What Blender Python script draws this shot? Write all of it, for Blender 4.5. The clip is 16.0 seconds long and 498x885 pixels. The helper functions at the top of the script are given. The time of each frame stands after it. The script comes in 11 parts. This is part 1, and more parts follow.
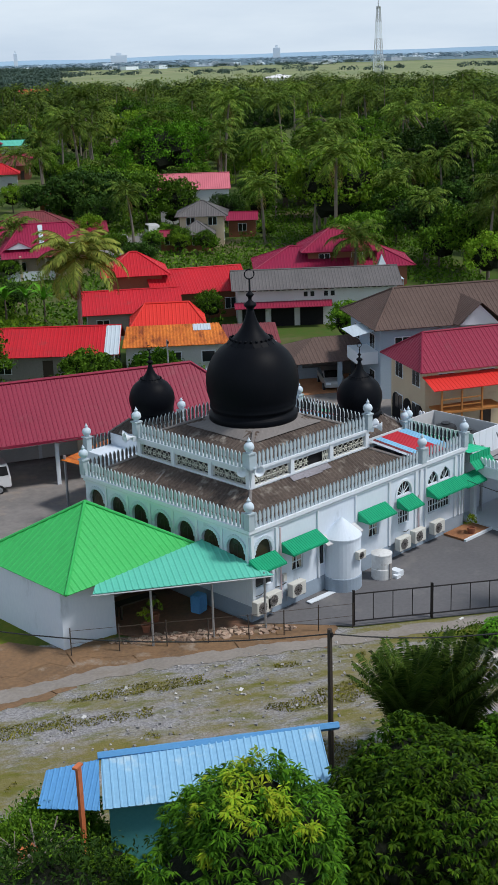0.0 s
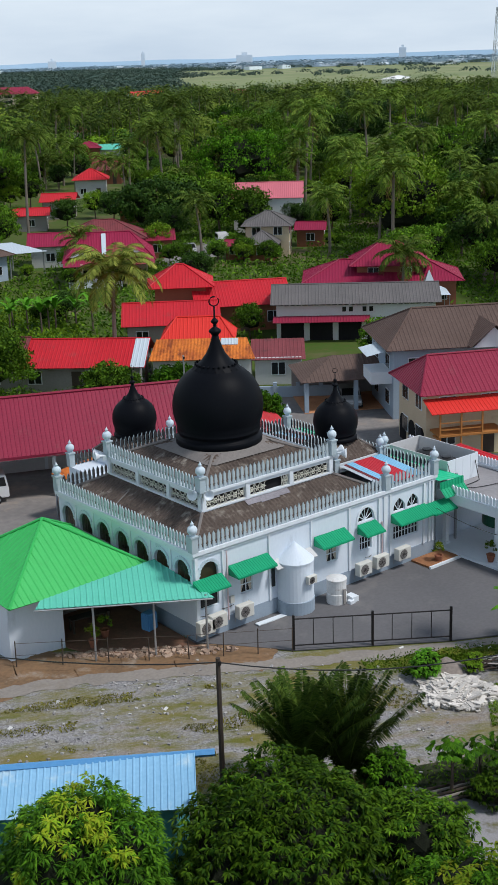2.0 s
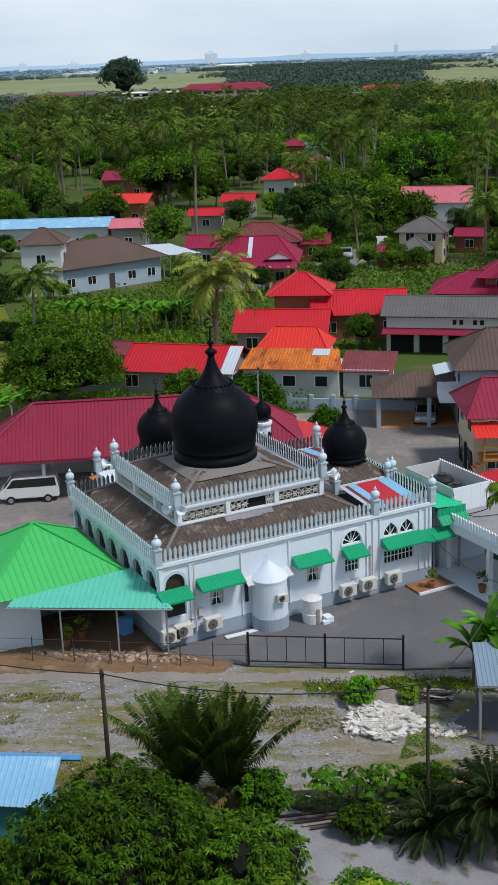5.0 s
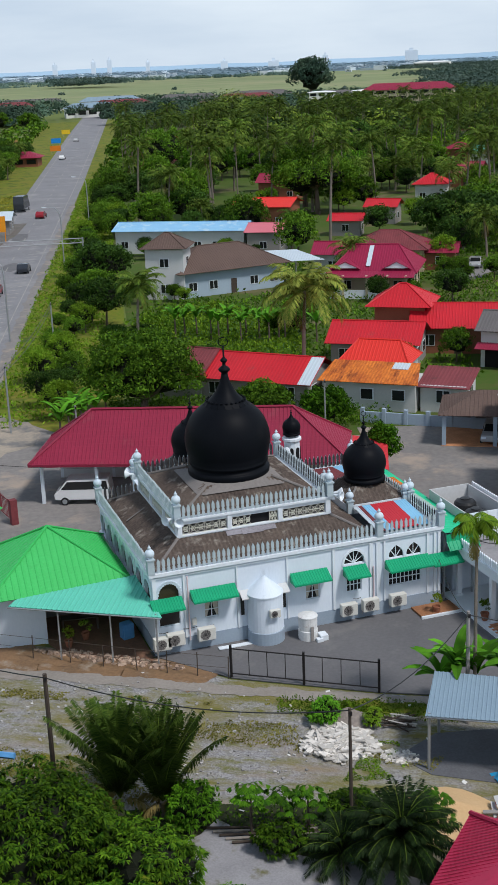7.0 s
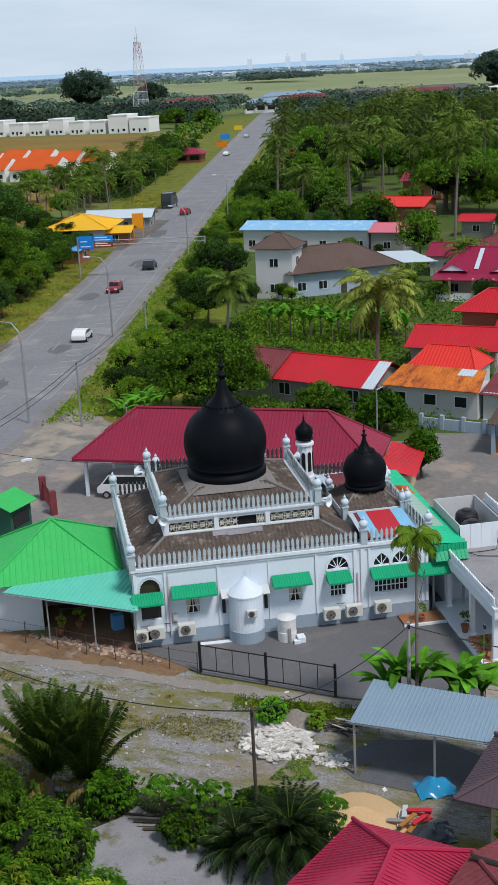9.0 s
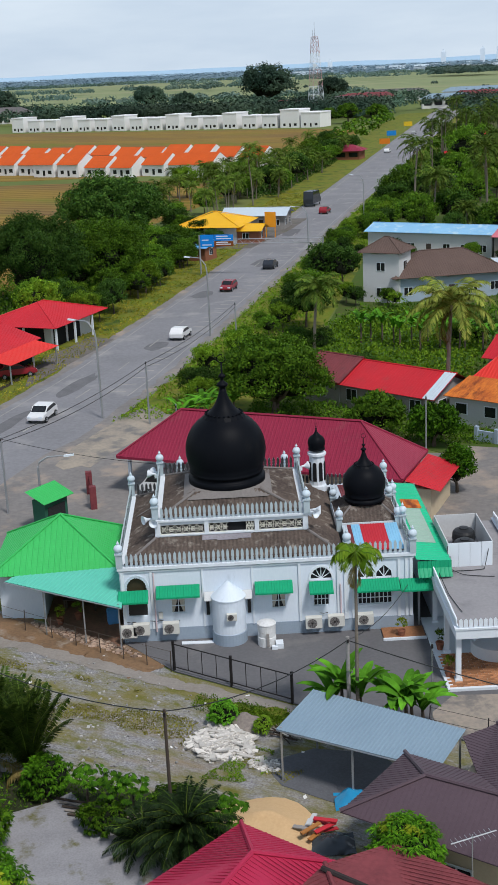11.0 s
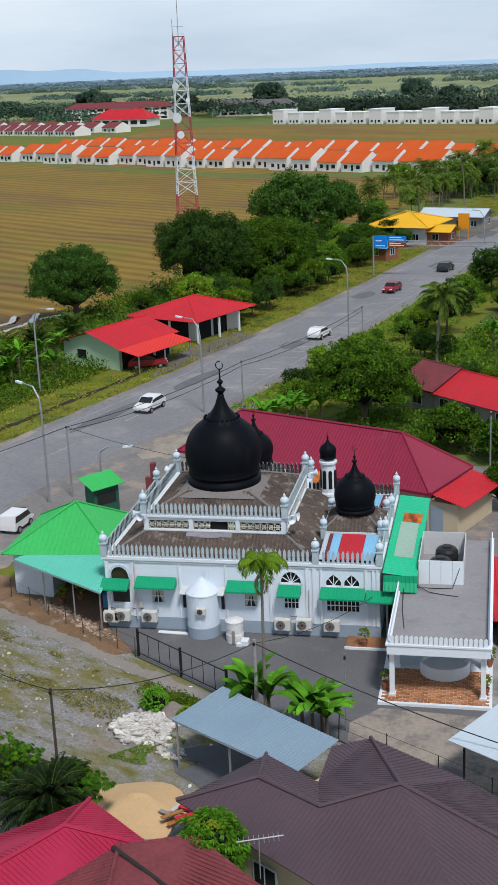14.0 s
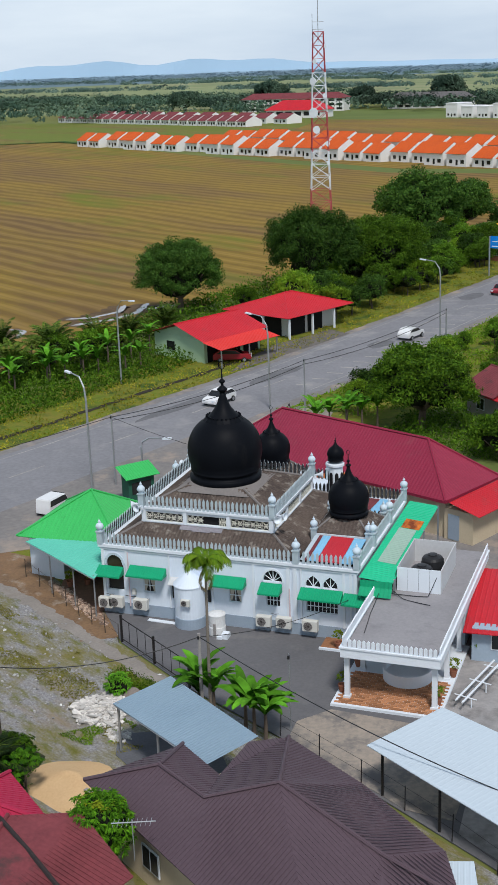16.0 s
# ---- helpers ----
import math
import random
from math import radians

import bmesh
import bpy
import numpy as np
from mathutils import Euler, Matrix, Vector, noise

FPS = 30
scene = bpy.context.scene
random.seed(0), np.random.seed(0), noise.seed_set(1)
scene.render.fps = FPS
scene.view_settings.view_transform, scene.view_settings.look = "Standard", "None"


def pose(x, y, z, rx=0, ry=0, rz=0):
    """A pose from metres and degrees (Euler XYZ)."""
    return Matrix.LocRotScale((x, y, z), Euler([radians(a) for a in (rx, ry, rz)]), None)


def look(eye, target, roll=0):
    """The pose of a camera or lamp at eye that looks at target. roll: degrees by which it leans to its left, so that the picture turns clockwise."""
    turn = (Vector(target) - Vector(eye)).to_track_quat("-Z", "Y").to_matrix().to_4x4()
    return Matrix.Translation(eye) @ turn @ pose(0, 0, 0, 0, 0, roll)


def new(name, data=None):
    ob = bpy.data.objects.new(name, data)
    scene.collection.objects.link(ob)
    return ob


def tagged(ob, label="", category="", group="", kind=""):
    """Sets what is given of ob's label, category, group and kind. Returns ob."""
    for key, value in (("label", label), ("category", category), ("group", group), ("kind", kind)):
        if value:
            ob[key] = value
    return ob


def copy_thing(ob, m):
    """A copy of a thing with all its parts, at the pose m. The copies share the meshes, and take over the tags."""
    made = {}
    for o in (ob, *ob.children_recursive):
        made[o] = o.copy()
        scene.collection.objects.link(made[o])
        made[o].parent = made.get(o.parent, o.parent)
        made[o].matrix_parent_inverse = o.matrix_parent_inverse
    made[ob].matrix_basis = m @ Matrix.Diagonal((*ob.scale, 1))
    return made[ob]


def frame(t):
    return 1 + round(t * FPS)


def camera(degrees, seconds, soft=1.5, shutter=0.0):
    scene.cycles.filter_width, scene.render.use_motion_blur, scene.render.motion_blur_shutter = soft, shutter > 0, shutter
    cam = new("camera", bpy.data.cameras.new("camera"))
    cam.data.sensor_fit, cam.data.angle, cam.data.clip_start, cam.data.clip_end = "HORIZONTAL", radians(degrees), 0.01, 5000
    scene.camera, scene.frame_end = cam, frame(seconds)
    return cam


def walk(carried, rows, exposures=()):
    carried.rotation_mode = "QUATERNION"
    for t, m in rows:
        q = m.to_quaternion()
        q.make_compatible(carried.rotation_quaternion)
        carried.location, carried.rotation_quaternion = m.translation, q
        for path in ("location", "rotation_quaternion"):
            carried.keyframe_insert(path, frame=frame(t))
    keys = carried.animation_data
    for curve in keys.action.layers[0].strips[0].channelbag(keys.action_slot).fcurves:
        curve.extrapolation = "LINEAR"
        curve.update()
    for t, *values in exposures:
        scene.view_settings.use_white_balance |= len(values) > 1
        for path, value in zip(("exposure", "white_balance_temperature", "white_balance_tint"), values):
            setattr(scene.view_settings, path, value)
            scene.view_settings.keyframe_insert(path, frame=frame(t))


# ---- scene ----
cam = camera(22.57, 16.0)
PATH = [
    (0, (-39.60, -40.84, 27.05), (-6.311, -6.648, 12.115), -1.8),
    (0.5, (-38.23, -42.44, 27.38), (-5.826, -7.379, 12.511), -1.8),
    (1, (-36.90, -44.09, 27.77), (-5.340, -8.238, 12.972), -1.9),
    (1.5, (-35.53, -45.73, 28.18), (-4.844, -9.137, 13.358), -1.8),
    (2, (-34.01, -47.33, 28.54), (-4.202, -10.028, 13.710), -1.8),
    (2.5, (-32.38, -48.91, 28.89), (-3.495, -10.919, 13.993), -1.9),
    (3, (-30.72, -50.53, 29.18), (-2.817, -11.816, 14.264), -2.0),
    (3.5, (-29.04, -52.07, 29.46), (-2.354, -12.517, 14.516), -1.9),
    (4, (-27.27, -53.62, 29.71), (-2.083, -13.076, 14.809), -2.0),
    (4.2, (-26.53, -54.21, 29.75), (-1.981, -13.282, 14.856), -2.0),
    (6.3, (-17.80, -59.84, 31.14), (-0.328, -15.364, 16.421), -2.4),
    (6.5, (-16.89, -60.37, 31.19), (-0.060, -15.647, 16.471), -2.3),
    (7, (-14.46, -61.65, 31.41), (0.568, -16.272, 16.736), -2.4),
    (7.5, (-11.93, -62.93, 31.59), (1.299, -17.007, 16.888), -2.7),
    (8, (-9.36, -64.14, 31.78), (2.093, -17.752, 17.055), -2.7),
    (8.5, (-6.72, -65.27, 31.98), (2.987, -18.471, 17.302), -2.9),
    (9, (-3.99, -66.30, 32.13), (3.919, -19.133, 17.533), -2.9),
    (9.2, (-2.90, -66.68, 32.15), (4.277, -19.378, 17.623), -3.0),
    (11.3, (8.56, -69.79, 33.40), (8.359, -21.947, 18.869), -2.4),
    (11.5, (9.68, -69.99, 33.44), (8.794, -22.133, 18.989), -2.2),
    (12, (12.55, -70.32, 33.59), (9.866, -22.515, 19.192), -2.3),
    (12.5, (15.50, -70.56, 33.79), (11.013, -22.885, 19.418), -2.3),
    (13, (18.46, -70.76, 33.96), (12.205, -23.277, 19.611), -2.3),
    (13.5, (21.48, -70.93, 34.15), (13.472, -23.714, 19.776), -2.4),
    (14, (24.50, -70.96, 34.36), (14.773, -24.090, 19.908), -2.5),
    (14.5, (27.53, -70.83, 34.55), (16.054, -24.378, 20.049), -2.5),
    (15, (30.53, -70.53, 34.71), (17.361, -24.527, 20.208), -2.5),
    (15.5, (33.45, -70.10, 34.87), (18.601, -24.615, 20.372), -2.4),
    (16, (36.26, -69.54, 35.04), (19.804, -24.626, 20.493), -2.1),
]
walk(cam, [(t, look(eye, target, roll)) for t, eye, target, roll in PATH])

# ---- world, sun ----
world = bpy.data.worlds.new("overcast_sky")
scene.world = world
world.use_nodes = True
wn, wl = world.node_tree.nodes, world.node_tree.links
wn.clear()
w_out = wn.new("ShaderNodeOutputWorld")
w_bg = wn.new("ShaderNodeBackground")
w_sky = wn.new("ShaderNodeTexSky")
w_sky.sky_type = "NISHITA"
w_sky.sun_disc = False
w_sky.sun_elevation, w_sky.sun_rotation = radians(58), radians(150)
w_sky.altitude, w_sky.air_density, w_sky.dust_density, w_sky.ozone_density = 0, 1.0, 3.0, 1.0
w_co = wn.new("ShaderNodeTexCoord")
w_map = wn.new("ShaderNodeMapping")
w_map.inputs["Scale"].default_value = (1.0, 1.0, 5.0)
w_noise = wn.new("ShaderNodeTexNoise")
w_noise.inputs["Scale"].default_value = 2.2
w_noise.inputs["Detail"].default_value = 6
w_noise.inputs["Roughness"].default_value = 0.55
w_ramp = wn.new("ShaderNodeValToRGB")
w_ramp.color_ramp.elements[0].position, w_ramp.color_ramp.elements[0].color = 0.30, (6.4, 7.9, 9.8, 1)
w_ramp.color_ramp.elements[1].position, w_ramp.color_ramp.elements[1].color = 0.62, (9.5, 10.75, 12.0, 1)
w_mix = wn.new("ShaderNodeMixRGB")
w_mix.inputs[0].default_value = 0.86
w_bg.inputs["Strength"].default_value = 0.09
wl.new(w_co.outputs["Generated"], w_map.inputs["Vector"])
wl.new(w_map.outputs["Vector"], w_noise.inputs["Vector"])
wl.new(w_noise.outputs["Fac"], w_ramp.inputs["Fac"])
wl.new(w_sky.outputs["Color"], w_mix.inputs[1])
wl.new(w_ramp.outputs["Color"], w_mix.inputs[2])
w_sep, w_up, w_deep = wn.new("ShaderNodeSeparateXYZ"), wn.new("ShaderNodeMapRange"), wn.new("ShaderNodeMixRGB")
w_up.inputs["From Min"].default_value, w_up.inputs["From Max"].default_value = 0.06, 0.9
w_up.interpolation_type = "SMOOTHSTEP"
w_deep.blend_type = "MULTIPLY"
w_deep.inputs[2].default_value = (0.335, 0.372, 0.44, 1)
wl.new(w_co.outputs["Generated"], w_sep.inputs["Vector"])
wl.new(w_sep.outputs["Z"], w_up.inputs["Value"])
wl.new(w_up.outputs["Result"], w_deep.inputs[0])
wl.new(w_mix.outputs["Color"], w_deep.inputs[1])
wl.new(w_deep.outputs["Color"], w_bg.inputs["Color"])
wl.new(w_bg.outputs["Background"], w_out.inputs["Surface"])

sun_data = bpy.data.lights.new("sun", "SUN")
sun_data.energy, sun_data.angle, sun_data.color = 2.9, radians(10), (1.0, 0.96, 0.93)
sun = new("sun", sun_data)
sun.matrix_world = look((30, -50, 90), (0, 0, 0))


# ---- materials ----
def mat(name, a, b=None, rough=0.7, metal=0.0, big=0.25, fine=6.0, vary=0.5, bump=0.15, bump_scale=None, rand=0.0, island=0.0,
        stain=None, stain_at=0.6, stain_scale=0.6, spec=0.18, stretch=(1, 1, 1), courses=0.0):
    """A painted or natural surface: colour a to b by two noises, an optional stain with soft edges, fine relief."""
    m = bpy.data.materials.new(name)
    m.use_nodes = True
    n, l = m.node_tree.nodes, m.node_tree.links
    p = n["Principled BSDF"]
    p.inputs["Roughness"].default_value = rough
    p.inputs["Metallic"].default_value = metal
    p.inputs["Specular IOR Level"].default_value = spec
    b = b or tuple(c * 0.75 for c in a)
    co = n.new("ShaderNodeTexCoord")
    mp = n.new("ShaderNodeMapping")
    mp.inputs["Scale"].default_value = stretch
    l.new(co.outputs["Object"], mp.inputs["Vector"])
    n1, n2 = n.new("ShaderNodeTexNoise"), n.new("ShaderNodeTexNoise")
    n1.inputs["Scale"].default_value, n1.inputs["Detail"].default_value = big, 5
    n2.inputs["Scale"].default_value, n2.inputs["Detail"].default_value = fine, 4
    for t in (n1, n2):
        l.new(mp.outputs["Vector"], t.inputs["Vector"])
    add = n.new("ShaderNodeMath")
    add.operation = "MULTIPLY_ADD"
    add.inputs[1].default_value = 0.5
    half = n.new("ShaderNodeMath")
    half.operation = "MULTIPLY"
    half.inputs[1].default_value = 0.5
    l.new(n2.outputs["Fac"], half.inputs[0])
    l.new(n1.outputs["Fac"], add.inputs[0])
    l.new(half.outputs[0], add.inputs[2])
    rng = n.new("ShaderNodeMapRange")
    rng.inputs["From Min"].default_value, rng.inputs["From Max"].default_value = 0.5 - 0.12 / max(vary, 0.05), 0.5 + 0.12 / max(vary, 0.05)
    l.new(add.outputs[0], rng.inputs["Value"])
    mix = n.new("ShaderNodeMixRGB")
    mix.inputs[1].default_value, mix.inputs[2].default_value = (*a, 1), (*b, 1)
    l.new(rng.outputs["Result"], mix.inputs[0])
    col = mix.outputs["Color"]
    if stain:
        n3 = n.new("ShaderNodeTexNoise")
        n3.inputs["Scale"].default_value, n3.inputs["Detail"].default_value = stain_scale, 8
        n3.inputs["Roughness"].default_value = 0.65
        l.new(mp.outputs["Vector"], n3.inputs["Vector"])
        r3 = n.new("ShaderNodeMapRange")
        r3.inputs["From Min"].default_value, r3.inputs["From Max"].default_value = stain_at - 0.06, stain_at + 0.08
        l.new(n3.outputs["Fac"], r3.inputs["Value"])
        m3 = n.new("ShaderNodeMixRGB")
        m3.inputs[2].default_value = (*stain, 1)
        l.new(r3.outputs["Result"], m3.inputs[0])
        l.new(col, m3.inputs[1])
        col = m3.outputs["Color"]
    if rand or island:
        src = n.new("ShaderNodeObjectInfo").outputs["Random"] if rand else n.new("ShaderNodeNewGeometry").outputs["Random Per Island"]
        rr = n.new("ShaderNodeMapRange")
        k = rand or island
        rr.inputs["To Min"].default_value, rr.inputs["To Max"].default_value = 1 - k, 1 + k
        l.new(src, rr.inputs["Value"])
        hs = n.new("ShaderNodeHueSaturation")
        l.new(rr.outputs["Result"], hs.inputs["Value"])
        l.new(col, hs.inputs["Color"])
        col = hs.outputs["Color"]
    l.new(col, p.inputs["Base Color"])
    if bump:
        bp = n.new("ShaderNodeBump")
        bp.inputs["Strength"].default_value, bp.inputs["Distance"].default_value = bump, 0.03
        nb = n.new("ShaderNodeTexNoise")
        nb.inputs["Scale"].default_value, nb.inputs["Detail"].default_value = bump_scale or fine * 2, 3
        l.new(mp.outputs["Vector"], nb.inputs["Vector"])
        l.new(nb.outputs["Fac"], bp.inputs["Height"])
        l.new(bp.outputs["Normal"], p.inputs["Normal"])
        if courses:
            wv, b2 = n.new("ShaderNodeTexWave"), n.new("ShaderNodeBump")
            wv.bands_direction, wv.wave_profile = "Z", "SAW"
            wv.inputs["Scale"].default_value = 2 * math.pi / 20 / courses
            l.new(co.outputs["Object"], wv.inputs["Vector"])
            b2.inputs["Strength"].default_value, b2.inputs["Distance"].default_value = 0.5, 0.03
            l.new(wv.outputs["Fac"], b2.inputs["Height"])
            l.new(bp.outputs["Normal"], b2.inputs["Normal"])
            l.new(b2.outputs["Normal"], p.inputs["Normal"])
    return m


def leaf_mat(name, a, b, island=0.45, rough=0.55, patch=0.8, by_tree=False):
    """Foliage: each leaf its own shade between a and b, some light passing through."""
    m = bpy.data.materials.new(name)
    m.use_nodes = True
    n, l = m.node_tree.nodes, m.node_tree.links
    p = n["Principled BSDF"]
    p.inputs["Roughness"].default_value = rough
    p.inputs["Specular IOR Level"].default_value = 0.05
    g = n.new("ShaderNodeNewGeometry")
    mix = n.new("ShaderNodeMixRGB")
    mix.inputs[1].default_value, mix.inputs[2].default_value = (*a, 1), (*b, 1)
    if by_tree:
        wt, wr = n.new("ShaderNodeTexNoise"), n.new("ShaderNodeMapRange")
        wt.inputs["Scale"].default_value, wt.inputs["Detail"].default_value = patch * 1.7, 2
        wr.inputs["From Min"].default_value, wr.inputs["From Max"].default_value = 0.40, 0.64
        l.new(n.new("ShaderNodeTexCoord").outputs["Object"], wt.inputs["Vector"])
        l.new(wt.outputs["Fac"], wr.inputs["Value"])
        l.new(wr.outputs["Result"], mix.inputs[0])
    else:
        l.new(g.outputs["Random Per Island"], mix.inputs[0])
    co, nz = n.new("ShaderNodeTexCoord"), n.new("ShaderNodeTexNoise")
    nz.inputs["Scale"].default_value, nz.inputs["Detail"].default_value = patch, 3
    l.new(co.outputs["Object"], nz.inputs["Vector"])
    rr = n.new("ShaderNodeMapRange")
    rr.inputs["From Min"].default_value, rr.inputs["From Max"].default_value = 0.3, 0.7
    rr.inputs["To Min"].default_value, rr.inputs["To Max"].default_value = 1 - island, 1 + island
    l.new(nz.outputs["Fac"], rr.inputs["Value"])
    oi = n.new("ShaderNodeObjectInfo")
    ro = n.new("ShaderNodeMapRange")
    ro.inputs["To Min"].default_value, ro.inputs["To Max"].default_value = 0.55, 1.4
    l.new(oi.outputs["Random"], ro.inputs["Value"])
    mu = n.new("ShaderNodeMath")
    mu.operation = "MULTIPLY"
    l.new(rr.outputs["Result"], mu.inputs[0])
    l.new(ro.outputs["Result"], mu.inputs[1])
    hs = n.new("ShaderNodeHueSaturation")
    l.new(mu.outputs[0], hs.inputs["Value"])
    l.new(mix.outputs["Color"], hs.inputs["Color"])
    l.new(hs.outputs["Color"], p.inputs["Base Color"])
    tr = n.new("ShaderNodeBsdfTranslucent")
    l.new(hs.outputs["Color"], tr.inputs["Color"])
    ms = n.new("ShaderNodeMixShader")
    ms.inputs[0].default_value = 0.1
    l.new(p.outputs["BSDF"], ms.inputs[1])
    l.new(tr.outputs["BSDF"], ms.inputs[2])
    l.new(ms.outputs[0], n["Material Output"].inputs["Surface"])
    return m


M = {}
M["white_wall"] = mat("white_wall", (0.70, 0.77, 0.85), (0.62, 0.70, 0.79), 0.6, big=0.5, fine=9, vary=0.6, bump=0.08, stain=(0.40, 0.46, 0.52), stain_at=0.69, stain_scale=0.5, stretch=(1, 1, 0.35))
M["white_trim"] = mat("white_trim", (0.74, 0.79, 0.84), (0.66, 0.72, 0.78), 0.55, big=0.8, fine=12, bump=0.06)
M["blue_grey"] = mat("blue_grey_plinth", (0.33, 0.40, 0.48), (0.27, 0.34, 0.42), 0.6, big=0.8, fine=10, bump=0.1)
M["picket"] = mat("picket_paint", (0.45, 0.53, 0.57), (0.36, 0.44, 0.48), 0.6, big=0.8, fine=9, bump=0.08)
M["finial"] = mat("finial_paint", (0.60, 0.70, 0.77), (0.50, 0.60, 0.68), 0.5, fine=14, bump=0.05)
M["cement_roof"] = mat("weathered_cement_sheet", (0.125, 0.098, 0.082), (0.058, 0.045, 0.04), 0.85, big=0.35, fine=7, vary=1.0, bump=0.3, stain=(0.26, 0.235, 0.205), stain_at=0.61, stain_scale=1.5)
M["hip_cap"] = mat("cement_hip_cap", (0.23, 0.21, 0.2), (0.15, 0.14, 0.135), 0.85, fine=7, bump=0.2)
M["dome_black"] = mat("black_dome_paint", (0.0035, 0.0044, 0.0068), (0.006, 0.0072, 0.0098), 0.5, big=0.7, fine=9, bump=0.08, spec=0.06, stain=(0.010, 0.0105, 0.012), stain_at=0.66, stretch=(1, 1, 0.4))
M["dark_metal"] = mat("dark_metal", (0.02, 0.02, 0.022), (0.035, 0.03, 0.03), 0.5, metal=0.3, fine=20, bump=0.05)
M["glass_dark"] = mat("dark_window_glass", (0.012, 0.014, 0.016), (0.02, 0.022, 0.024), 0.12, fine=3, bump=0.0, spec=0.5)
# near-black colour that stands for the shade inside openings
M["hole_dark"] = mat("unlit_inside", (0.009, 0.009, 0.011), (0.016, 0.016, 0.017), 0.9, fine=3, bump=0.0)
M["awning_green"] = mat("green_awning_sheet", (0.012, 0.36, 0.17), (0.01, 0.28, 0.14), 0.45, big=0.8, fine=8, vary=0.6, bump=0.05)
M["roof_green"] = mat("bright_green_metal_roof", (0.055, 0.49, 0.125), (0.047, 0.42, 0.105), 0.42, big=0.4, fine=5, vary=0.6, bump=0.06, stain=(0.045, 0.34, 0.09), stain_at=0.68, courses=0.1)
M["roof_turquoise"] = mat("turquoise_sheet", (0.13, 0.55, 0.42), (0.10, 0.47, 0.36), 0.45, big=0.5, fine=6, bump=0.06)
M["roof_rust"] = mat("rusty_sheet", (0.66, 0.20, 0.035), (0.40, 0.10, 0.025), 0.8, big=0.7, fine=6, vary=1.0, bump=0.2, stain=(0.2, 0.05, 0.02), stain_at=0.57, stain_scale=1.2, stretch=(1, 0.3, 1))
M["roof_crimson"] = mat("crimson_metal_roof", (0.29, 0.026, 0.06), (0.23, 0.021, 0.05), 0.45, big=0.3, fine=6, vary=0.7, bump=0.06, stain=(0.25, 0.05, 0.07), stain_at=0.66, courses=0.15)
M["roof_red"] = mat("red_metal_roof", (0.56, 0.022, 0.033), (0.43, 0.018, 0.028), 0.45, big=0.3, fine=6, vary=0.7, bump=0.06, stain=(0.36, 0.05, 0.05), stain_at=0.65)
M["roof_orange_red"] = mat("orange_red_roof", (0.72, 0.042, 0.032), (0.6, 0.036, 0.03), 0.5, fine=6, bump=0.08)
M["roof_orange"] = mat("orange_tile_roof", (0.62, 0.105, 0.014), (0.46, 0.075, 0.014), 0.6, big=0.1, fine=2, vary=0.7, bump=0.1)
M["roof_brown"] = mat("brown_tile_roof", (0.135, 0.092, 0.078), (0.10, 0.068, 0.058), 0.75, big=0.3, fine=5, vary=0.8, bump=0.15, courses=0.16)
M["roof_plum"] = mat("plum_metal_roof", (0.105, 0.073, 0.088), (0.082, 0.056, 0.069), 0.5, big=0.3, fine=6, vary=0.6, bump=0.06)
M["roof_rose"] = mat("rose_red_metal_roof", (0.44, 0.026, 0.075), (0.36, 0.022, 0.062), 0.5, big=0.3, fine=6, vary=0.6, bump=0.05)
M["roof_maroon_worn"] = mat("worn_maroon_roof", (0.215, 0.052, 0.06), (0.15, 0.038, 0.044), 0.75, big=0.5, fine=5, vary=0.9, bump=0.2, stain=(0.08, 0.04, 0.04), stain_at=0.62)
M["roof_grey"] = mat("grey_sheet_roof", (0.15, 0.14, 0.14), (0.11, 0.105, 0.105), 0.75, big=0.4, fine=6, vary=0.8, bump=0.15)
M["roof_blue"] = mat("pale_blue_sheet", (0.26, 0.50, 0.71), (0.21, 0.43, 0.64), 0.5, big=0.4, fine=7, vary=0.9, bump=0.06, stain=(0.44, 0.60, 0.70), stain_at=0.6, stain_scale=0.7)
M["roof_blue_strong"] = mat("sky_blue_trim", (0.13, 0.36, 0.66), (0.09, 0.28, 0.56), 0.5, fine=7, bump=0.05)
M["roof_steel"] = mat("blue_grey_steel_sheet", (0.27, 0.37, 0.45), (0.22, 0.31, 0.39), 0.45, metal=0.2, big=0.4, fine=7, bump=0.05)
M["roof_white"] = mat("white_sheet_roof", (0.52, 0.60, 0.66), (0.47, 0.55, 0.61), 0.5, fine=5, bump=0.04)
M["roof_yellow"] = mat("yellow_roof", (0.80, 0.46, 0.02), (0.7, 0.38, 0.02), 0.5, fine=5, bump=0.05)
M["roof_magenta"] = mat("magenta_roof", (0.30, 0.018, 0.06), (0.23, 0.015, 0.05), 0.5, fine=5, bump=0.08)
M["roof_pink"] = mat("faded_pink_roof", (0.62, 0.18, 0.22), (0.52, 0.14, 0.18), 0.6, fine=5, bump=0.08)
M["wall_cream"] = mat("cream_wall", (0.62, 0.53, 0.38), (0.53, 0.44, 0.31), 0.7, big=0.4, fine=8, bump=0.1, stain=(0.36, 0.3, 0.22), stain_at=0.68)
M["wall_plain"] = mat("pale_house_wall", (0.60, 0.61, 0.62), (0.5, 0.51, 0.52), 0.7, big=0.4, fine=8, bump=0.1, stain=(0.32, 0.32, 0.32), stain_at=0.68)
M["wall_blue"] = mat("pale_blue_wall", (0.36, 0.45, 0.54), (0.3, 0.38, 0.47), 0.7, big=0.4, fine=8, bump=0.08)
M["wall_brick"] = mat("brick_brown_wall", (0.30, 0.12, 0.07), (0.22, 0.09, 0.055), 0.8, big=0.6, fine=9, bump=0.2)
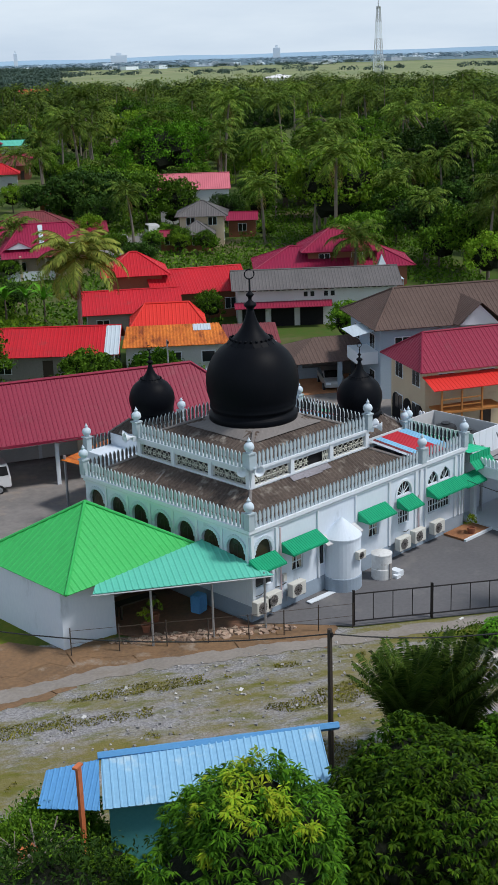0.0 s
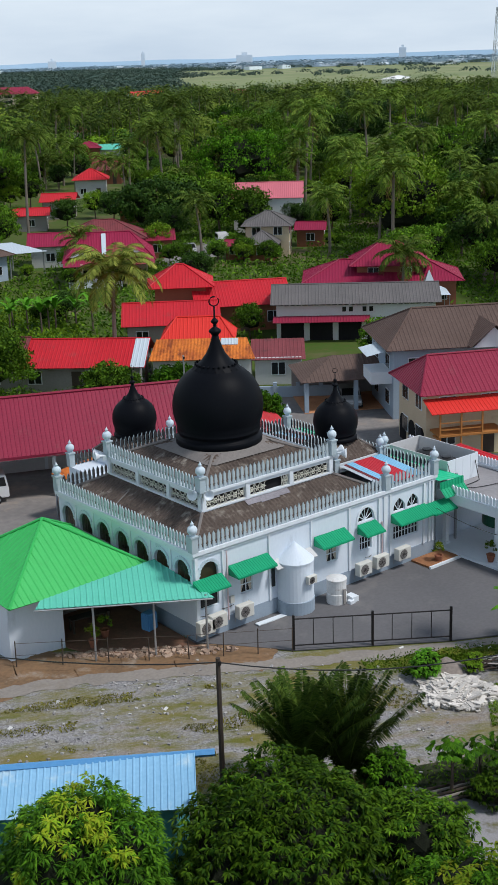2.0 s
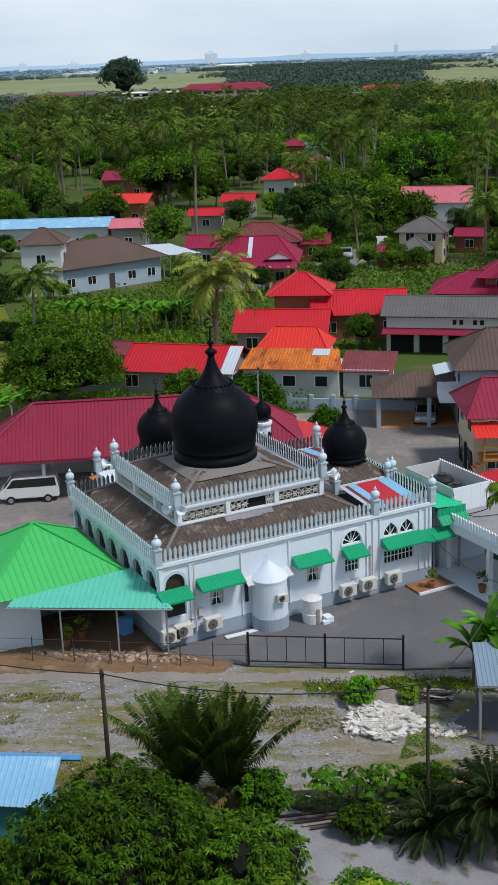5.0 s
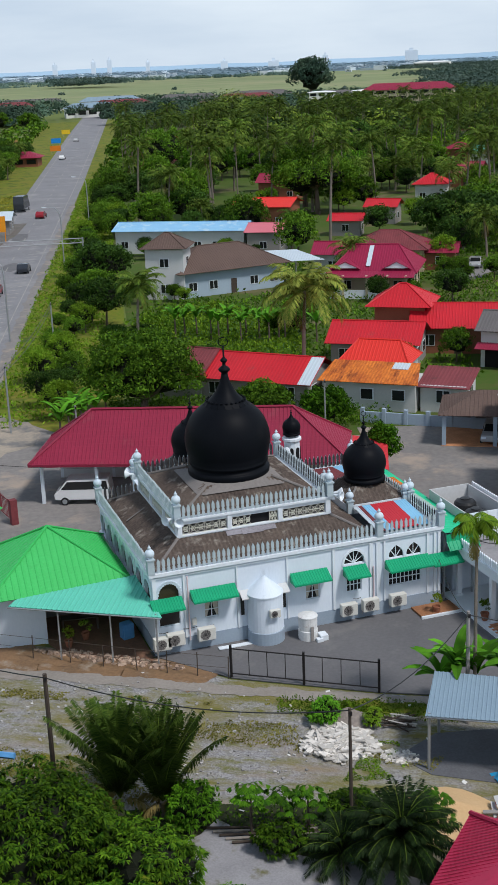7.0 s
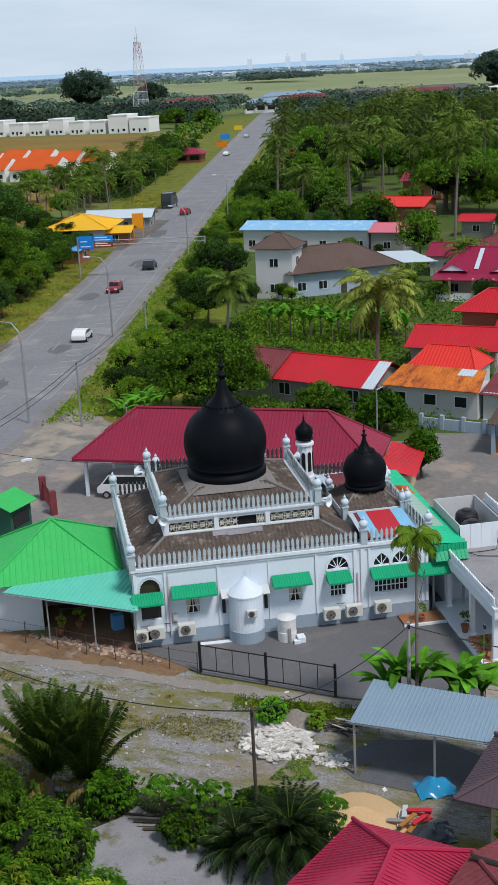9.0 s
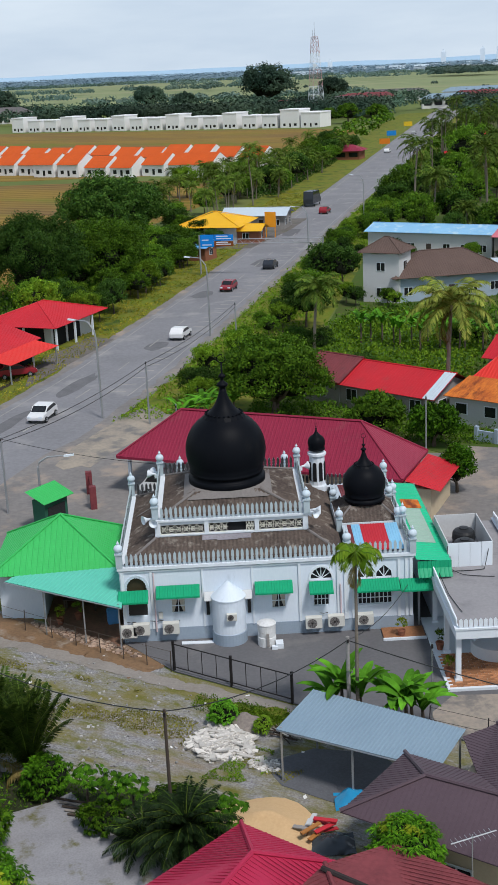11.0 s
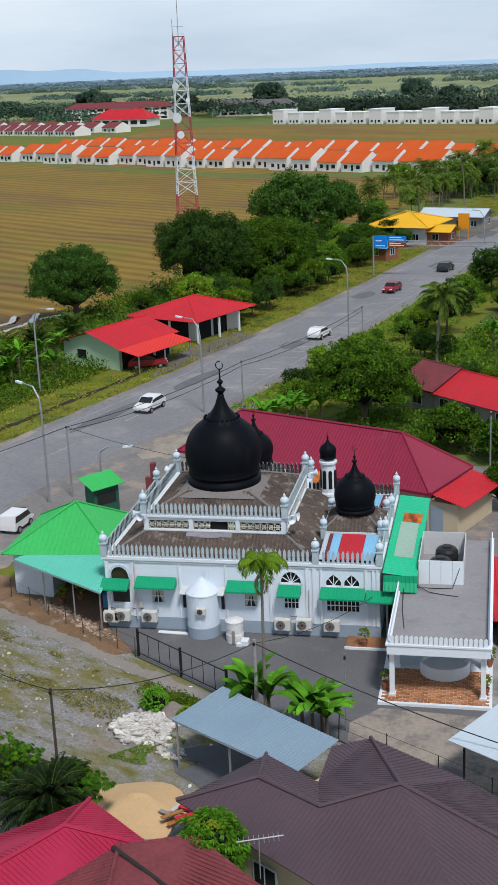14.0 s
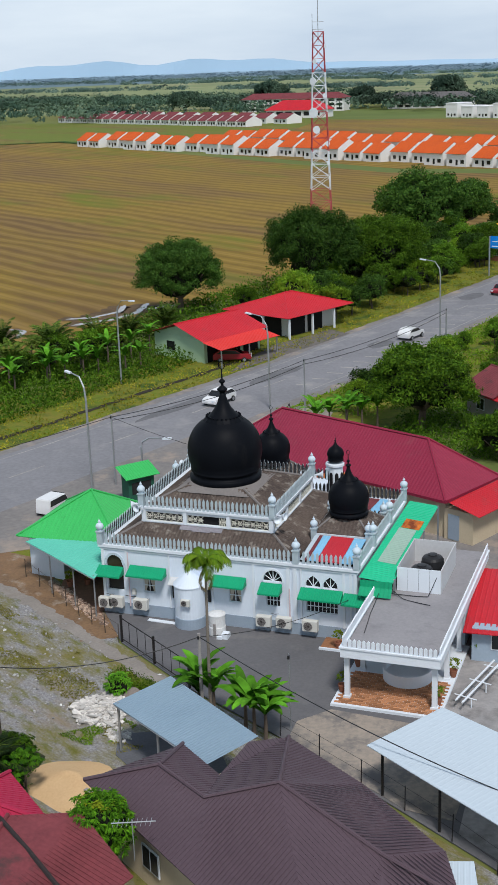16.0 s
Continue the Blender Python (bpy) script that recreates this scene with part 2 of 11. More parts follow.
M["wall_grey"] = mat("grey_render_wall", (0.33, 0.31, 0.30), (0.24, 0.23, 0.22), 0.8, big=0.5, fine=8, bump=0.2)
M["wall_mint"] = mat("mint_wall", (0.42, 0.58, 0.40), (0.35, 0.5, 0.34), 0.7, fine=8, bump=0.08)
M["wood_pole"] = mat("weathered_timber", (0.09, 0.07, 0.055), (0.05, 0.04, 0.035), 0.85, fine=14, bump=0.3, stretch=(3, 3, 0.5))
M["wood_orange"] = mat("varnished_balcony_timber", (0.46, 0.2, 0.06), (0.34, 0.14, 0.04), 0.55, fine=10, bump=0.1)
M["steel"] = mat("galvanised_steel", (0.42, 0.44, 0.46), (0.33, 0.35, 0.37), 0.45, metal=0.6, fine=15, bump=0.05)
M["ac_white"] = mat("unit_casing", (0.66, 0.66, 0.62), (0.56, 0.56, 0.52), 0.5, fine=10, bump=0.04)
M["black_plastic"] = mat("black_tank_plastic", (0.02, 0.021, 0.023), (0.03, 0.031, 0.033), 0.4, fine=9, bump=0.05)
M["concrete_roof"] = mat("grey_concrete_slab", (0.30, 0.29, 0.30), (0.245, 0.24, 0.25), 0.8, big=0.35, fine=6, vary=0.8, bump=0.15, stain=(0.21, 0.205, 0.215), stain_at=0.6)
M["terracotta"] = mat("terracotta_paving", (0.46, 0.22, 0.11), (0.33, 0.15, 0.075), 0.75, big=1.0, fine=9, vary=1.0, bump=0.2, rand=0.35)
M["asphalt"] = mat("worn_asphalt", (0.235, 0.235, 0.25), (0.185, 0.185, 0.197), 0.85, big=0.12, fine=3, vary=0.9, bump=0.15, bump_scale=40, stain=(0.29, 0.285, 0.285), stain_at=0.6, stain_scale=0.15)
M["yard"] = mat("grey_yard_concrete", (0.145, 0.143, 0.15), (0.118, 0.117, 0.124), 0.8, big=0.2, fine=5.0, vary=0.8, bump=0.2, bump_scale=20, stain=(0.175, 0.17, 0.17), stain_at=0.62, stain_scale=0.3)
M["forecourt"] = mat("pale_worn_forecourt", (0.235, 0.22, 0.21), (0.175, 0.165, 0.16), 0.85, big=0.12, fine=2.5, vary=1.0, bump=0.2, stain=(0.34, 0.28, 0.23), stain_at=0.58, stain_scale=0.2)
M["path"] = mat("pale_dirt_path", (0.29, 0.262, 0.235), (0.22, 0.2, 0.18), 0.95, big=0.4, fine=6, vary=0.9, bump=0.3, stain=(0.22, 0.19, 0.155), stain_at=0.6)
M["soil"] = mat("bare_brown_soil", (0.24, 0.145, 0.08), (0.16, 0.105, 0.065), 0.95, big=0.5, fine=5, vary=1.0, bump=0.4, stain=(0.32, 0.27, 0.22), stain_at=0.62)
M["sand"] = mat("yellow_sand", (0.62, 0.43, 0.24), (0.54, 0.36, 0.19), 0.95, big=0.6, fine=8, vary=0.7, bump=0.3)
M["rubble"] = mat("white_rubble", (0.66, 0.64, 0.60), (0.46, 0.43, 0.40), 0.9, fine=9, bump=0.3, island=0.3)
M["paint_white"] = mat("road_paint", (0.36, 0.345, 0.32), (0.25, 0.245, 0.235), 0.8, fine=3, vary=1.0, bump=0.05)
M["verge"] = mat("dry_grass_verge", (0.115, 0.165, 0.014), (0.19, 0.165, 0.03), 0.95, big=0.15, fine=2.5, vary=1.0, bump=0.5, bump_scale=6, stain=(0.05, 0.09, 0.015), stain_at=0.56, stain_scale=0.3)
M["roof_emerald"] = mat("emerald_sheet", (0.02, 0.52, 0.27), (0.015, 0.43, 0.22), 0.4, big=0.5, fine=6, bump=0.05)
M["lush"] = mat("lush_grass", (0.05, 0.115, 0.018), (0.035, 0.08, 0.014), 0.95, big=0.12, fine=2.0, vary=1.0, bump=0.6, bump_scale=5, stain=(0.08, 0.15, 0.025), stain_at=0.56, stain_scale=0.2)
# litter-covered soil, its colour darkened to include shade under trees
M["brush"] = mat("shaded_brush_soil", (0.035, 0.045, 0.018), (0.022, 0.03, 0.012), 0.95, big=0.2, fine=2.5, vary=1.0, bump=0.6, bump_scale=4, stain=(0.075, 0.062, 0.042), stain_at=0.6)


# ---- building helpers ----
def part(name, bm, material, parent=None, label="", smooth=False):
    """One mesh object from bm (or a ready mesh), under parent where there is one."""
    if isinstance(bm, bmesh.types.BMesh):
        me = bpy.data.meshes.new(name)
        if smooth:
            for fc in bm.faces:
                fc.smooth = True
        bm.to_mesh(me)
        bm.free()
    else:
        me = bm
    if material is not None and not me.materials:
        me.materials.append(material)
    ob = new(name, me)
    if parent is not None:
        ob.parent = parent
    if label:
        ob["label"] = label
    return ob


def thing(name, label, category, x=0, y=0, z=0, rz=0, group="", kind=""):
    ob = new(name)
    ob.empty_display_size = 0.2
    ob.matrix_basis = pose(x, y, z, 0, 0, rz)
    return tagged(ob, label, category, group, kind)


def B():
    return bmesh.new()


def box(bm, x0, y0, z0, x1, y1, z1, m=None):
    vs = [Vector((x, y, z)) for x in (x0, x1) for y in (y0, y1) for z in (z0, z1)]
    if m is not None:
        vs = [m @ v for v in vs]
    v = [bm.verts.new(p) for p in vs]
    for f in ((0, 1, 3, 2), (4, 6, 7, 5), (0, 4, 5, 1), (2, 3, 7, 6), (0, 2, 6, 4), (1, 5, 7, 3)):
        bm.faces.new([v[i] for i in f])
    return bm


def prism(bm, pts, z0, z1, m=None):
    """Upright prism on a plan outline (counter-clockwise)."""
    lo = [bm.verts.new(m @ Vector((x, y, z0)) if m else (x, y, z0)) for x, y in pts]
    hi = [bm.verts.new(m @ Vector((x, y, z1)) if m else (x, y, z1)) for x, y in pts]
    n = len(pts)
    bm.faces.new(hi)
    bm.faces.new(lo[::-1])
    for i in range(n):
        j = (i + 1) % n
        bm.faces.new((lo[i], lo[j], hi[j], hi[i]))
    return bm


def extrude_outline(bm, pts, depth, m):
    """Outline pts in the local x-z plane, pushed along local +y by depth, placed by m."""
    a = [bm.verts.new(m @ Vector((x, 0, z))) for x, z in pts]
    b = [bm.verts.new(m @ Vector((x, depth, z))) for x, z in pts]
    n = len(pts)
    bm.faces.new(a)
    bm.faces.new(b[::-1])
    for i in range(n):
        j = (i + 1) % n
        bm.faces.new((a[j], a[i], b[i], b[j]))
    return bm


def lathe(bm, profile, seg=24, x=0, y=0, z=0):
    rings = []
    for r, h in profile:
        if r < 1e-4:
            rings.append([bm.verts.new((x, y, z + h))])
        else:
            rings.append([bm.verts.new((x + r * math.cos(2 * math.pi * i / seg), y + r * math.sin(2 * math.pi * i / seg), z + h)) for i in range(seg)])
    for a, b in zip(rings, rings[1:]):
        for i in range(seg):
            j = (i + 1) % seg
            if len(a) == 1 and len(b) == 1:
                continue
            if len(a) == 1:
                bm.faces.new((a[0], b[j], b[i]))
            elif len(b) == 1:
                bm.faces.new((a[i], a[j], b[0]))
            else:
                bm.faces.new((a[i], a[j], b[j], b[i]))
    if len(rings[0]) > 1:
        bm.faces.new(rings[0][::-1])
    if len(rings[-1]) > 1:
        bm.faces.new(rings[-1])
    return bm


def tube(bm, pts, r, seg=6, r_end=None):
    """A round bar along points, tapering to r_end."""
    pts = [Vector(p) for p in pts]
    r_end = r if r_end is None else r_end
    rings = []
    for i, p in enumerate(pts):
        d = (pts[min(i + 1, len(pts) - 1)] - pts[max(i - 1, 0)]).normalized()
        side = d.cross(Vector((0, 0, 1)) if abs(d.z) < 0.9 else Vector((1, 0, 0))).normalized()
        up = side.cross(d)
        k = r + (r_end - r) * i / max(len(pts) - 1, 1)
        rings.append([bm.verts.new(p + (side * math.cos(2 * math.pi * q / seg) + up * math.sin(2 * math.pi * q / seg)) * k) for q in range(seg)])
    for a, b in zip(rings, rings[1:]):
        for i in range(seg):
            j = (i + 1) % seg
            bm.faces.new((a[i], a[j], b[j], b[i]))
    bm.faces.new(rings[0][::-1])
    bm.faces.new(rings[-1])
    return bm


def rib_slope(bm, a, b, c, d, pitch=0.3, amp=0.03, thick=0.04, profile=((0.0, 0), (0.3, 0), (0.42, 1), (0.58, 1), (0.7, 0))):
    """A ribbed roof sheet from eave a-b up to ridge d-c (d over a, c over b), ribs down the slope; hips are cut straight."""
    a, b, c, d = (Vector(p) for p in (a, b, c, d))
    e = b - a
    L = e.length
    e.normalize()
    up = (d - a) - e * (d - a).dot(e)
    H = up.length
    up.normalize()
    nrm = e.cross(up).normalized()
    if nrm.z < 0:
        nrm = -nrm
    u_d, u_c = (d - a).dot(e), (c - a).dot(e)
    h_c = (c - a).dot(up)

    def top(u):
        if u_d > 1e-6 and u < u_d:
            return H * u / u_d
        if u > u_c and L - u_c > 1e-6:
            return h_c * (L - u) / (L - u_c)
        return H + (h_c - H) * ((u - u_d) / max(u_c - u_d, 1e-6))

    us = [0.0]
    k = 0
    while k * pitch < L:
        for o, hh in profile:
            u = (k + o) * pitch
            if 0 < u < L:
                us.append(u)
        k += 1
    us += [L] + [u for u in (u_d, u_c) if 0 < u < L]
    us = sorted(set(round(u, 5) for u in us))

    def high(u):
        f = (u / pitch) % 1.0
        pr = list(profile) + [(1.0, profile[0][1])]
        for (o0, h0), (o1, h1) in zip(pr, pr[1:]):
            if o0 <= f <= o1:
                return h0 + (h1 - h0) * (f - o0) / max(o1 - o0, 1e-6)
        return 0

    lo, hi, lo2 = [], [], []
    for u in us:
        n = nrm * (amp * high(u))
        lo.append(bm.verts.new(a + e * u + n))
        hi.append(bm.verts.new(a + e * u + up * max(top(u), 0.002) + n))
        lo2.append(bm.verts.new(a + e * u - nrm * thick))
    for i in range(len(us) - 1):
        bm.faces.new((lo[i], lo[i + 1], hi[i + 1], hi[i]))
        bm.faces.new((lo2[i], lo2[i + 1], lo[i + 1], lo[i]))
    return bm


def hip_roof(bm, x0, y0, x1, y1, z0, z1, inset=None, pitch=0.3, amp=0.03, axis="x"):
    """Hip roof over a rectangle, ridge along axis."""
    if axis == "x":
        k = (y1 - y0) / 2 if inset is None else inset
        r0, r1 = (x0 + k, (y0 + y1) / 2, z1), (x1 - k, (y0 + y1) / 2, z1)
        rib_slope(bm, (x0, y0, z0), (x1, y0, z0), r1, r0, pitch, amp)
        rib_slope(bm, (x1, y1, z0), (x0, y1, z0), r0, r1, pitch, amp)
        rib_slope(bm, (x0, y1, z0), (x0, y0, z0), r0, r0, pitch, amp)
        rib_slope(bm, (x1, y0, z0), (x1, y1, z0), r1, r1, pitch, amp)
    else:
        k = (x1 - x0) / 2 if inset is None else inset
        r0, r1 = ((x0 + x1) / 2, y0 + k, z1), ((x0 + x1) / 2, y1 - k, z1)
        rib_slope(bm, (x1, y0, z0), (x1, y1, z0), r1, r0, pitch, amp)
        rib_slope(bm, (x0, y1, z0), (x0, y0, z0), r0, r1, pitch, amp)
        rib_slope(bm, (x0, y0, z0), (x1, y0, z0), r0, r0, pitch, amp)
        rib_slope(bm, (x1, y1, z0), (x0, y1, z0), r1, r1, pitch, amp)
    return r0, r1


def gable_roof(bm, x0, y0, x1, y1, z0, z1, pitch=0.3, amp=0.03, axis="x"):
    if axis == "x":
        ym = (y0 + y1) / 2
        rib_slope(bm, (x0, y0, z0), (x1, y0, z0), (x1, ym, z1), (x0, ym, z1), pitch, amp)
        rib_slope(bm, (x1, y1, z0), (x0, y1, z0), (x0, ym, z1), (x1, ym, z1), pitch, amp)
    else:
        xm = (x0 + x1) / 2
        rib_slope(bm, (x1, y0, z0), (x1, y1, z0), (xm, y1, z1), (xm, y0, z1), pitch, amp)
        rib_slope(bm, (x0, y1, z0), (x0, y0, z0), (xm, y0, z1), (xm, y1, z1), pitch, amp)


def quads_mesh(name, verts, per=4):
    """A mesh of separate faces with per corners each, from an array of corners."""
    verts = np.asarray(verts, dtype=np.float32).reshape(-1, 3)
    n = len(verts) // per
    me = bpy.data.meshes.new(name)
    me.vertices.add(n * per)
    me.vertices.foreach_set("co", verts.ravel())
    me.loops.add(n * per)
    me.loops.foreach_set("vertex_index", np.arange(n * per, dtype=np.int32))
    me.polygons.add(n)
    me.polygons.foreach_set("loop_start", np.arange(0, n * per, per, dtype=np.int32))
    me.polygons.foreach_set("loop_total", np.full(n, per, dtype=np.int32))
    me.update(calc_edges=True)
    return me


def leaves(rng, centres, length, width, droop=0.3, outward=None, lie=0.8):
    """Leaf blades at the centres: arrays of four corners. With outward, the blades lie mostly along the crown's surface and droop."""
    n = len(centres)
    if outward is None:
        d = rng.normal(size=(n, 3))
        d[:, 2] -= droop
        d /= np.linalg.norm(d, axis=1)[:, None] + 1e-6
        s = np.cross(d, rng.normal(size=(n, 3)))
    else:
        face = outward / (np.linalg.norm(outward, axis=1)[:, None] + 1e-6) * lie + rng.normal(size=(n, 3)) * 0.33
        d = np.cross(face, rng.normal(size=(n, 3)))
        d /= np.linalg.norm(d, axis=1)[:, None] + 1e-6
        d[:, 2] -= droop * 0.5
        d /= np.linalg.norm(d, axis=1)[:, None] + 1e-6
        s = np.cross(face, d)
    s /= np.linalg.norm(s, axis=1)[:, None] + 1e-6
    L = length * rng.uniform(0.6, 1.3, (n, 1))
    W = width * rng.uniform(0.6, 1.3, (n, 1))
    a = centres - d * L / 2
    t = centres + d * L / 2
    l = centres + s * W / 2
    r = centres - s * W / 2
    return np.stack([a, l, t, r], axis=1).reshape(-1, 3)


def lumps(u, seed):
    """Swellings and hollows of a crown by direction."""
    return np.array([1 + 0.34 * noise.noise(Vector(v) * 2.1 + Vector((seed, 0, 0))) for v in u])[:, None]


def rosettes(rng, rx, ry, rz, n, per, length, width, seed, low=-0.55):
    """Hanging whorls of long leaves at the twig ends of a lumpy crown: corners, and the way each whorl faces."""
    u = rng.normal(size=(n, 3))
    u /= np.linalg.norm(u, axis=1)[:, None]
    u[:, 2] = np.where(u[:, 2] < low, -u[:, 2], u[:, 2])
    c = u * rng.uniform(0.84, 1.03, (n, 1)) * np.array([rx, ry, rz]) * lumps(u, seed)
    c = np.repeat(c, per, axis=0)
    o = np.repeat(u, per, axis=0)
    a = rng.uniform(0, 2 * math.pi, n * per)
    d = np.stack([np.cos(a), np.sin(a), rng.uniform(-0.9, 0.25, n * per)], axis=1) + o * np.array([0.75, 0.75, 0.35])
    d /= np.linalg.norm(d, axis=1)[:, None]
    s = np.cross(d, np.array([0, 0, 1.0])) + rng.normal(size=d.shape) * 0.25
    s /= np.linalg.norm(s, axis=1)[:, None] + 1e-6
    L = length * rng.uniform(0.7, 1.25, (n * per, 1))
    W = width * rng.uniform(0.7, 1.25, (n * per, 1))
    base = c + d * L * 0.12
    mid = c + d * L * 0.55
    tip = c + d * L - np.array([0, 0, 1.0]) * L * 0.28
    return np.stack([base, mid + s * W / 2, tip, mid - s * W / 2], axis=1).reshape(-1, 3), np.repeat(o, 4, axis=0)


def crown_points(rng, rx, ry, rz, clumps, per, clump_r):
    """Leaf places in a lumpy crown: clumps over the upper shell and inside of an ellipsoid, with gaps."""
    u = rng.normal(size=(clumps, 3))
    u /= np.linalg.norm(u, axis=1)[:, None]
    u[:, 2] = np.where(u[:, 2] < -0.35, -u[:, 2], u[:, 2])
    rad = rng.uniform(0.62, 1.0, (clumps, 1)) ** 0.6
    c = u * rad * np.array([rx, ry, rz]) * lumps(u, rx + 3 * rz)
    size = clump_r * rng.uniform(0.6, 1.35, (clumps, 1, 1))
    o = rng.normal(size=(clumps, per, 3))
    o /= np.linalg.norm(o, axis=2)[:, :, None]
    o *= rng.uniform(0.45, 1.0, (clumps, per, 1))
    o[:, :, 2] *= 0.75
    p = (c[:, None, :] + o * size).reshape(-1, 3)
    return p, o.reshape(-1, 3)


def ground_patch(name, pts, z, material, label, category="ground", kind="structure", thick=0.06):
    bm = B()
    prism(bm, pts, z - thick, z)
    ob = part(name, bm, material)
    return tagged(ob, label, category, kind=kind)


# ---- ground, road, yards ----
GZ = -0.2
far_ground = mat("open_country", (0.13, 0.17, 0.045), (0.10, 0.135, 0.035), 0.95, big=0.004, fine=0.03, vary=1.0, bump=0.0, stain=(0.20, 0.19, 0.06), stain_at=0.55, stain_scale=0.003)
bm = B()
S = 4800
disc = [bm.verts.new((S * math.cos(2 * math.pi * i / 96), S * math.sin(2 * math.pi * i / 96), 0)) for i in range(96)]
bm.faces.new(disc)
bm.transform(Matrix.Translation((20, 60, GZ - 0.06)))
tagged(part("ground", bm, far_ground), "flat green and straw-coloured open country to the horizon", "ground", kind="structure")

# road: two edges with the same steps along y
ROAD_FAR = ((-60, -66), (-30, -50.5), (0, -38), (33, -25.0), (46, -20.8), (71, -12.5), (110, -2.0), (132, 3.8), (262, 35), (562, 106), (900, 188))
ROAD_NEAR = ((-60, -50), (-30, -34.5), (0, -22.5), (21, -14.5), (44, -6.8), (67, 0.6), (90, 6.3), (110, 11.2), (161, 24), (289, 56), (624, 138), (900, 205))


def edge_x(edge, y):
    for (y0, x0), (y1, x1) in zip(edge, edge[1:]):
        if y0 <= y <= y1:
            return x0 + (x1 - x0) * (y - y0) / (y1 - y0)
    return edge[-1][1] if y > edge[-1][0] else edge[0][1]


def road_strip(name, fa, fb, z, material, label, y0=-60, y1=900, step=8, category="road", kind="structure"):
    """A band of the road between the fractions fa and fb of its width (0 far edge, 1 near edge)."""
    bm = B()
    ys = np.arange(y0, y1 + step, step)
    prev = None
    for y in ys:
        a, b = edge_x(ROAD_FAR, y), edge_x(ROAD_NEAR, y)
        q = [bm.verts.new((a + (b - a) * f, y, z)) for f in (fa, fb)]
        if prev:
            bm.faces.new((prev[0], prev[1], q[1], q[0]))
        prev = q
    ob = part(name, bm, material)
    return tagged(ob, label, category, kind=kind)


road_strip("road_verge", -1.1, 2.0, GZ - 0.03, M["verge"], "strip of dry grass verge beside the road", -60, 700, category="verge")
road_strip("road", 0.0, 1.0, GZ + 0.0, M["asphalt"], "grey worn asphalt main road")
road_strip("road_edge_line", 0.115, 0.125, GZ + 0.004, M["paint_white"], "worn painted edge line", 10, 700, category="road marking")
road_strip("road_edge_line", 0.86, 0.87, GZ + 0.004, M["paint_white"], "worn painted edge line", 60, 700, category="road marking")
for y in range(12, 400, 12):
    road_strip("lane_dash", 0.475, 0.488, GZ + 0.004, M["paint_white"], "worn white centre dash", y, y + 4, 2, category="road marking")
for y in range(62, 165, 3):
    a, b = edge_x(ROAD_FAR, y), edge_x(ROAD_NEAR, y)
    bm = B()
    x0, x1 = a + (b - a) * 0.66, a + (b - a) * 0.80
    box(bm, x0, -0.16, 0, x1, 0.16, 0.004, pose(0, y, GZ + 0.004, 0, 0, 0))
    tagged(part("hatch_bar", bm, M["paint_white"]), "worn hatching bar painted on the road", "road marking", kind="structure")

ground_patch("forecourt", [(-12, 18), (20, 14), (27, 24), (30, 33), (6, 40), (-1, 56), (-10, 40), (-16, 22)], GZ + 0.02, M["forecourt"], "pale worn concrete forecourt beside the road", "forecourt")
ground_patch("neighbour_yard", [(20, 14), (40, 10), (44, 30), (28, 36), (25, 24)], GZ + 0.03, M["forecourt"], "concrete yard between the houses", "yard")
ground_patch("yard", [(-0.5, 0.5), (3.1, -4.1), (9.6, -8.6), (16.8, -12.6), (24.5, -17.5), (33, -23), (45, -10), (34, 12), (17, 13)], GZ + 0.04, M["yard"], "grey concrete yard along the mosque", "yard")
ground_patch("earth_yard", [(16.9, -10.6), (18.4, -8.8), (24.2, -9.2), (27, -12), (27, -17.6), (24.5, -17.3), (17, -12.5)], GZ + 0.07, mat("cracked_pale_earth", (0.34, 0.29, 0.24), (0.24, 0.215, 0.19), 0.95, big=0.5, fine=4, vary=1.0, bump=0.3, stain=(0.16, 0.15, 0.145), stain_at=0.56, stain_scale=0.5), "cracked pale earth beside the yard", "earth")
ground_patch("concrete_apron", [(24.6, -9.4), (24.0, -4), (23.4, 2.5), (28, 9), (40, 6), (45, -9), (33.2, -22.6), (27.4, -18.6), (27.1, -12)], GZ + 0.062, mat("pale_stained_concrete", (0.36, 0.345, 0.335), (0.27, 0.262, 0.26), 0.9, big=0.35, fine=3, vary=1.0, bump=0.2, stain=(0.19, 0.18, 0.175), stain_at=0.55, stain_scale=0.45), "pale stained concrete beside the portico", "concrete")


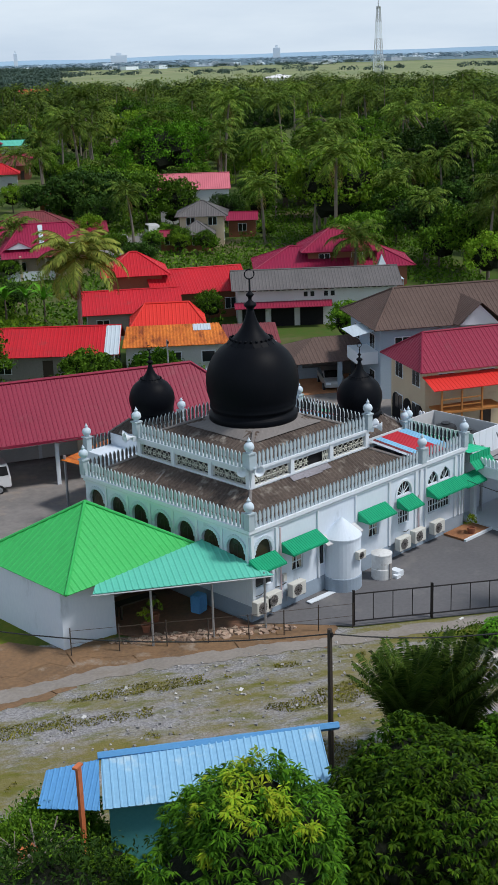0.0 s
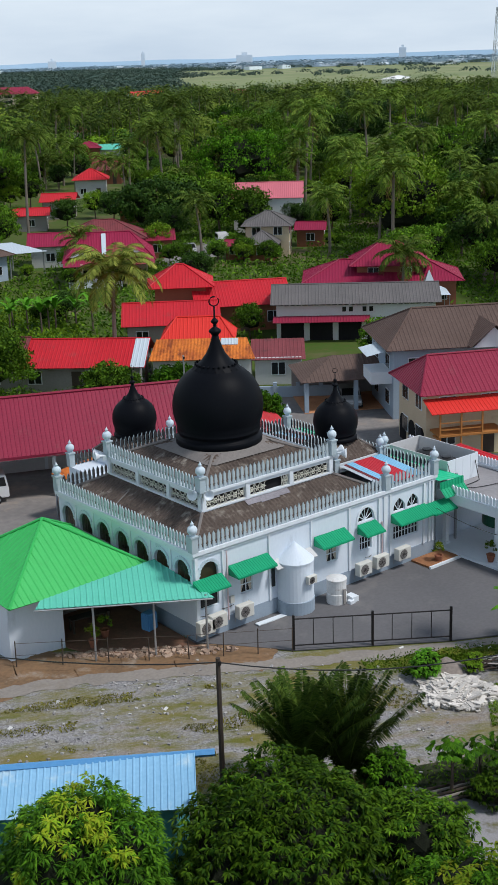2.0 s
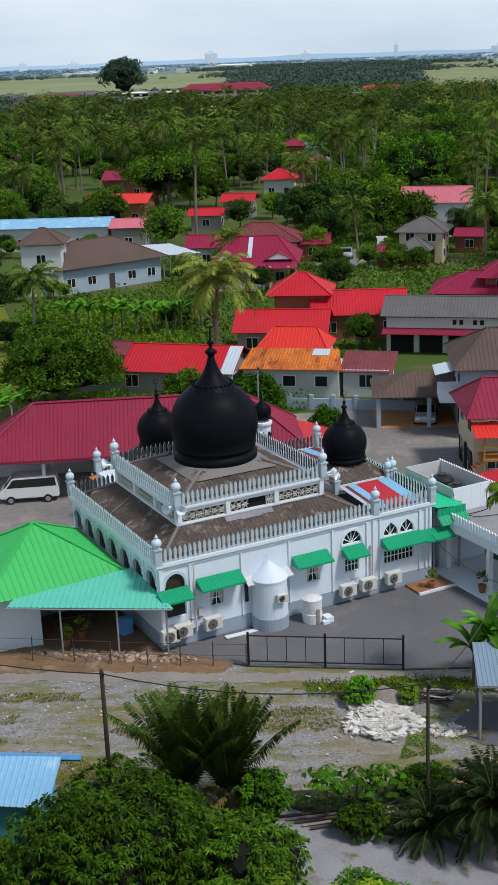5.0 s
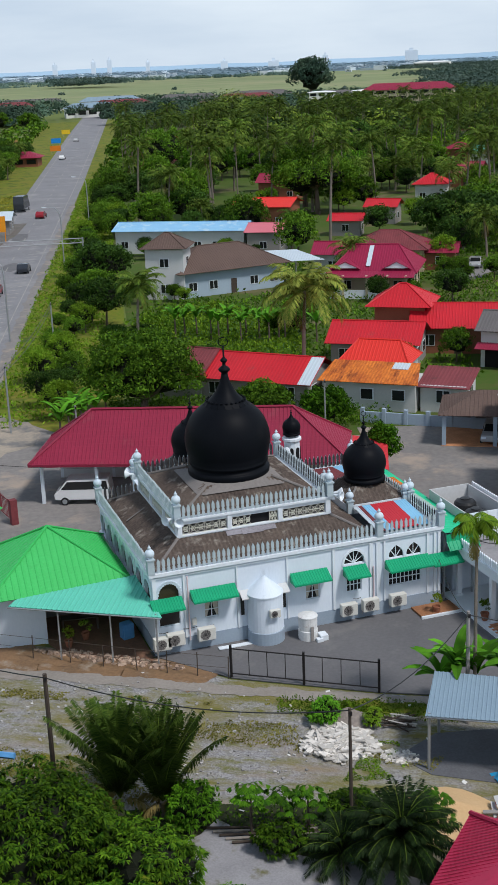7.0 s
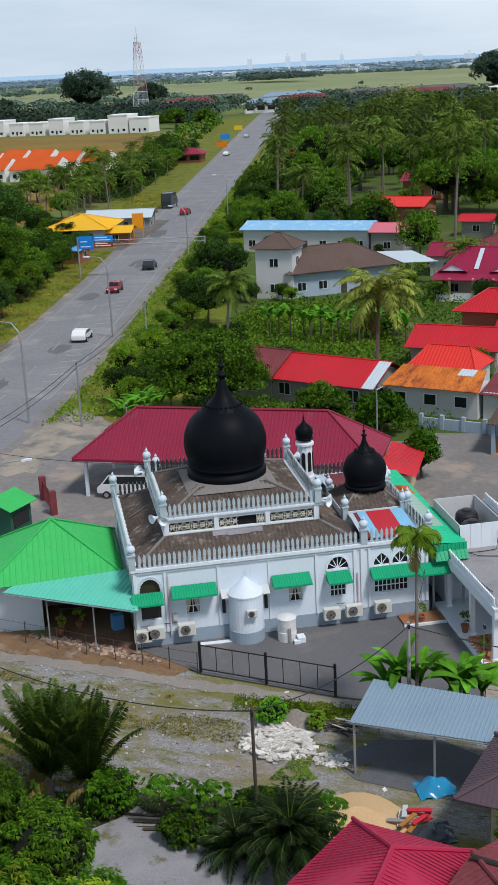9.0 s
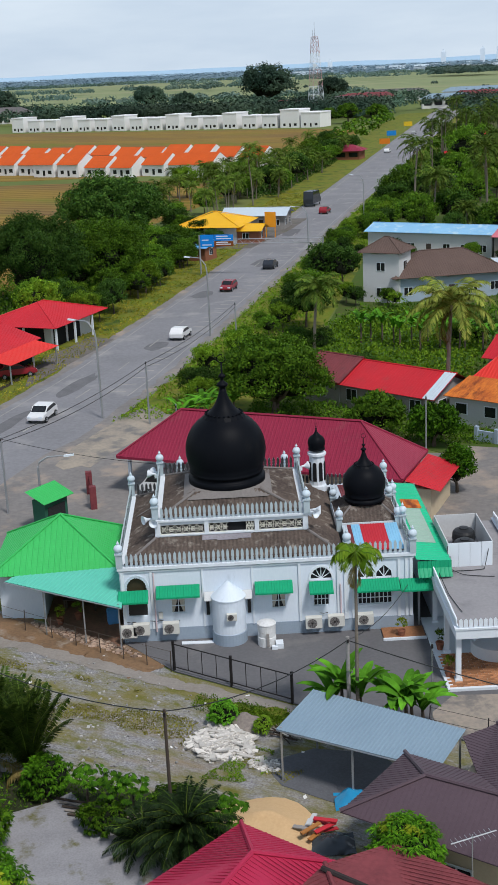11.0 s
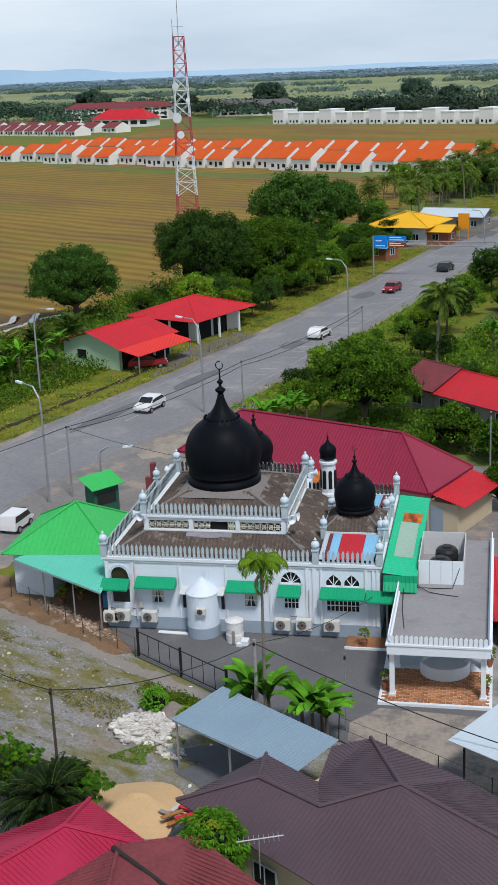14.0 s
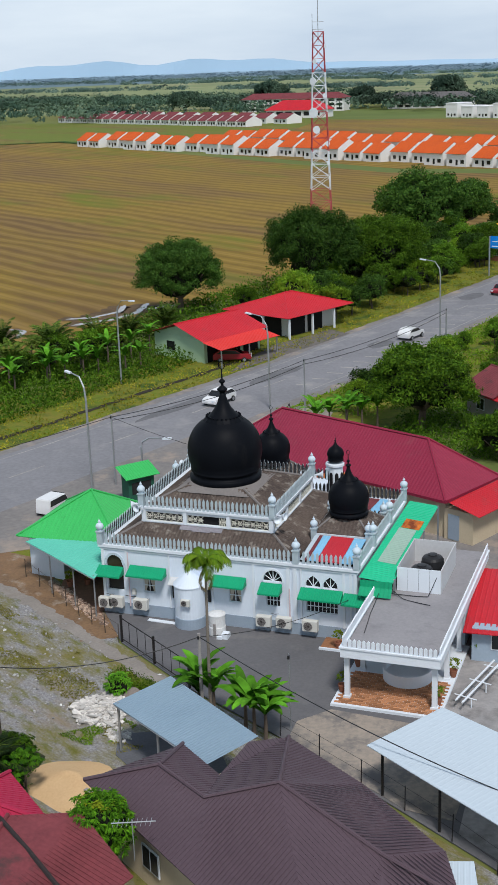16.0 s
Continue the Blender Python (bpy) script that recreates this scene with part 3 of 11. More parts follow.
def gravel_mat():
    """Grey crushed stone, grain by grain, with drifts of olive weeds and brown earth lying along the path."""
    m = bpy.data.materials.new("grey_gravel_and_weeds")
    m.use_nodes = True
    n, l = m.node_tree.nodes, m.node_tree.links
    p = n["Principled BSDF"]
    p.inputs["Roughness"].default_value, p.inputs["Specular IOR Level"].default_value = 0.95, 0.1
    co = n.new("ShaderNodeTexCoord")
    mp = n.new("ShaderNodeMapping")
    mp.vector_type = "TEXTURE"
    mp.inputs["Rotation"].default_value, mp.inputs["Scale"].default_value = (0, 0, radians(-31)), (2.4, 0.9, 1.0)
    l.new(co.outputs["Object"], mp.inputs["Vector"])
    vo = n.new("ShaderNodeTexVoronoi")
    vo.inputs["Scale"].default_value = 13.0
    l.new(co.outputs["Object"], vo.inputs["Vector"])
    sep = n.new("ShaderNodeSeparateColor")
    l.new(vo.outputs["Color"], sep.inputs[0])
    base = n.new("ShaderNodeValToRGB")
    base.color_ramp.elements[0].color, base.color_ramp.elements[1].color = (0.18, 0.178, 0.186, 1), (0.33, 0.324, 0.328, 1)
    l.new(sep.outputs[0], base.inputs["Fac"])
    col = base.outputs["Color"]

    def drift(scale, at, soft, colour, seed, rough=0.72):
        nonlocal col
        nz = n.new("ShaderNodeTexNoise")
        nz.noise_dimensions = "4D"
        nz.inputs["W"].default_value = seed
        nz.inputs["Scale"].default_value, nz.inputs["Detail"].default_value, nz.inputs["Roughness"].default_value = scale, 9, rough
        l.new(mp.outputs["Vector"], nz.inputs["Vector"])
        r = n.new("ShaderNodeMapRange")
        r.inputs["From Min"].default_value, r.inputs["From Max"].default_value = at - soft, at + soft
        r.inputs["To Max"].default_value = 0.85
        l.new(nz.outputs["Fac"], r.inputs["Value"])
        mx = n.new("ShaderNodeMixRGB")
        mx.inputs[2].default_value = (*colour, 1)
        l.new(r.outputs["Result"], mx.inputs[0])
        l.new(col, mx.inputs[1])
        col = mx.outputs["Color"]

    drift(0.30, 0.60, 0.08, (0.25, 0.19, 0.115), 1.0)
    drift(0.36, 0.515, 0.06, (0.165, 0.145, 0.028), 4.0, 0.74)
    drift(1.3, 0.57, 0.07, (0.12, 0.125, 0.018), 7.0)
    drift(2.6, 0.64, 0.04, (0.07, 0.06, 0.03), 11.0)
    l.new(col, p.inputs["Base Color"])
    bp = n.new("ShaderNodeBump")
    bp.inputs["Strength"].default_value, bp.inputs["Distance"].default_value = 0.5, 0.04
    l.new(vo.outputs["Distance"], bp.inputs["Height"])
    l.new(bp.outputs["Normal"], p.inputs["Normal"])
    return m


gravel = gravel_mat()
ground_patch("gravel_lot", [(-60, -4), (-30, 4), (-9.5, 6.5), (-0.5, 0.3), (3.0, -4.2), (9.5, -8.7), (17, -12.8), (34, -24), (30, -50), (-20, -40), (-60, -30)], GZ - 0.008, gravel, "grey gravel lot with patches of yellowing weeds", "gravel lot")


def dirt_band(name, pts, w, z, material, label, category):
    bm = B()
    vs = []
    for i, (x, y) in enumerate(pts):
        d = Vector(pts[min(i + 1, len(pts) - 1)]) - Vector(pts[max(i - 1, 0)])
        n = Vector((-d.y, d.x)).normalized()
        end = min(1.0, 0.25 + 0.35 * min(i, len(pts) - 1 - i))
        vs.append([bm.verts.new((x + n.x * s * w * end * (0.5 + 0.4 * noise.noise((x * 0.9, y * 0.9, s * 3.0))), y + n.y * s * w * end * (0.5 + 0.4 * noise.noise((x * 0.9, y * 0.9, s * 3.0))), z)) for s in (-1, 1)])
    for a, b in zip(vs, vs[1:]):
        bm.faces.new((a[0], b[0], b[1], a[1]))
    bmesh.ops.recalc_face_normals(bm, faces=bm.faces[:])
    return tagged(part(name, bm, material), label, category, kind="structure")


def lerp_line(pts, step):
    out = []
    for (x0, y0), (x1, y1) in zip(pts, pts[1:]):
        n = max(1, int(math.hypot(x1 - x0, y1 - y0) / step))
        out += [(x0 + (x1 - x0) * k / n + random.uniform(-.08, .08), y0 + (y1 - y0) * k / n + random.uniform(-.08, .08)) for k in range(n)]
    return out + [pts[-1]]


dirt_band("dirt_path", lerp_line([(-20, 5.5), (-13, 3.0), (-8.1, 1.2), (-4, -1.0), (0.3, -3.8), (6.0, -7.4), (11.4, -10.6), (15, -13.2)], 0.3), 1.0, GZ + 0.012, M["path"], "pale trodden dirt path", "path")
dirt_band("soil_strip", lerp_line([(-16, 4.2), (-11.5, 3.0), (-8.5, 2.6), (-4.6, 0.9), (-1, -1.6), (1.8, -3.9)], 0.3), 2.6, GZ + 0.006, M["soil"], "strip of bare reddish-brown soil", "soil")
dirt_band("soil_strip", lerp_line([(-14.5, 6.4), (-8.3, 4.3), (-4.8, 1.9), (-1.2, -0.8), (2.5, -3.4)], 0.3), 1.9, GZ + 0.018, M["soil"], "strip of bare reddish-brown soil", "soil")
ground_patch("dry_earth", [(-30, 3), (-24, -1), (-17, 2.2), (-12, 1.9), (-8.4, 1.6), (-7.6, 3.6), (-9.5, 7.4), (-15, 8.5), (-22, 3.5)], GZ + 0.003, M["soil"], "dry brown earth and straw beside the annex", "earth")
dirt_band("weed_strip", lerp_line([(4.5, -7.8), (9.6, -10.3), (12.6, -12.4)], 0.3), 1.3, GZ + 0.016, M["verge"], "strip of yellow-green weeds", "weeds")
ground_patch("brush_ground", [(-60, -8), (-24, -4), (-14, -9), (-7, -13.5), (-1, -15.2), (5, -17.8), (6, -23), (-4, -32), (-40, -60), (-60, -50)], GZ + 0.03, M["brush"], "soil and leaf litter under the trees, darkened as in shade", "soil")
ground_patch("shed_floor", [(7.8, -14.6), (10.4, -13.4), (13.5, -14.2), (15.5, -17), (14, -20.5), (10.8, -18.2), (8.6, -16.6)], GZ + 0.02, mat("dark_packed_gravel", (0.13, 0.135, 0.15), (0.10, 0.103, 0.115), 0.9, big=0.5, fine=9, vary=1.0, bump=0.4), "dark packed gravel under the open shed", "gravel")
ground_patch("gravel_drive", [(-7, -18.6), (-5, -18.0), (-2.6, -17.0), (-1.6, -16.2), (-0.9, -17.4), (-0.3, -19.0), (1.4, -20.5), (3.4, -21.8), (4.8, -23.4), (4.5, -26), (0, -32), (-8, -30)], GZ + 0.045, mat("pale_gravel_drive", (0.31, 0.308, 0.325), (0.235, 0.234, 0.248), 0.95, big=0.6, fine=11, vary=1.0, bump=0.5, bump_scale=16, stain=(0.13, 0.125, 0.05), stain_at=0.62, stain_scale=0.8), "grey gravel drive", "drive")
# harvested paddy with lines of stubble
def paddy_mat(name, a, b, grass, grass_at):
    """Rows of cut straw and darker wheel tracks, with drifts of regrown grass lying along the rows."""
    m = mat(name, a, b, 0.95, big=0.02, fine=0.35, vary=1.0, bump=0.0)
    n, l = m.node_tree.nodes, m.node_tree.links
    p = n["Principled BSDF"]
    col = p.inputs["Base Color"].links[0].from_socket
    co = n.new("ShaderNodeTexCoord")
    mp = n.new("ShaderNodeMapping")
    mp.inputs["Rotation"].default_value = (0, 0, radians(-56))
    l.new(co.outputs["Object"], mp.inputs["Vector"])

    def rows(scale, distort, lo, hi, top, colour):
        nonlocal col
        wv = n.new("ShaderNodeTexWave")
        wv.inputs["Scale"].default_value, wv.inputs["Distortion"].default_value, wv.inputs["Detail"].default_value = scale, distort, 3.0
        wv.inputs["Detail Scale"].default_value = 0.25
        l.new(mp.outputs["Vector"], wv.inputs["Vector"])
        r = n.new("ShaderNodeMapRange")
        r.inputs["From Min"].default_value, r.inputs["From Max"].default_value, r.inputs["To Max"].default_value = lo, hi, top
        l.new(wv.outputs["Fac"], r.inputs["Value"])
        mx = n.new("ShaderNodeMixRGB")
        mx.inputs[2].default_value = (*colour, 1)
        l.new(r.outputs["Result"], mx.inputs[0])
        l.new(col, mx.inputs[1])
        col = mx.outputs["Color"]

    def drift(stretch, scale, at, soft, top, colour, seed):
        nonlocal col
        ms, nz = n.new("ShaderNodeMapping"), n.new("ShaderNodeTexNoise")
        ms.inputs["Scale"].default_value = stretch
        nz.noise_dimensions = "4D"
        nz.inputs["W"].default_value, nz.inputs["Scale"].default_value, nz.inputs["Detail"].default_value, nz.inputs["Roughness"].default_value = seed, scale, 7, 0.62
        l.new(mp.outputs["Vector"], ms.inputs["Vector"])
        l.new(ms.outputs["Vector"], nz.inputs["Vector"])
        r = n.new("ShaderNodeMapRange")
        r.inputs["From Min"].default_value, r.inputs["From Max"].default_value, r.inputs["To Max"].default_value = at - soft, at + soft, top
        l.new(nz.outputs["Fac"], r.inputs["Value"])
        mx = n.new("ShaderNodeMixRGB")
        mx.inputs[2].default_value = (*colour, 1)
        l.new(r.outputs["Result"], mx.inputs[0])
        l.new(col, mx.inputs[1])
        col = mx.outputs["Color"]

    drift((1.0, 0.25, 1), 0.05, 0.53, 0.08, 0.8, (0.135, 0.078, 0.038), 3.0)
    rows(0.066, 7.5, 0.35, 0.9, 0.34, (0.33, 0.22, 0.075))
    rows(0.066, 7.5, 0.36, 0.12, 0.36, (0.10, 0.058, 0.022))
    rows(0.21, 4.0, 0.5, 0.9, 0.3, (0.14, 0.09, 0.02))
    drift((1.0, 0.3, 1), 0.035, grass_at, 0.05, 0.85, grass, 8.0)
    drift((1.0, 0.35, 1), 0.16, grass_at + 0.1, 0.06, 0.7, grass, 5.0)
    l.new(col, p.inputs["Base Color"])
    return m


M["paddy"] = paddy_mat("harvested_paddy", (0.25, 0.162, 0.024), (0.195, 0.13, 0.020), (0.125, 0.15, 0.012), 0.60)
M["paddy_green"] = paddy_mat("regrown_paddy", (0.17, 0.15, 0.03), (0.14, 0.15, 0.028), (0.12, 0.16, 0.022), 0.45)
ground_patch("paddy_field", [(-420, 40), (-60, 36), (-39, 62), (-37, 98), (-27, 130), (-14, 190), (10, 265), (26, 318), (-60, 330), (-272, 508), (-420, 430)], GZ - 0.02, M["paddy"], "harvested paddy field with rows of straw stubble", "paddy field")
ground_patch("far_paddy_field", [(-420, 436), (-272, 514), (-150, 418), (-190, 700), (-420, 720)], GZ - 0.02, M["paddy_green"], "half green paddy field behind the terraces", "paddy field")
ground_patch("far_paddy_field", [(-149, 417), (-60, 345), (30, 335), (80, 545), (60, 575), (-110, 680), (-189, 699)], GZ - 0.02, M["paddy"], "harvested paddy field behind the terraces", "paddy field")
dirt_band("field_bank", lerp_line([(-430, 428), (-300, 497), (-272, 512), (-246, 492)], 3.0), 5.0, GZ + 0.3, M["lush"], "low grassy bank along the paddy", "bank")
wet = mat("wet_mud", (0.32, 0.30, 0.28), (0.22, 0.2, 0.18), 0.12, big=0.3, fine=2, vary=1.0, bump=0.0, spec=0.5)
churned = mat("churned_mud", (0.13, 0.085, 0.045), (0.085, 0.058, 0.032), 0.9, big=0.3, fine=2, vary=1.0, bump=0.6)
for k, line in enumerate(([(-51, 92), (-47.5, 94), (-45.5, 99), (-47, 104)], [(-48, 88), (-44, 93), (-42.5, 99), (-44, 106)], [(-42, 101), (-40.5, 104), (-38, 106)], [(-56, 84), (-53, 83), (-51.5, 78.5)], [(-60, 84), (-57, 80), (-55.5, 76)])):
    dirt_band("mud_track", lerp_line([(x - 1.0, y - 0.6) for x, y in line], 0.6), 3.4, GZ - 0.012, churned, "churned dark mud of a turning tractor", "mud")
    dirt_band("wet_rut", lerp_line(line, 0.5), 0.95, GZ - 0.006, wet, "wheel rut filled with pale shining water", "puddle")
ground_patch("green_meadow", [(14, 62), (30, 58), (40, 80), (38, 98), (28, 100), (18, 84)], GZ + 0.01, M["lush"], "lush green meadow", "meadow")
ground_patch("village_ground", [(12, 50), (26, 34), (46, 8), (120, 10), (260, 120), (330, 420), (200, 560), (130, 560), (60, 280)], GZ - 0.01, mat("village_grass", (0.052, 0.105, 0.014), (0.08, 0.095, 0.025), 0.95, big=0.05, fine=0.8, vary=1.0, bump=0.3, bump_scale=3, stain=(0.16, 0.12, 0.075), stain_at=0.6, stain_scale=0.06), "grass and bare earth between the village houses", "grass")
# duller, paler green takes in some distance haze
plain_mat = mat("distant_rice_field", (0.235, 0.27, 0.13), (0.165, 0.21, 0.10), 0.95, big=0.0035, fine=0.03, vary=1.0, bump=0, stain=(0.27, 0.27, 0.15), stain_at=0.56, stain_scale=0.004, stretch=(1, 2.2, 1))


def ring_sector(name, az0, az1, d0, d1, z, material, label, category="rice field"):
    """A flat stretch of land between two distances and two bearings from the mosque."""
    bm = B()
    n = 40
    az = [radians(az0 + (az1 - az0) * k / n) for k in range(n + 1)]
    lo = [bm.verts.new((d0 * math.sin(a), d0 * math.cos(a), z)) for a in az]
    hi = [bm.verts.new((d1 * math.sin(a), d1 * math.cos(a), z)) for a in az]
    for k in range(n):
        bm.faces.new((lo[k], hi[k], hi[k + 1], lo[k + 1]))
    tagged(part(name, bm, material), label, category, kind="structure")


ring_sector("distant_field", 32, 70, 690, 2600, GZ - 0.02, plain_mat, "wide pale green rice plain")
ring_sector("distant_field", -48, 30, 985, 2700, GZ - 0.02, plain_mat, "wide pale green rice plain")
# blue haze over the far land is put into its colour
ring_sector("far_woodland_floor", -50, 72, 2705, 4780, GZ - 0.02, mat("hazed_woodland", (0.15, 0.225, 0.265), (0.12, 0.195, 0.24), 1.0, big=0.002, fine=0.02, vary=1.0, bump=0), "wooded land before the horizon, coloured blue-green for haze", "woodland")
# dark floor stands for the shade between the crowns
ring_sector("forest_floor", 14, 62, 210, 690, GZ - 0.025, M["brush"], "leaf litter below the woods, darkened as in shade", "woodland")

lane_mat = mat("pale_village_lane", (0.22, 0.215, 0.21), (0.17, 0.165, 0.16), 0.9, big=0.2, fine=3, vary=1.0, bump=0.2, stain=(0.27, 0.26, 0.24), stain_at=0.6, stain_scale=0.3)
dirt_band("village_lane", lerp_line([(70, 98), (75, 103), (82, 107.5), (90, 111.5), (97, 113)], 1.0), 6.5, GZ + 0.006, lane_mat, "pale concrete lane between the village houses", "lane")
dirt_band("village_lane", lerp_line([(246, 262), (235.3, 241.9), (215, 207), (195.7, 173.1), (176, 140)], 2.0), 5.5, GZ + 0.006, lane_mat, "pale concrete lane through the palms", "lane")

# roadside ditch, worn drives and tarmac repairs
ditch = mat("dark_ditch_earth", (0.045, 0.038, 0.025), (0.028, 0.026, 0.018), 0.95, big=0.6, fine=5, vary=1.0, bump=0.6)
dirt_band("ditch", lerp_line([(-33.5, 22), (-27, 39), (-21.1, 57), (-18.4, 64.8), (-15.6, 73.9), (-14.3, 79.5)], 0.7), 0.8, GZ + 0.012, ditch, "dark open ditch along the verge", "ditch")
drive = mat("worn_dirt_drive", (0.17, 0.155, 0.14), (0.115, 0.105, 0.098), 0.95, big=0.4, fine=4, vary=1.0, bump=0.3, stain=(0.09, 0.1, 0.03), stain_at=0.62, stain_scale=0.5)
ground_patch("dirt_drive", [(-15.4, 66), (-12.0, 75.5), (-9.6, 82), (-7.2, 89.6), (-10.6, 92), (-12.6, 86), (-15.1, 81.3), (-15.8, 72)], GZ + 0.016, drive, "worn dirt drive before the roadside houses", "drive")
ground_patch("shop_yard", [(2, 168), (13, 166), (22, 190), (27, 208), (20, 210), (8, 176)], GZ + 0.016, drive, "worn dirt yard beside the yellow shop", "yard")
shoulder = mat("sandy_shoulder", (0.36, 0.31, 0.25), (0.27, 0.24, 0.205), 0.95, big=0.4, fine=4, vary=1.0, bump=0.2, stain=(0.17, 0.165, 0.16), stain_at=0.54, stain_scale=0.35)
ground_patch("sandy_shoulder", [(-8.6, 36.5), (-7.7, 35.2), (-6.2, 36.0), (-5.4, 35.4), (-3.8, 39.5), (-2.2, 42.2), (0.6, 43.6), (1.8, 47.2), (1.4, 51.4), (-0.6, 52.6), (-2.2, 54.0), (-3.9, 51.0), (-5.6, 46.6), (-7.6, 41.6)], GZ + 0.034, shoulder, "pale sandy earth beside the road", "earth")
repair = mat("tarmac_repair", (0.16, 0.16, 0.168), (0.12, 0.12, 0.127), 0.9, big=0.8, fine=6, vary=1.0, bump=0.2)
for rx, ry, rw, rl, rot in ((4.2, 119, 1.6, 3.4, -15), (14.5, 148, 1.8, 5.0, -14), (-9.5, 66, 1.2, 5.5, -18), (-15.5, 50, 1.0, 7.0, -18), (22, 186, 2.0, 6.0, -14), (-1.5, 84, 1.5, 2.6, -16)):
    bm = B()
    n = 14
    ring = [bm.verts.new((rw * math.cos(6.283 * k / n) * random.uniform(0.75, 1.1), rl * math.sin(6.283 * k / n) * random.uniform(0.8, 1.1), 0)) for k in range(n)]
    bm.faces.new(ring)
    bm.transform(pose(rx, ry, GZ + 0.003, 0, 0, rot))
    tagged(part("road_patch", bm, repair), "dark tarmac repair in the road", "road patch", kind="structure")
dirt_band("road_shoulder", [(edge_x(ROAD_NEAR, y) - 0.2, y) for y in np.arange(20, 240, 1.6)], 1.5, GZ + 0.005, M["forecourt"], "pale sandy shoulder along the road", "shoulder")
dirt_band("road_shoulder", [(edge_x(ROAD_FAR, y) + 0.1, y) for y in np.arange(0, 240, 1.6)], 1.2, GZ + 0.005, M["forecourt"], "pale sandy shoulder along the road", "shoulder")
ground_patch("roadside_apron", [(-22.6, 0.0), (-21, -2), (-17, 4.5), (-13.2, 7.0), (-10.6, 9), (-10.2, 18), (-12, 24), (-14.5, 24)], GZ + 0.026, M["forecourt"], "grey worn apron between road and annex", "forecourt")


# ---- the mosque ----
from mathutils.geometry import tessellate_polygon


def arc(cx, cz, r, a0, a1, n, rz=None):
    return [(cx + r * math.cos(radians(a0 + (a1 - a0) * i / n)), cz + (rz or r) * math.sin(radians(a0 + (a1 - a0) * i / n))) for i in range(n + 1)]


def holed_wall(bm, outer, holes, thick, m):
    """A wall in the local x-z plane, thick along local +y, with openings right through."""
    loops = [outer] + holes
    flat = [p for lp in loops for p in lp]
    tris = tessellate_polygon([[Vector((x, z, 0)) for x, z in lp] for lp in loops])
    fr = [bm.verts.new(m @ Vector((x, 0, z))) for x, z in flat]
    bk = [bm.verts.new(m @ Vector((x, thick, z))) for x, z in flat]
    for t in tris:
        bm.faces.new([fr[i] for i in t])
        bm.faces.new([bk[i] for i in reversed(t)])
    k = 0
    for lp in loops:
        n = len(lp)
        for i in range(n):
            a, b = k + i, k + (i + 1) % n
            bm.faces.new((fr[a], bk[a], bk[b], fr[b]))
        k += n
    bmesh.ops.recalc_face_normals(bm, faces=bm.faces[:])
    return bm


def rect(x0, z0, x1, z1):
    return [(x0, z0), (x1, z0), (x1, z1), (x0, z1)]


def arched(x0, z0, x1, zs, zt, n=14):
    cx, r = (x0 + x1) / 2, (x1 - x0) / 2
    return [(x0, z0), (x1, z0)] + arc(cx, zs, r, 0, 180, n, zt - zs)


def pointed(x0, z0, x1, zt):
    cx, w = (x0 + x1) / 2, (x1 - x0) / 2
    pts = [(x0, z0), (x1, z0)]
    for i in range(1, 8):
        a = i / 8
        pts.append((cx + w * (1 - a ** 1.9), z0 + (zt - z0) * (0.25 + 0.75 * a)))
    pts.append((cx, zt))
    for i in range(7, 0, -1):
        a = i / 8
        pts.append((cx - w * (1 - a ** 1.9), z0 + (zt - z0) * (0.25 + 0.75 * a)))
    return pts


mosque = thing("mosque", "white and pale blue mosque with black onion domes and picket parapets", "mosque")
mosque["kind"] = "thing"
EX = 17.6                      # east end
NY = 13.1                      # north wall of the prayer hall
south = Matrix.Identity(4)
west = pose(0, NY, 0, 0, 0, -90)      # local x runs south along the west wall, local y into the building

s_holes = [arched(0.32, 1.5, 1.52, 3.35, 4.05), rect(2.95, 1.6, 3.78, 2.5), rect(9.03, 1.58, 9.86, 2.5),
           arched(11.4, 3.28, 12.7, 3.3, 4.1), rect(11.58, 1.58, 12.5, 2.4), pointed(14.25, 3.2, 15.2, 4.0), pointed(15.38, 3.2, 16.33, 4.0),
           rect(14.26, 1.5, 16.33, 2.3)]
part("wall", holed_wall(B(), [(0, 0.6), (EX, 0.6), (EX, 4.56), (0, 4.56)], s_holes, 0.28, south), M["white_wall"], mosque, "white south wall with arched fanlights and windows")
w_mid = [1.0 + 1.85 * i for i in range(7)]
w_holes = [arched(c - 0.64, 2.75, c + 0.64, 3.42, 4.1) for c in w_mid]
part("wall", holed_wall(B(), [(0, 0.6), (NY - 0.29, 0.6), (NY - 0.29, 4.56), (0, 4.56)], w_holes, 0.28, west), M["white_wall"], mosque, "white west wall with seven scalloped arches")
bm = B()
box(bm, 0.29, NY - 0.28, 0, EX, NY, 4.56)
part("wall", bm, M["white_wall"], mosque)
bm = B()
box(bm, EX - 0.28, 0.285, 0, EX, NY - 0.29, 4.56)
part("wall", bm, M["white_wall"], mosque)
bm = B()
box(bm, -0.03, -0.03, -0.3, EX + 0.03, 0.25, 0.66)
box(bm, -0.03, 0.255, -0.3, 0.25, NY, 0.66)
part("plinth", bm, M["blue_grey"], mosque, "blue-grey painted plinth")
# floor coloured near-black for the unlit prayer hall
bm = B()
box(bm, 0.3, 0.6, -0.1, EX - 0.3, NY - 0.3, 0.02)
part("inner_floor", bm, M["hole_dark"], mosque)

# cornice: two stepped bands all round
def bar(name, key, *b):
    bm = B()
    box(bm, *b)
    return part(name, bm, M[key], mosque)


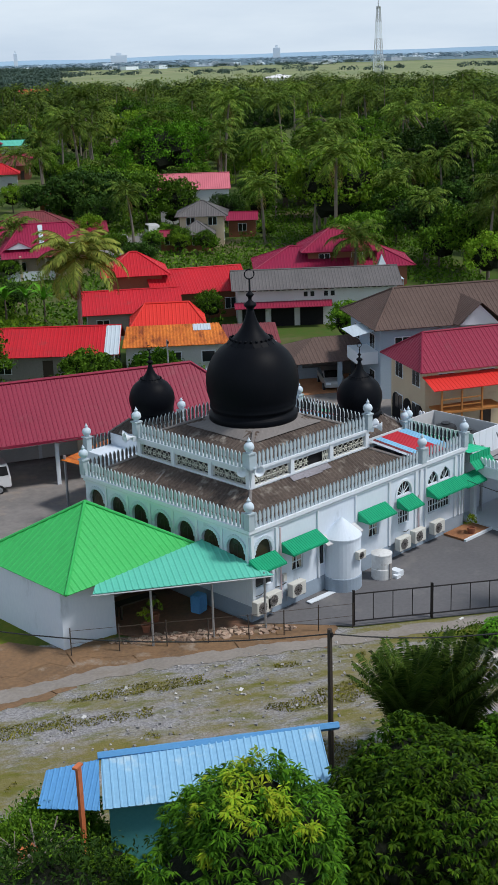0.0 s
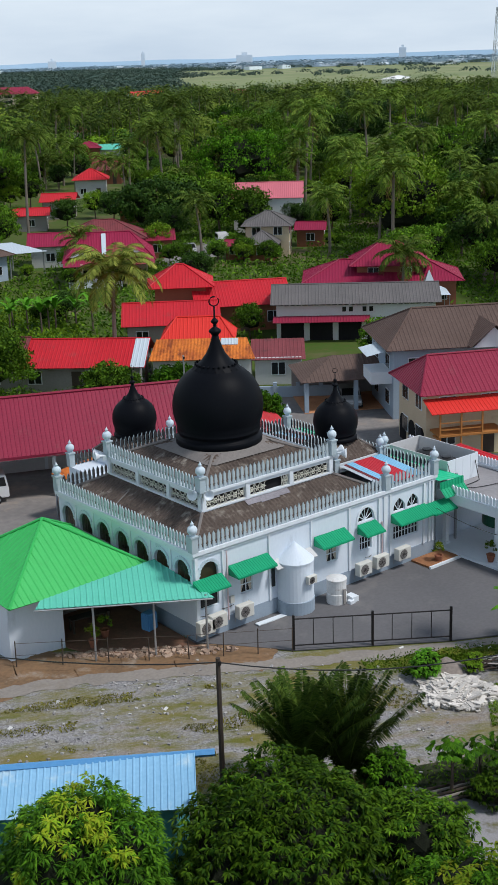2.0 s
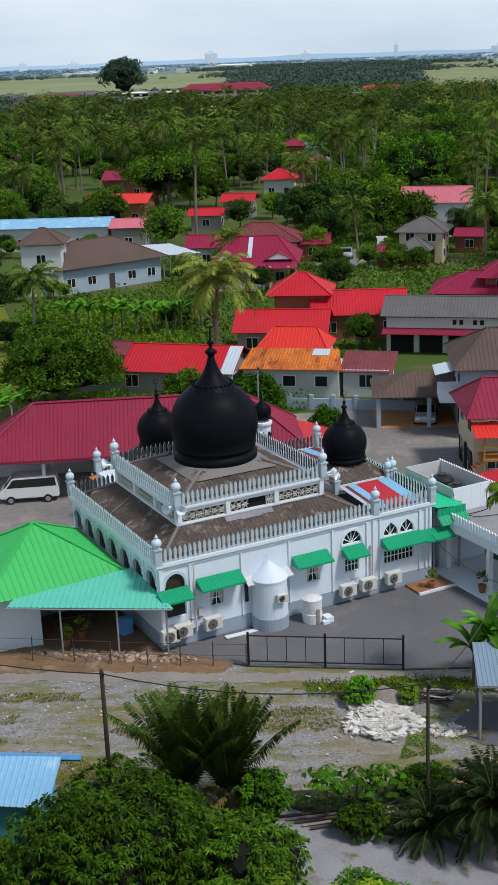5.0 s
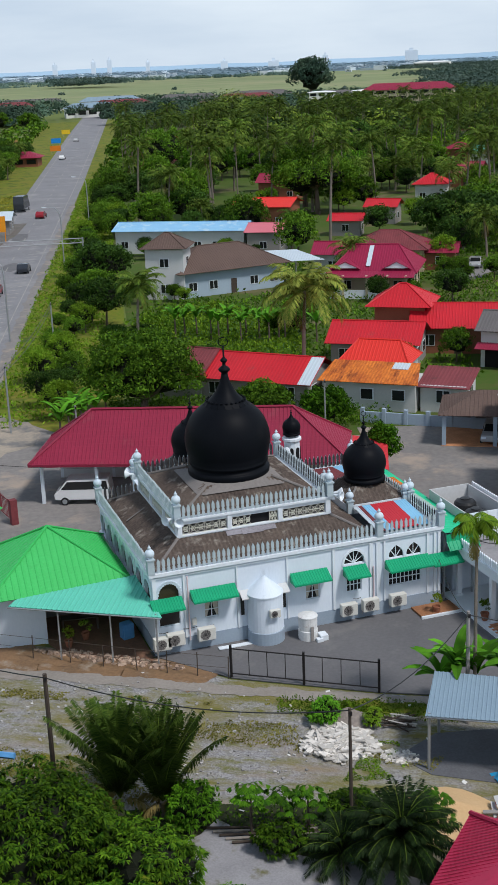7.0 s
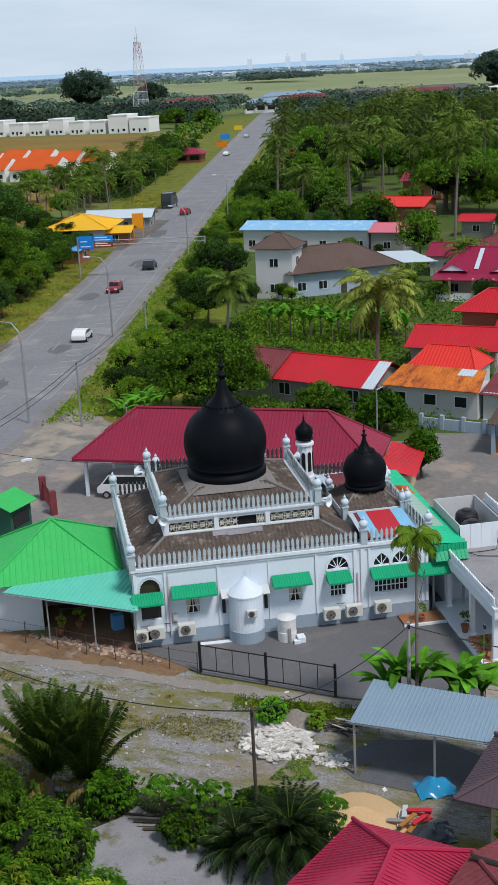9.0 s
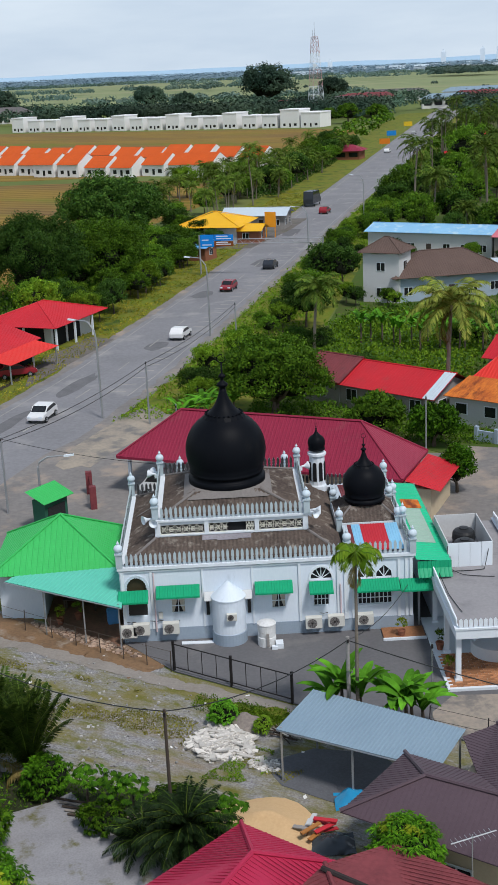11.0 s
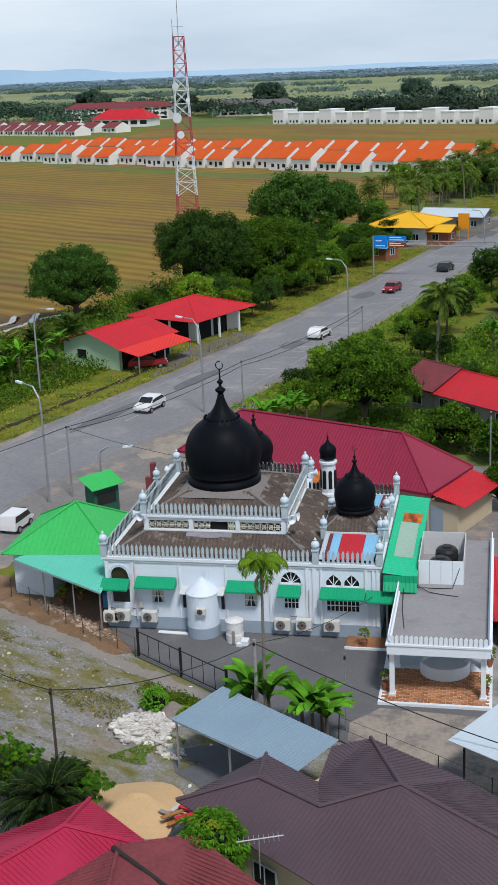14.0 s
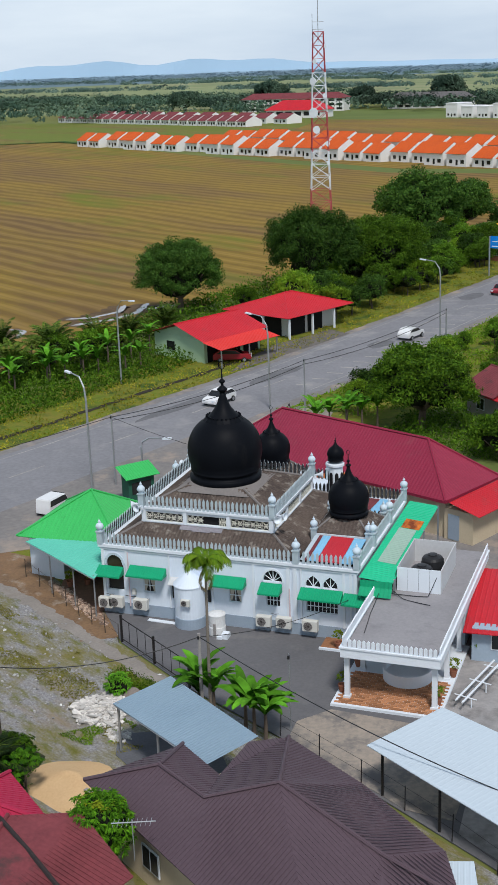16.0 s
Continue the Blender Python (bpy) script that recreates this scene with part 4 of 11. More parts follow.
for o, z0, z1 in ((0.08, 4.40, 4.50), (0.16, 4.565, 4.76)):
    bar("cornice", "white_trim", -o, -o, z0, EX + o, 0.0 - 0.003, z1)
    bar("cornice", "white_trim", -o, 0.0, z0, -0.003, NY + o, z1)
    bar("cornice", "white_trim", EX + 0.003, 0.0, z0, EX + o, NY + o, z1)
    bar("cornice", "white_trim", 0.0, NY + 0.003, z0, EX, NY + o, z1)
bar("wall_head", "white_trim", 0, 0, 4.565, EX, 0.35, 4.74)
bar("wall_head", "white_trim", 0, 0.355, 4.565, 0.35, NY, 4.74)
bar("wall_head", "white_trim", EX - 0.35, 0.355, 4.565, EX, NY, 4.74)
bar("wall_head", "white_trim", 0.355, NY - 0.35, 4.565, EX - 0.355, NY, 4.74)

# pilasters and raised panel borders on the south wall
for px, w in ((0.11, 0.2), (1.82, 0.14), (4.9, 0.1), (7.9, 0.1), (10.75, 0.16), (13.1, 0.22), (13.55, 0.26), (13.95, 0.12), (16.75, 0.16), (17.2, 0.14), (17.48, 0.16)):
    bm = B()
    box(bm, px - w / 2, -0.09, 0.66, px + w / 2, -0.003, 4.395)
    part("pilaster", bm, M["white_trim"], mosque)
for y in [NY - 0.02 - 1.85 * i for i in range(1, 8)]:
    bm = B()
    box(bm, -0.07, y - 0.07, 2.6, -0.003, y + 0.07, 4.395)
    part("pilaster", bm, M["white_trim"], mosque)
bm = B()
box(bm, -0.16, 0.02, 2.52, -0.003, NY, 2.72)
part("sill_band", bm, M["white_trim"], mosque)

# arch surrounds: scalloped rings
def scallops(cx, zs, r, rz, m, n=11):
    bm = B()
    for i in range(n):
        a = math.pi * (i + 0.5) / n
        px, pz = cx + (r + 0.07) * math.cos(a), zs + (rz + 0.07) * math.sin(a)
        pts = arc(px, pz, 0.105, 0, 360, 8)[:-1]
        extrude_outline(bm, pts, 0.055, m @ pose(0, -0.06, 0))
    return bm


for c in w_mid:
    part("arch_trim", scallops(c, 3.42, 0.64, 0.68, west, 13), M["finial"], mosque, "pale blue scalloped arch trim")
part("arch_trim", scallops(0.92, 3.35, 0.6, 0.7, south, 13), M["finial"], mosque)
bm = B()
o, i = arc(12.05, 3.3, 0.78, 0, 180, 18, 0.93), arc(12.05, 3.3, 0.65, 0, 180, 18, 0.8)
extrude_outline(bm, o + i[::-1], 0.05, pose(0, -0.053, 0))
part("arch_trim", bm, M["white_trim"], mosque)


def window(x0, z0, x1, z1, cols, rows, m=south, frame_mat=None, outline=None, spokes=0, label="white-framed window with dark panes"):
    """Frame, bars and a dark pane set back in the opening."""
    white = frame_mat or M["white_trim"]
    bm = B()
    holed_wall(bm, rect(x0, z0, x1, z1), [rect(x0 + 0.03, z0 + 0.03, x1 - 0.03, z1 - 0.03)], 0.04, m @ pose(0, 0.08, 0))
    w = part("window", bm, white, mosque, label)
    for k in range(1, cols):
        x = x0 + (x1 - x0) * k / cols
        bm = B()
        box(bm, x - 0.025, 0.083, z0 + 0.03, x + 0.025, 0.117, z1 - 0.03, m)
        part("glazing_bar", bm, white, w)
    for k in range(1, rows):
        z = z0 + (z1 - z0) * k / rows
        bm = B()
        box(bm, x0 + 0.03, 0.086, z - 0.025, x1 - 0.03, 0.114, z + 0.025, m)
        part("glazing_bar", bm, white, w)
    bm = B()
    box(bm, x0, 0.13, z0, x1, 0.14, z1, m)
    part("pane", bm, M["glass_dark"], w)
    return w


window(2.95, 1.6, 3.78, 2.5, 2, 2)
window(9.03, 1.58, 9.86, 2.5, 2, 2)
window(11.58, 1.58, 12.5, 2.4, 4, 2)
window(14.26, 1.5, 16.33, 2.3, 8, 2)
window(0.32, 1.5, 1.52, 2.6, 1, 1)
curtain = mat("cream_curtain", (0.55, 0.5, 0.42), (0.42, 0.38, 0.32), 0.9, fine=12, bump=0.2)
for cx in (3.36, 9.45):
    for sgn in (-1, 1):
        bm = B()
        pts = [(cx + sgn * 0.05, 2.48), (cx + sgn * 0.38, 2.48), (cx + sgn * 0.38, 1.66), (cx + sgn * 0.28, 1.62), (cx + sgn * 0.16, 2.0)]
        extrude_outline(bm, pts if sgn < 0 else pts[::-1], 0.01, pose(0, 0.122, 0))
        part("curtain", bm, curtain, mosque)

def fan(cx, z0, r, rz, n, m=south, pane_pts=None):
    bm = B()
    for k in range(n + 1):
        a = math.pi * k / n
        p, q = Vector((cx, 0.1, z0 + 0.03)), Vector((cx + r * math.cos(a), 0.1, z0 + 0.03 + (rz - 0.04) * math.sin(a)))
        tube(bm, [m @ p, m @ q], 0.028, 4)
    w = part("fanlight", bm, M["white_trim"], mosque, "white sunburst fanlight over dark glass")
    bm = B()
    extrude_outline(bm, pane_pts, 0.01, m @ pose(0, 0.14, 0))
    part("pane", bm, M["glass_dark"], w)


fan(12.05, 3.28, 0.65, 0.82, 6, south, s_holes[3])
for k in (5, 6):
    fan((s_holes[k][0][0] + s_holes[k][1][0]) / 2, 3.2, 0.47, 0.72, 4, south, s_holes[k])
arch_pane = mat("brown_arch_glass", (0.03, 0.035, 0.022), (0.055, 0.04, 0.02), 0.2, big=2, fine=6, bump=0.0, spec=0.5)
bm = B()
extrude_outline(bm, [(0.32, 2.62), (1.52, 2.62)] + s_holes[0][2:], 0.01, pose(0, 0.14, 0))
part("pane", bm, arch_pane, mosque)
for c, h in zip(w_mid, w_holes):
    bm = B()
    extrude_outline(bm, h, 0.01, west @ pose(0, 0.15, 0))
    pn = part("arch_window", bm, arch_pane, mosque, "dark glazed arch with curled grille")
    bm = B()
    tube(bm, [west @ Vector((c, 0.1, 2.75)), west @ Vector((c, 0.1, 4.05))], 0.015, 4)
    for q in range(5):
        a = math.pi * (q + 0.5) / 5
        tube(bm, [west @ Vector((c + 0.3 * math.cos(a + s * 0.5), 0.1, 3.4 + 0.35 * math.sin(a + s * 0.5))) for s in (-1, -0.3, 0.3, 1)], 0.012, 4)
    part("grille", bm, M["wood_pole"], pn)


# picket parapets
def picket_mesh(h=0.84, w=0.17, inner=1):
    bm = B()
    pts = [(-w / 2, 0), (w / 2, 0), (w / 2, h * 0.3), (w / 2 - 0.035, h * 0.36), (w / 2, h * 0.44), (w / 2, h * 0.78), (0, h), (-w / 2, h * 0.78), (-w / 2, h * 0.44), (-w / 2 + 0.035, h * 0.36), (-w / 2, h * 0.3)]
    extrude_outline(bm, pts, 0.06, pose(0, -0.03, 0))
    bmesh.ops.recalc_face_normals(bm, faces=bm.faces[:])
    me = bpy.data.meshes.new("picket")
    bm.to_mesh(me)
    bm.free()
    me.materials.append(M["picket"])
    me.materials.append(dark_back)
    # inward faces take the darker colour
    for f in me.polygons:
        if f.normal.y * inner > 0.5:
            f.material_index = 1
    return me


dark_back = mat("dark_picket_back", (0.06, 0.062, 0.065), (0.03, 0.03, 0.033), 0.85, big=1.5, fine=9, vary=1.0, bump=0.2, stain=(0.2, 0.23, 0.25), stain_at=0.66, stain_scale=2.0)
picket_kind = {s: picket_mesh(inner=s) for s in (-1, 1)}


def picket_run(x0, y0, x1, y1, z, parent, joined=None, step=0.29, inner=1):
    picket_me = picket_kind[inner]
    d = Vector((x1 - x0, y1 - y0, 0))
    n = max(2, int(round(d.length / step)))
    rz = math.degrees(math.atan2(d.y, d.x))
    for k in range(n):
        p = Vector((x0, y0, z)) + d * (k + 0.5) / n
        m = pose(p.x, p.y, p.z, random.uniform(-1, 1), random.uniform(-1, 1), rz)
        if joined is None:
            ob = new("picket", picket_me)
            ob.parent = parent
            ob.matrix_basis = m
        else:
            b2 = bmesh.new()
            b2.from_mesh(picket_me)
            b2.transform(m)
            tmp = bpy.data.meshes.new("tmp")
            b2.to_mesh(tmp)
            b2.free()
            joined.from_mesh(tmp)
            bpy.data.meshes.remove(tmp)


def finial(x, y, z, parent, s=1.0):
    bm = B()
    box(bm, x - 0.19 * s, y - 0.19 * s, z, x + 0.19 * s, y + 0.19 * s, z + 0.82 * s)
    box(bm, x - 0.24 * s, y - 0.24 * s, z + 0.823 * s, x + 0.24 * s, y + 0.24 * s, z + 0.9 * s)
    post = part("finial_post", bm, M["picket"], parent)
    bm = B()
    prof = [(0.15, 0.9), (0.16, 0.98)] + [(0.27 * math.cos(a), 1.2 + 0.26 * math.sin(a)) for a in [radians(-58 + 13 * k) for k in range(11)]] + \
           [(0.07, 1.5), (0.11, 1.54), (0.07, 1.58), (0.03, 1.66), (0.0, 1.74)]
    lathe(bm, [(r * s, h * s) for r, h in prof], 14, x, y, z)
    part("finial_ball", bm, M["finial"], post, smooth=True)


Z1 = 4.765
picket_run(0.3, -0.02, 13.3, -0.02, Z1, mosque)
picket_run(14.0, -0.02, EX - 0.3, -0.02, Z1, mosque)
picket_run(-0.02, 0.3, -0.02, NY - 0.3, Z1, mosque, inner=-1)
far_pickets = B()
picket_run(0.3, NY, EX - 0.3, NY, Z1, None, far_pickets, inner=-1)
picket_run(EX, 0.3, EX, NY - 0.3, Z1, None, far_pickets)
for fx, fy in ((0, 0), (13.65, 0), (EX, 0), (0, NY), (EX, NY), (EX, 4.1), (EX, 8.6)):
    finial(fx, fy, Z1, mosque)

# lower roof of corrugated cement sheets round the upper tier
U0, U1, V0, V1 = 2.2, 11.45, 2.1, 10.95
ZA, ZB = 4.72, 5.72
wave = ((0.0, 0.0), (0.25, 0.5), (0.5, 1.0), (0.75, 0.5))
MX = 13.5
for a, b, c, d in (((0.3, 0.3, ZA), (MX, 0.3, ZA), (U1, V0, ZB), (U0, V0, ZB)), ((MX, NY - 0.3, ZA), (0.3, NY - 0.3, ZA), (U0, V1, ZB), (U1, V1, ZB)),
                   ((0.3, NY - 0.3, ZA), (0.3, 0.3, ZA), (U0, V0, ZB), (U0, V1, ZB)), ((MX, 0.3, ZA), (MX, NY - 0.3, ZA), (U1, V1, ZB), (U1, V0, ZB))):
    bm = B()
    rib_slope(bm, a, b, c, d, 0.25, 0.05, 0.03, wave)
    part("lower_roof", bm, M["cement_roof"], mosque, "dark weathered corrugated cement roofing")
for p, q in (((0.3, 0.3, ZA), (U0, V0, ZB)), ((MX, 0.3, ZA), (U1, V0, ZB)), ((0.3, NY - 0.3, ZA), (U0, V1, ZB)), ((MX, NY - 0.3, ZA), (U1, V1, ZB))):
    bm = B()
    tube(bm, [Vector(p) + Vector((0, 0, 0.04)), Vector(q) + Vector((0, 0, 0.04))], 0.09, 6)
    part("hip_cap", bm, M["hip_cap"], mosque)
bm = B()
for k, (px, w) in enumerate(((5.0, 0.9), (5.9, 1.3), (7.2, 0.8))):
    box(bm, px, 0.3 - 0.07 * (k % 2), 0, px + w - 0.01, 0.68, 0.02, pose(0, 1.45, 5.36 + 0.06, 29.05, 0, 0))
part("flashing_patch", bm, mat("pale_sealant", (0.27, 0.26, 0.29), (0.17, 0.16, 0.175), 0.7, fine=10, vary=1.0), mosque)
bm = B()
box(bm, -0.6, -0.04, 0, 0.6, 0.04, 0.03, pose(1.15, 8.1, 5.28, 0, -27, 8))
part("roof_batten", bm, M["hip_cap"], mosque)

# upper tier: posts, beams, lattice bays
for x0, y0, x1, y1 in ((U0, V0, U1, V0 + 0.2), (U0, V1 - 0.2, U1, V1), (U0, V0 + 0.203, U0 + 0.2, V1 - 0.203), (U1 - 0.2, V0 + 0.203, U1, V1 - 0.203)):
    bar("tier_sill", "white_trim", x0, y0, 5.4, x1, y1, 5.88)
    bar("tier_beam", "white_trim", x0, y0, 6.5, x1, y1, 6.72)
for o, z0, z1 in ((0.12, 6.723, 6.86), (0.07, 5.80, 5.885)):
    bar("tier_cornice", "white_trim", U0 - o, V0 - o, z0, U1 + o, V0 - 0.003, z1)
    bar("tier_cornice", "white_trim", U0 - o, V1 + 0.003, z0, U1 + o, V1 + o, z1)
    bar("tier_cornice", "white_trim", U0 - o, V0, z0, U0 - 0.003, V1, z1)
    bar("tier_cornice", "white_trim", U1 + 0.003, V0, z0, U1 + o, V1, z1)
bar("tier_slab", "white_trim", U0, V0, 6.723, U1, V1, 6.855)
# near-black box fills the tier in place of its shaded inside
bm = B()
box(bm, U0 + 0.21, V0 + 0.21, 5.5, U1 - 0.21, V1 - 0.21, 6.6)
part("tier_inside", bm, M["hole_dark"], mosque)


def lattice(L, H):
    """A pierced screen of crossed bars and rings, L by H, in the local x-z plane."""
    bm = B()
    n = max(3, int(round(L / 0.42)))
    w = L / n
    for k in range(n):
        c = (k + 0.5) * w
        for s in (-1, 1):
            tube(bm, [(c - w / 2, 0, H / 2 - s * H / 2), (c + w / 2, 0, H / 2 + s * H / 2)], 0.018, 4)
        ring = arc(c, H / 2, min(w, H) * 0.3, 0, 360, 10)
        tube(bm, [(x, 0, z) for x, z in ring], 0.018, 4)
        tube(bm, [(k * w, 0, 0), (k * w, 0, H)], 0.016, 4)
    for z in (0.01, H / 2, H - 0.01):
        tube(bm, [(0, 0, z), (L, 0, z)], 0.018, 4)
    return bm


lat_mat = mat("cream_lattice", (0.66, 0.66, 0.58), (0.55, 0.55, 0.48), 0.6, fine=10, bump=0.05)
def tier_side(m, L, gap=False):
    for k in range(4):
        x = L * k / 3
        bm = B()
        box(bm, x - 0.13 + (0.13 if k == 0 else -0.13 if k == 3 else 0), -0.07, 5.88, x + 0.13 + (0.13 if k == 0 else -0.13 if k == 3 else 0), 0.2, 6.723, m)
        part("tier_post", bm, M["white_trim"], mosque)
    for k in range(3):
        a, b = L * k / 3 + (0.27 if k == 0 else 0.14), L * (k + 1) / 3 - (0.27 if k == 2 else 0.14)
        for f0, f1 in (((0.0, 0.42), (0.82, 1.0)) if gap and k == 1 else ((0.0, 1.0),)):
            bm = lattice((b - a) * (f1 - f0), 0.61)
            bm.transform(m @ pose(a + (b - a) * f0, 0.05, 5.885))
            part("lattice", bm, lat_mat, mosque, "cream pierced lattice screen")


tier_side(pose(U0, V0, 0), U1 - U0, True)
tier_side(pose(U0, V1, 0, 0, 0, -90), V1 - V0)
tier_side(pose(U1, V0, 0, 0, 0, 90), V1 - V0)
tier_side(pose(U1, V1, 0, 0, 0, 180), U1 - U0)
Z2 = 6.862
picket_run(U0 + 0.25, V0 - 0.03, U1 - 0.25, V0 - 0.03, Z2, mosque)
picket_run(U0 - 0.03, V0 + 0.25, U0 - 0.03, V1 - 0.25, Z2, mosque, inner=-1)
picket_run(U1 + 0.03, V0 + 0.25, U1 + 0.03, V1 - 0.25, Z2, mosque)
picket_run(U0 + 0.25, V1 + 0.03, U1 - 0.25, V1 + 0.03, Z2, None, far_pickets, inner=-1)
for fx, fy in ((U0, V0), (U1, V0), (U0, V1), (U1, V1)):
    finial(fx, fy, Z2, mosque)

# upper roof up to the drum
DX, DY = 6.7, 6.3
k0, k1, zc, zd = 0.35, 2.05, 6.87, 7.82
c4 = [(U0 + k0, V0 + k0), (U1 - k0, V0 + k0), (U1 - k0, V1 - k0), (U0 + k0, V1 - k0)]
t4 = [(DX - k1, DY - k1), (DX + k1, DY - k1), (DX + k1, DY + k1), (DX - k1, DY + k1)]
for k in range(4):
    j = (k + 1) % 4
    bm = B()
    rib_slope(bm, (*c4[k], zc), (*c4[j], zc), (*t4[j], zd), (*t4[k], zd), 0.25, 0.05, 0.03, wave)
    part("upper_roof", bm, M["cement_roof"], mosque)
for k in range(4):
    j = (k + 1) % 4
    bm = B()
    tube(bm, [(*c4[k], zc + 0.05), (*t4[k], zd + 0.05)], 0.09, 6)
    part("hip_cap", bm, M["hip_cap"], mosque)
bm = B()
rings = []
for q in range(3):
    ring = []
    for k in range(48):
        a = 2 * math.pi * (k + 0.5) / 48
        sq = 1 / max(abs(math.cos(a)), abs(math.sin(a)))
        r, z = ((2.78 * min(sq, 1.36), 7.56), (2.52 + 0.1 * (sq - 1), 7.86), (2.2, 7.98))[q]
        ring.append(bm.verts.new((DX + r * math.cos(a), DY + r * math.sin(a), z)))
    rings.append(ring)
for p, q in zip(rings, rings[1:]):
    for k in range(48):
        bm.faces.new((p[k], p[(k + 1) % 48], q[(k + 1) % 48], q[k]))
part("drum_base", bm, M["hip_cap"], mosque, "pale grey cement apron under the dome")


def onion(x, y, z, s, name, label, petals=True, crescent=True, seg=40):
    """A black onion dome with moulded drum, petal collar, beaded spire and crescent, s = radius / 2.58."""
    prof = [(2.30, -2.1), (2.44, -2.05), (2.46, -1.72), (2.40, -1.66), (2.26, -1.62), (2.24, -1.42), (2.36, -1.36), (2.38, -1.26), (2.32, -1.2), (2.38, -1.08)]
    prof += [(2.55 * math.cos(a) ** 0.9, 2.45 * math.sin(a)) for a in [radians(-24 + 7 * k) for k in range(13)]]
    prof += [(1.16, 2.3), (0.82, 2.6), (0.55, 2.95), (0.36, 3.35), (0.23, 3.75), (0.17, 4.05)]
    bm = B()
    lathe(bm, [(r * s, h * s) for r, h in prof], seg, x, y, z)
    dome = part("dome", bm, M["dome_black"], mosque, label, smooth=True)
    bm = B()
    bead = [(0.2, 4.0)] + [(0.12 + 0.24 * math.sin(math.pi * k / 6), 4.0 + 0.42 * k / 6) for k in range(1, 6)] + [(0.1, 4.45), (0.1, 4.6)] + \
           [(0.07 + 0.15 * math.sin(math.pi * k / 6), 4.6 + 0.3 * k / 6) for k in range(1, 6)] + [(0.06, 4.95), (0.05, 5.6), (0.0, 5.62)]
    lathe(bm, [(r * s, h * s) for r, h in bead], 12, x, y, z)
    if crescent:
        ring = []
        for k in range(13):
            a = radians(75 + 325 * k / 12)
            ring.append((x + 0.26 * s * math.cos(a), y - 0.1 * s * math.cos(a), z + (5.86 + 0.26 * math.sin(a)) * s))
        tube(bm, ring, 0.045 * s, 5, 0.03 * s)
    part("spire", bm, M["dome_black"], dome, "beaded spire with crescent", smooth=True)
    if petals:
        bm = B()
        n = 18
        for k in range(n):
            a = 2 * math.pi * k / n
            m = Matrix.Translation((x, y, z)) @ Matrix.Rotation(a, 4, "Z")
            pts = [(-0.24, 0.0), (0.24, 0.0), (0.2, -0.3), (0.0, -0.52), (-0.2, -0.3)]
            tilt = m @ pose(0, 0, 0) @ Matrix.Translation((1.15 * s, 0, 2.36 * s)) @ Euler((radians(-42), 0, radians(90))).to_matrix().to_4x4()
            extrude_outline(bm, [(px * s, pz * s) for px, pz in pts], 0.05 * s, tilt)
        for k in range(24):
            a = 2 * math.pi * k / 24
            m = Matrix.Translation((x + 1.14 * s * math.cos(a), y + 1.14 * s * math.sin(a), z + 2.4 * s))
            bmesh.ops.create_icosphere(bm, subdivisions=1, radius=0.09 * s, matrix=m)
        part("petal_collar", bm, M["dome_black"], dome)
    return dome


onion(DX, DY, 9.9, 1.0, "main", "large matt black onion dome")
D3 = (15.45, 6.1)
onion(D3[0], D3[1], 7.2, 0.535, "east", "small black onion dome over the east annex", seg=28)
ND = (7.0, 15.3)
onion(ND[0], ND[1], 7.25, 0.54, "north", "small black onion dome over the north annex", seg=28)

# annex tiers under the small domes
def dome_tier(cx, cy, hw, zlow, ztop, zd):
    bm = B()
    box(bm, cx - hw, cy - hw, zlow, cx + hw, cy + hw, ztop)
    part("annex_tier", bm, M["white_trim"], mosque)
    cc = [(cx - hw + .06, cy - hw + .06), (cx + hw - .06, cy - hw + .06), (cx + hw - .06, cy + hw - .06), (cx - hw + .06, cy + hw - .06)]
    q = 1.0
    tt = [(cx - q, cy - q), (cx + q, cy - q), (cx + q, cy + q), (cx - q, cy + q)]
    for k in range(4):
        j = (k + 1) % 4
        bm = B()
        rib_slope(bm, (*cc[k], ztop + .02), (*cc[j], ztop + .02), (*tt[j], zd), (*tt[k], zd), 0.25, 0.04, 0.02, wave)
        part("annex_roof", bm, M["cement_roof"], mosque)
    for k in range(4):
        bm = B()
        tube(bm, [(*cc[k], ztop + 0.05), (*tt[k], zd + 0.04)], 0.07, 6)
        part("hip_cap", bm, M["hip_cap"], mosque)
    return cc


dome_tier(D3[0], D3[1], 2.0, 4.7, 5.25, 6.0)
for fx in (13.6, 17.3):
    for fy in (4.15, 8.2):
        finial(fx, fy, 4.76, mosque, 0.95)
picket_run(13.9, 8.35, 17.1, 8.35, 4.8, None, far_pickets, inner=-1)
bm = B()
box(bm, 3.2, NY + 0.003, 0, 11.0, 17.2, 4.5)
part("north_annex", bm, M["white_wall"], mosque, "white north annex")
dome_tier(ND[0], ND[1], 1.95, 4.503, 5.2, 6.0)
picket_run(3.4, 17.1, 10.8, 17.1, 4.5, None, far_pickets, inner=-1)
for fx, fy in ((3.3, 17.1), (10.9, 17.1)):
    finial(fx, fy, 4.5, mosque)

# striped sheets on the east annex
def strip_roof(y0, y1, z0, z1, bands):
    for x0, x1, key in bands:
        bm = B()
        rib_slope(bm, (x0, y0, z0), (x1 - 0.01, y0, z0), (x1 - 0.01, y1, z1), (x0, y1, z1), 0.16, 0.015, 0.02)
        part("roof_strip", bm, key, mosque)


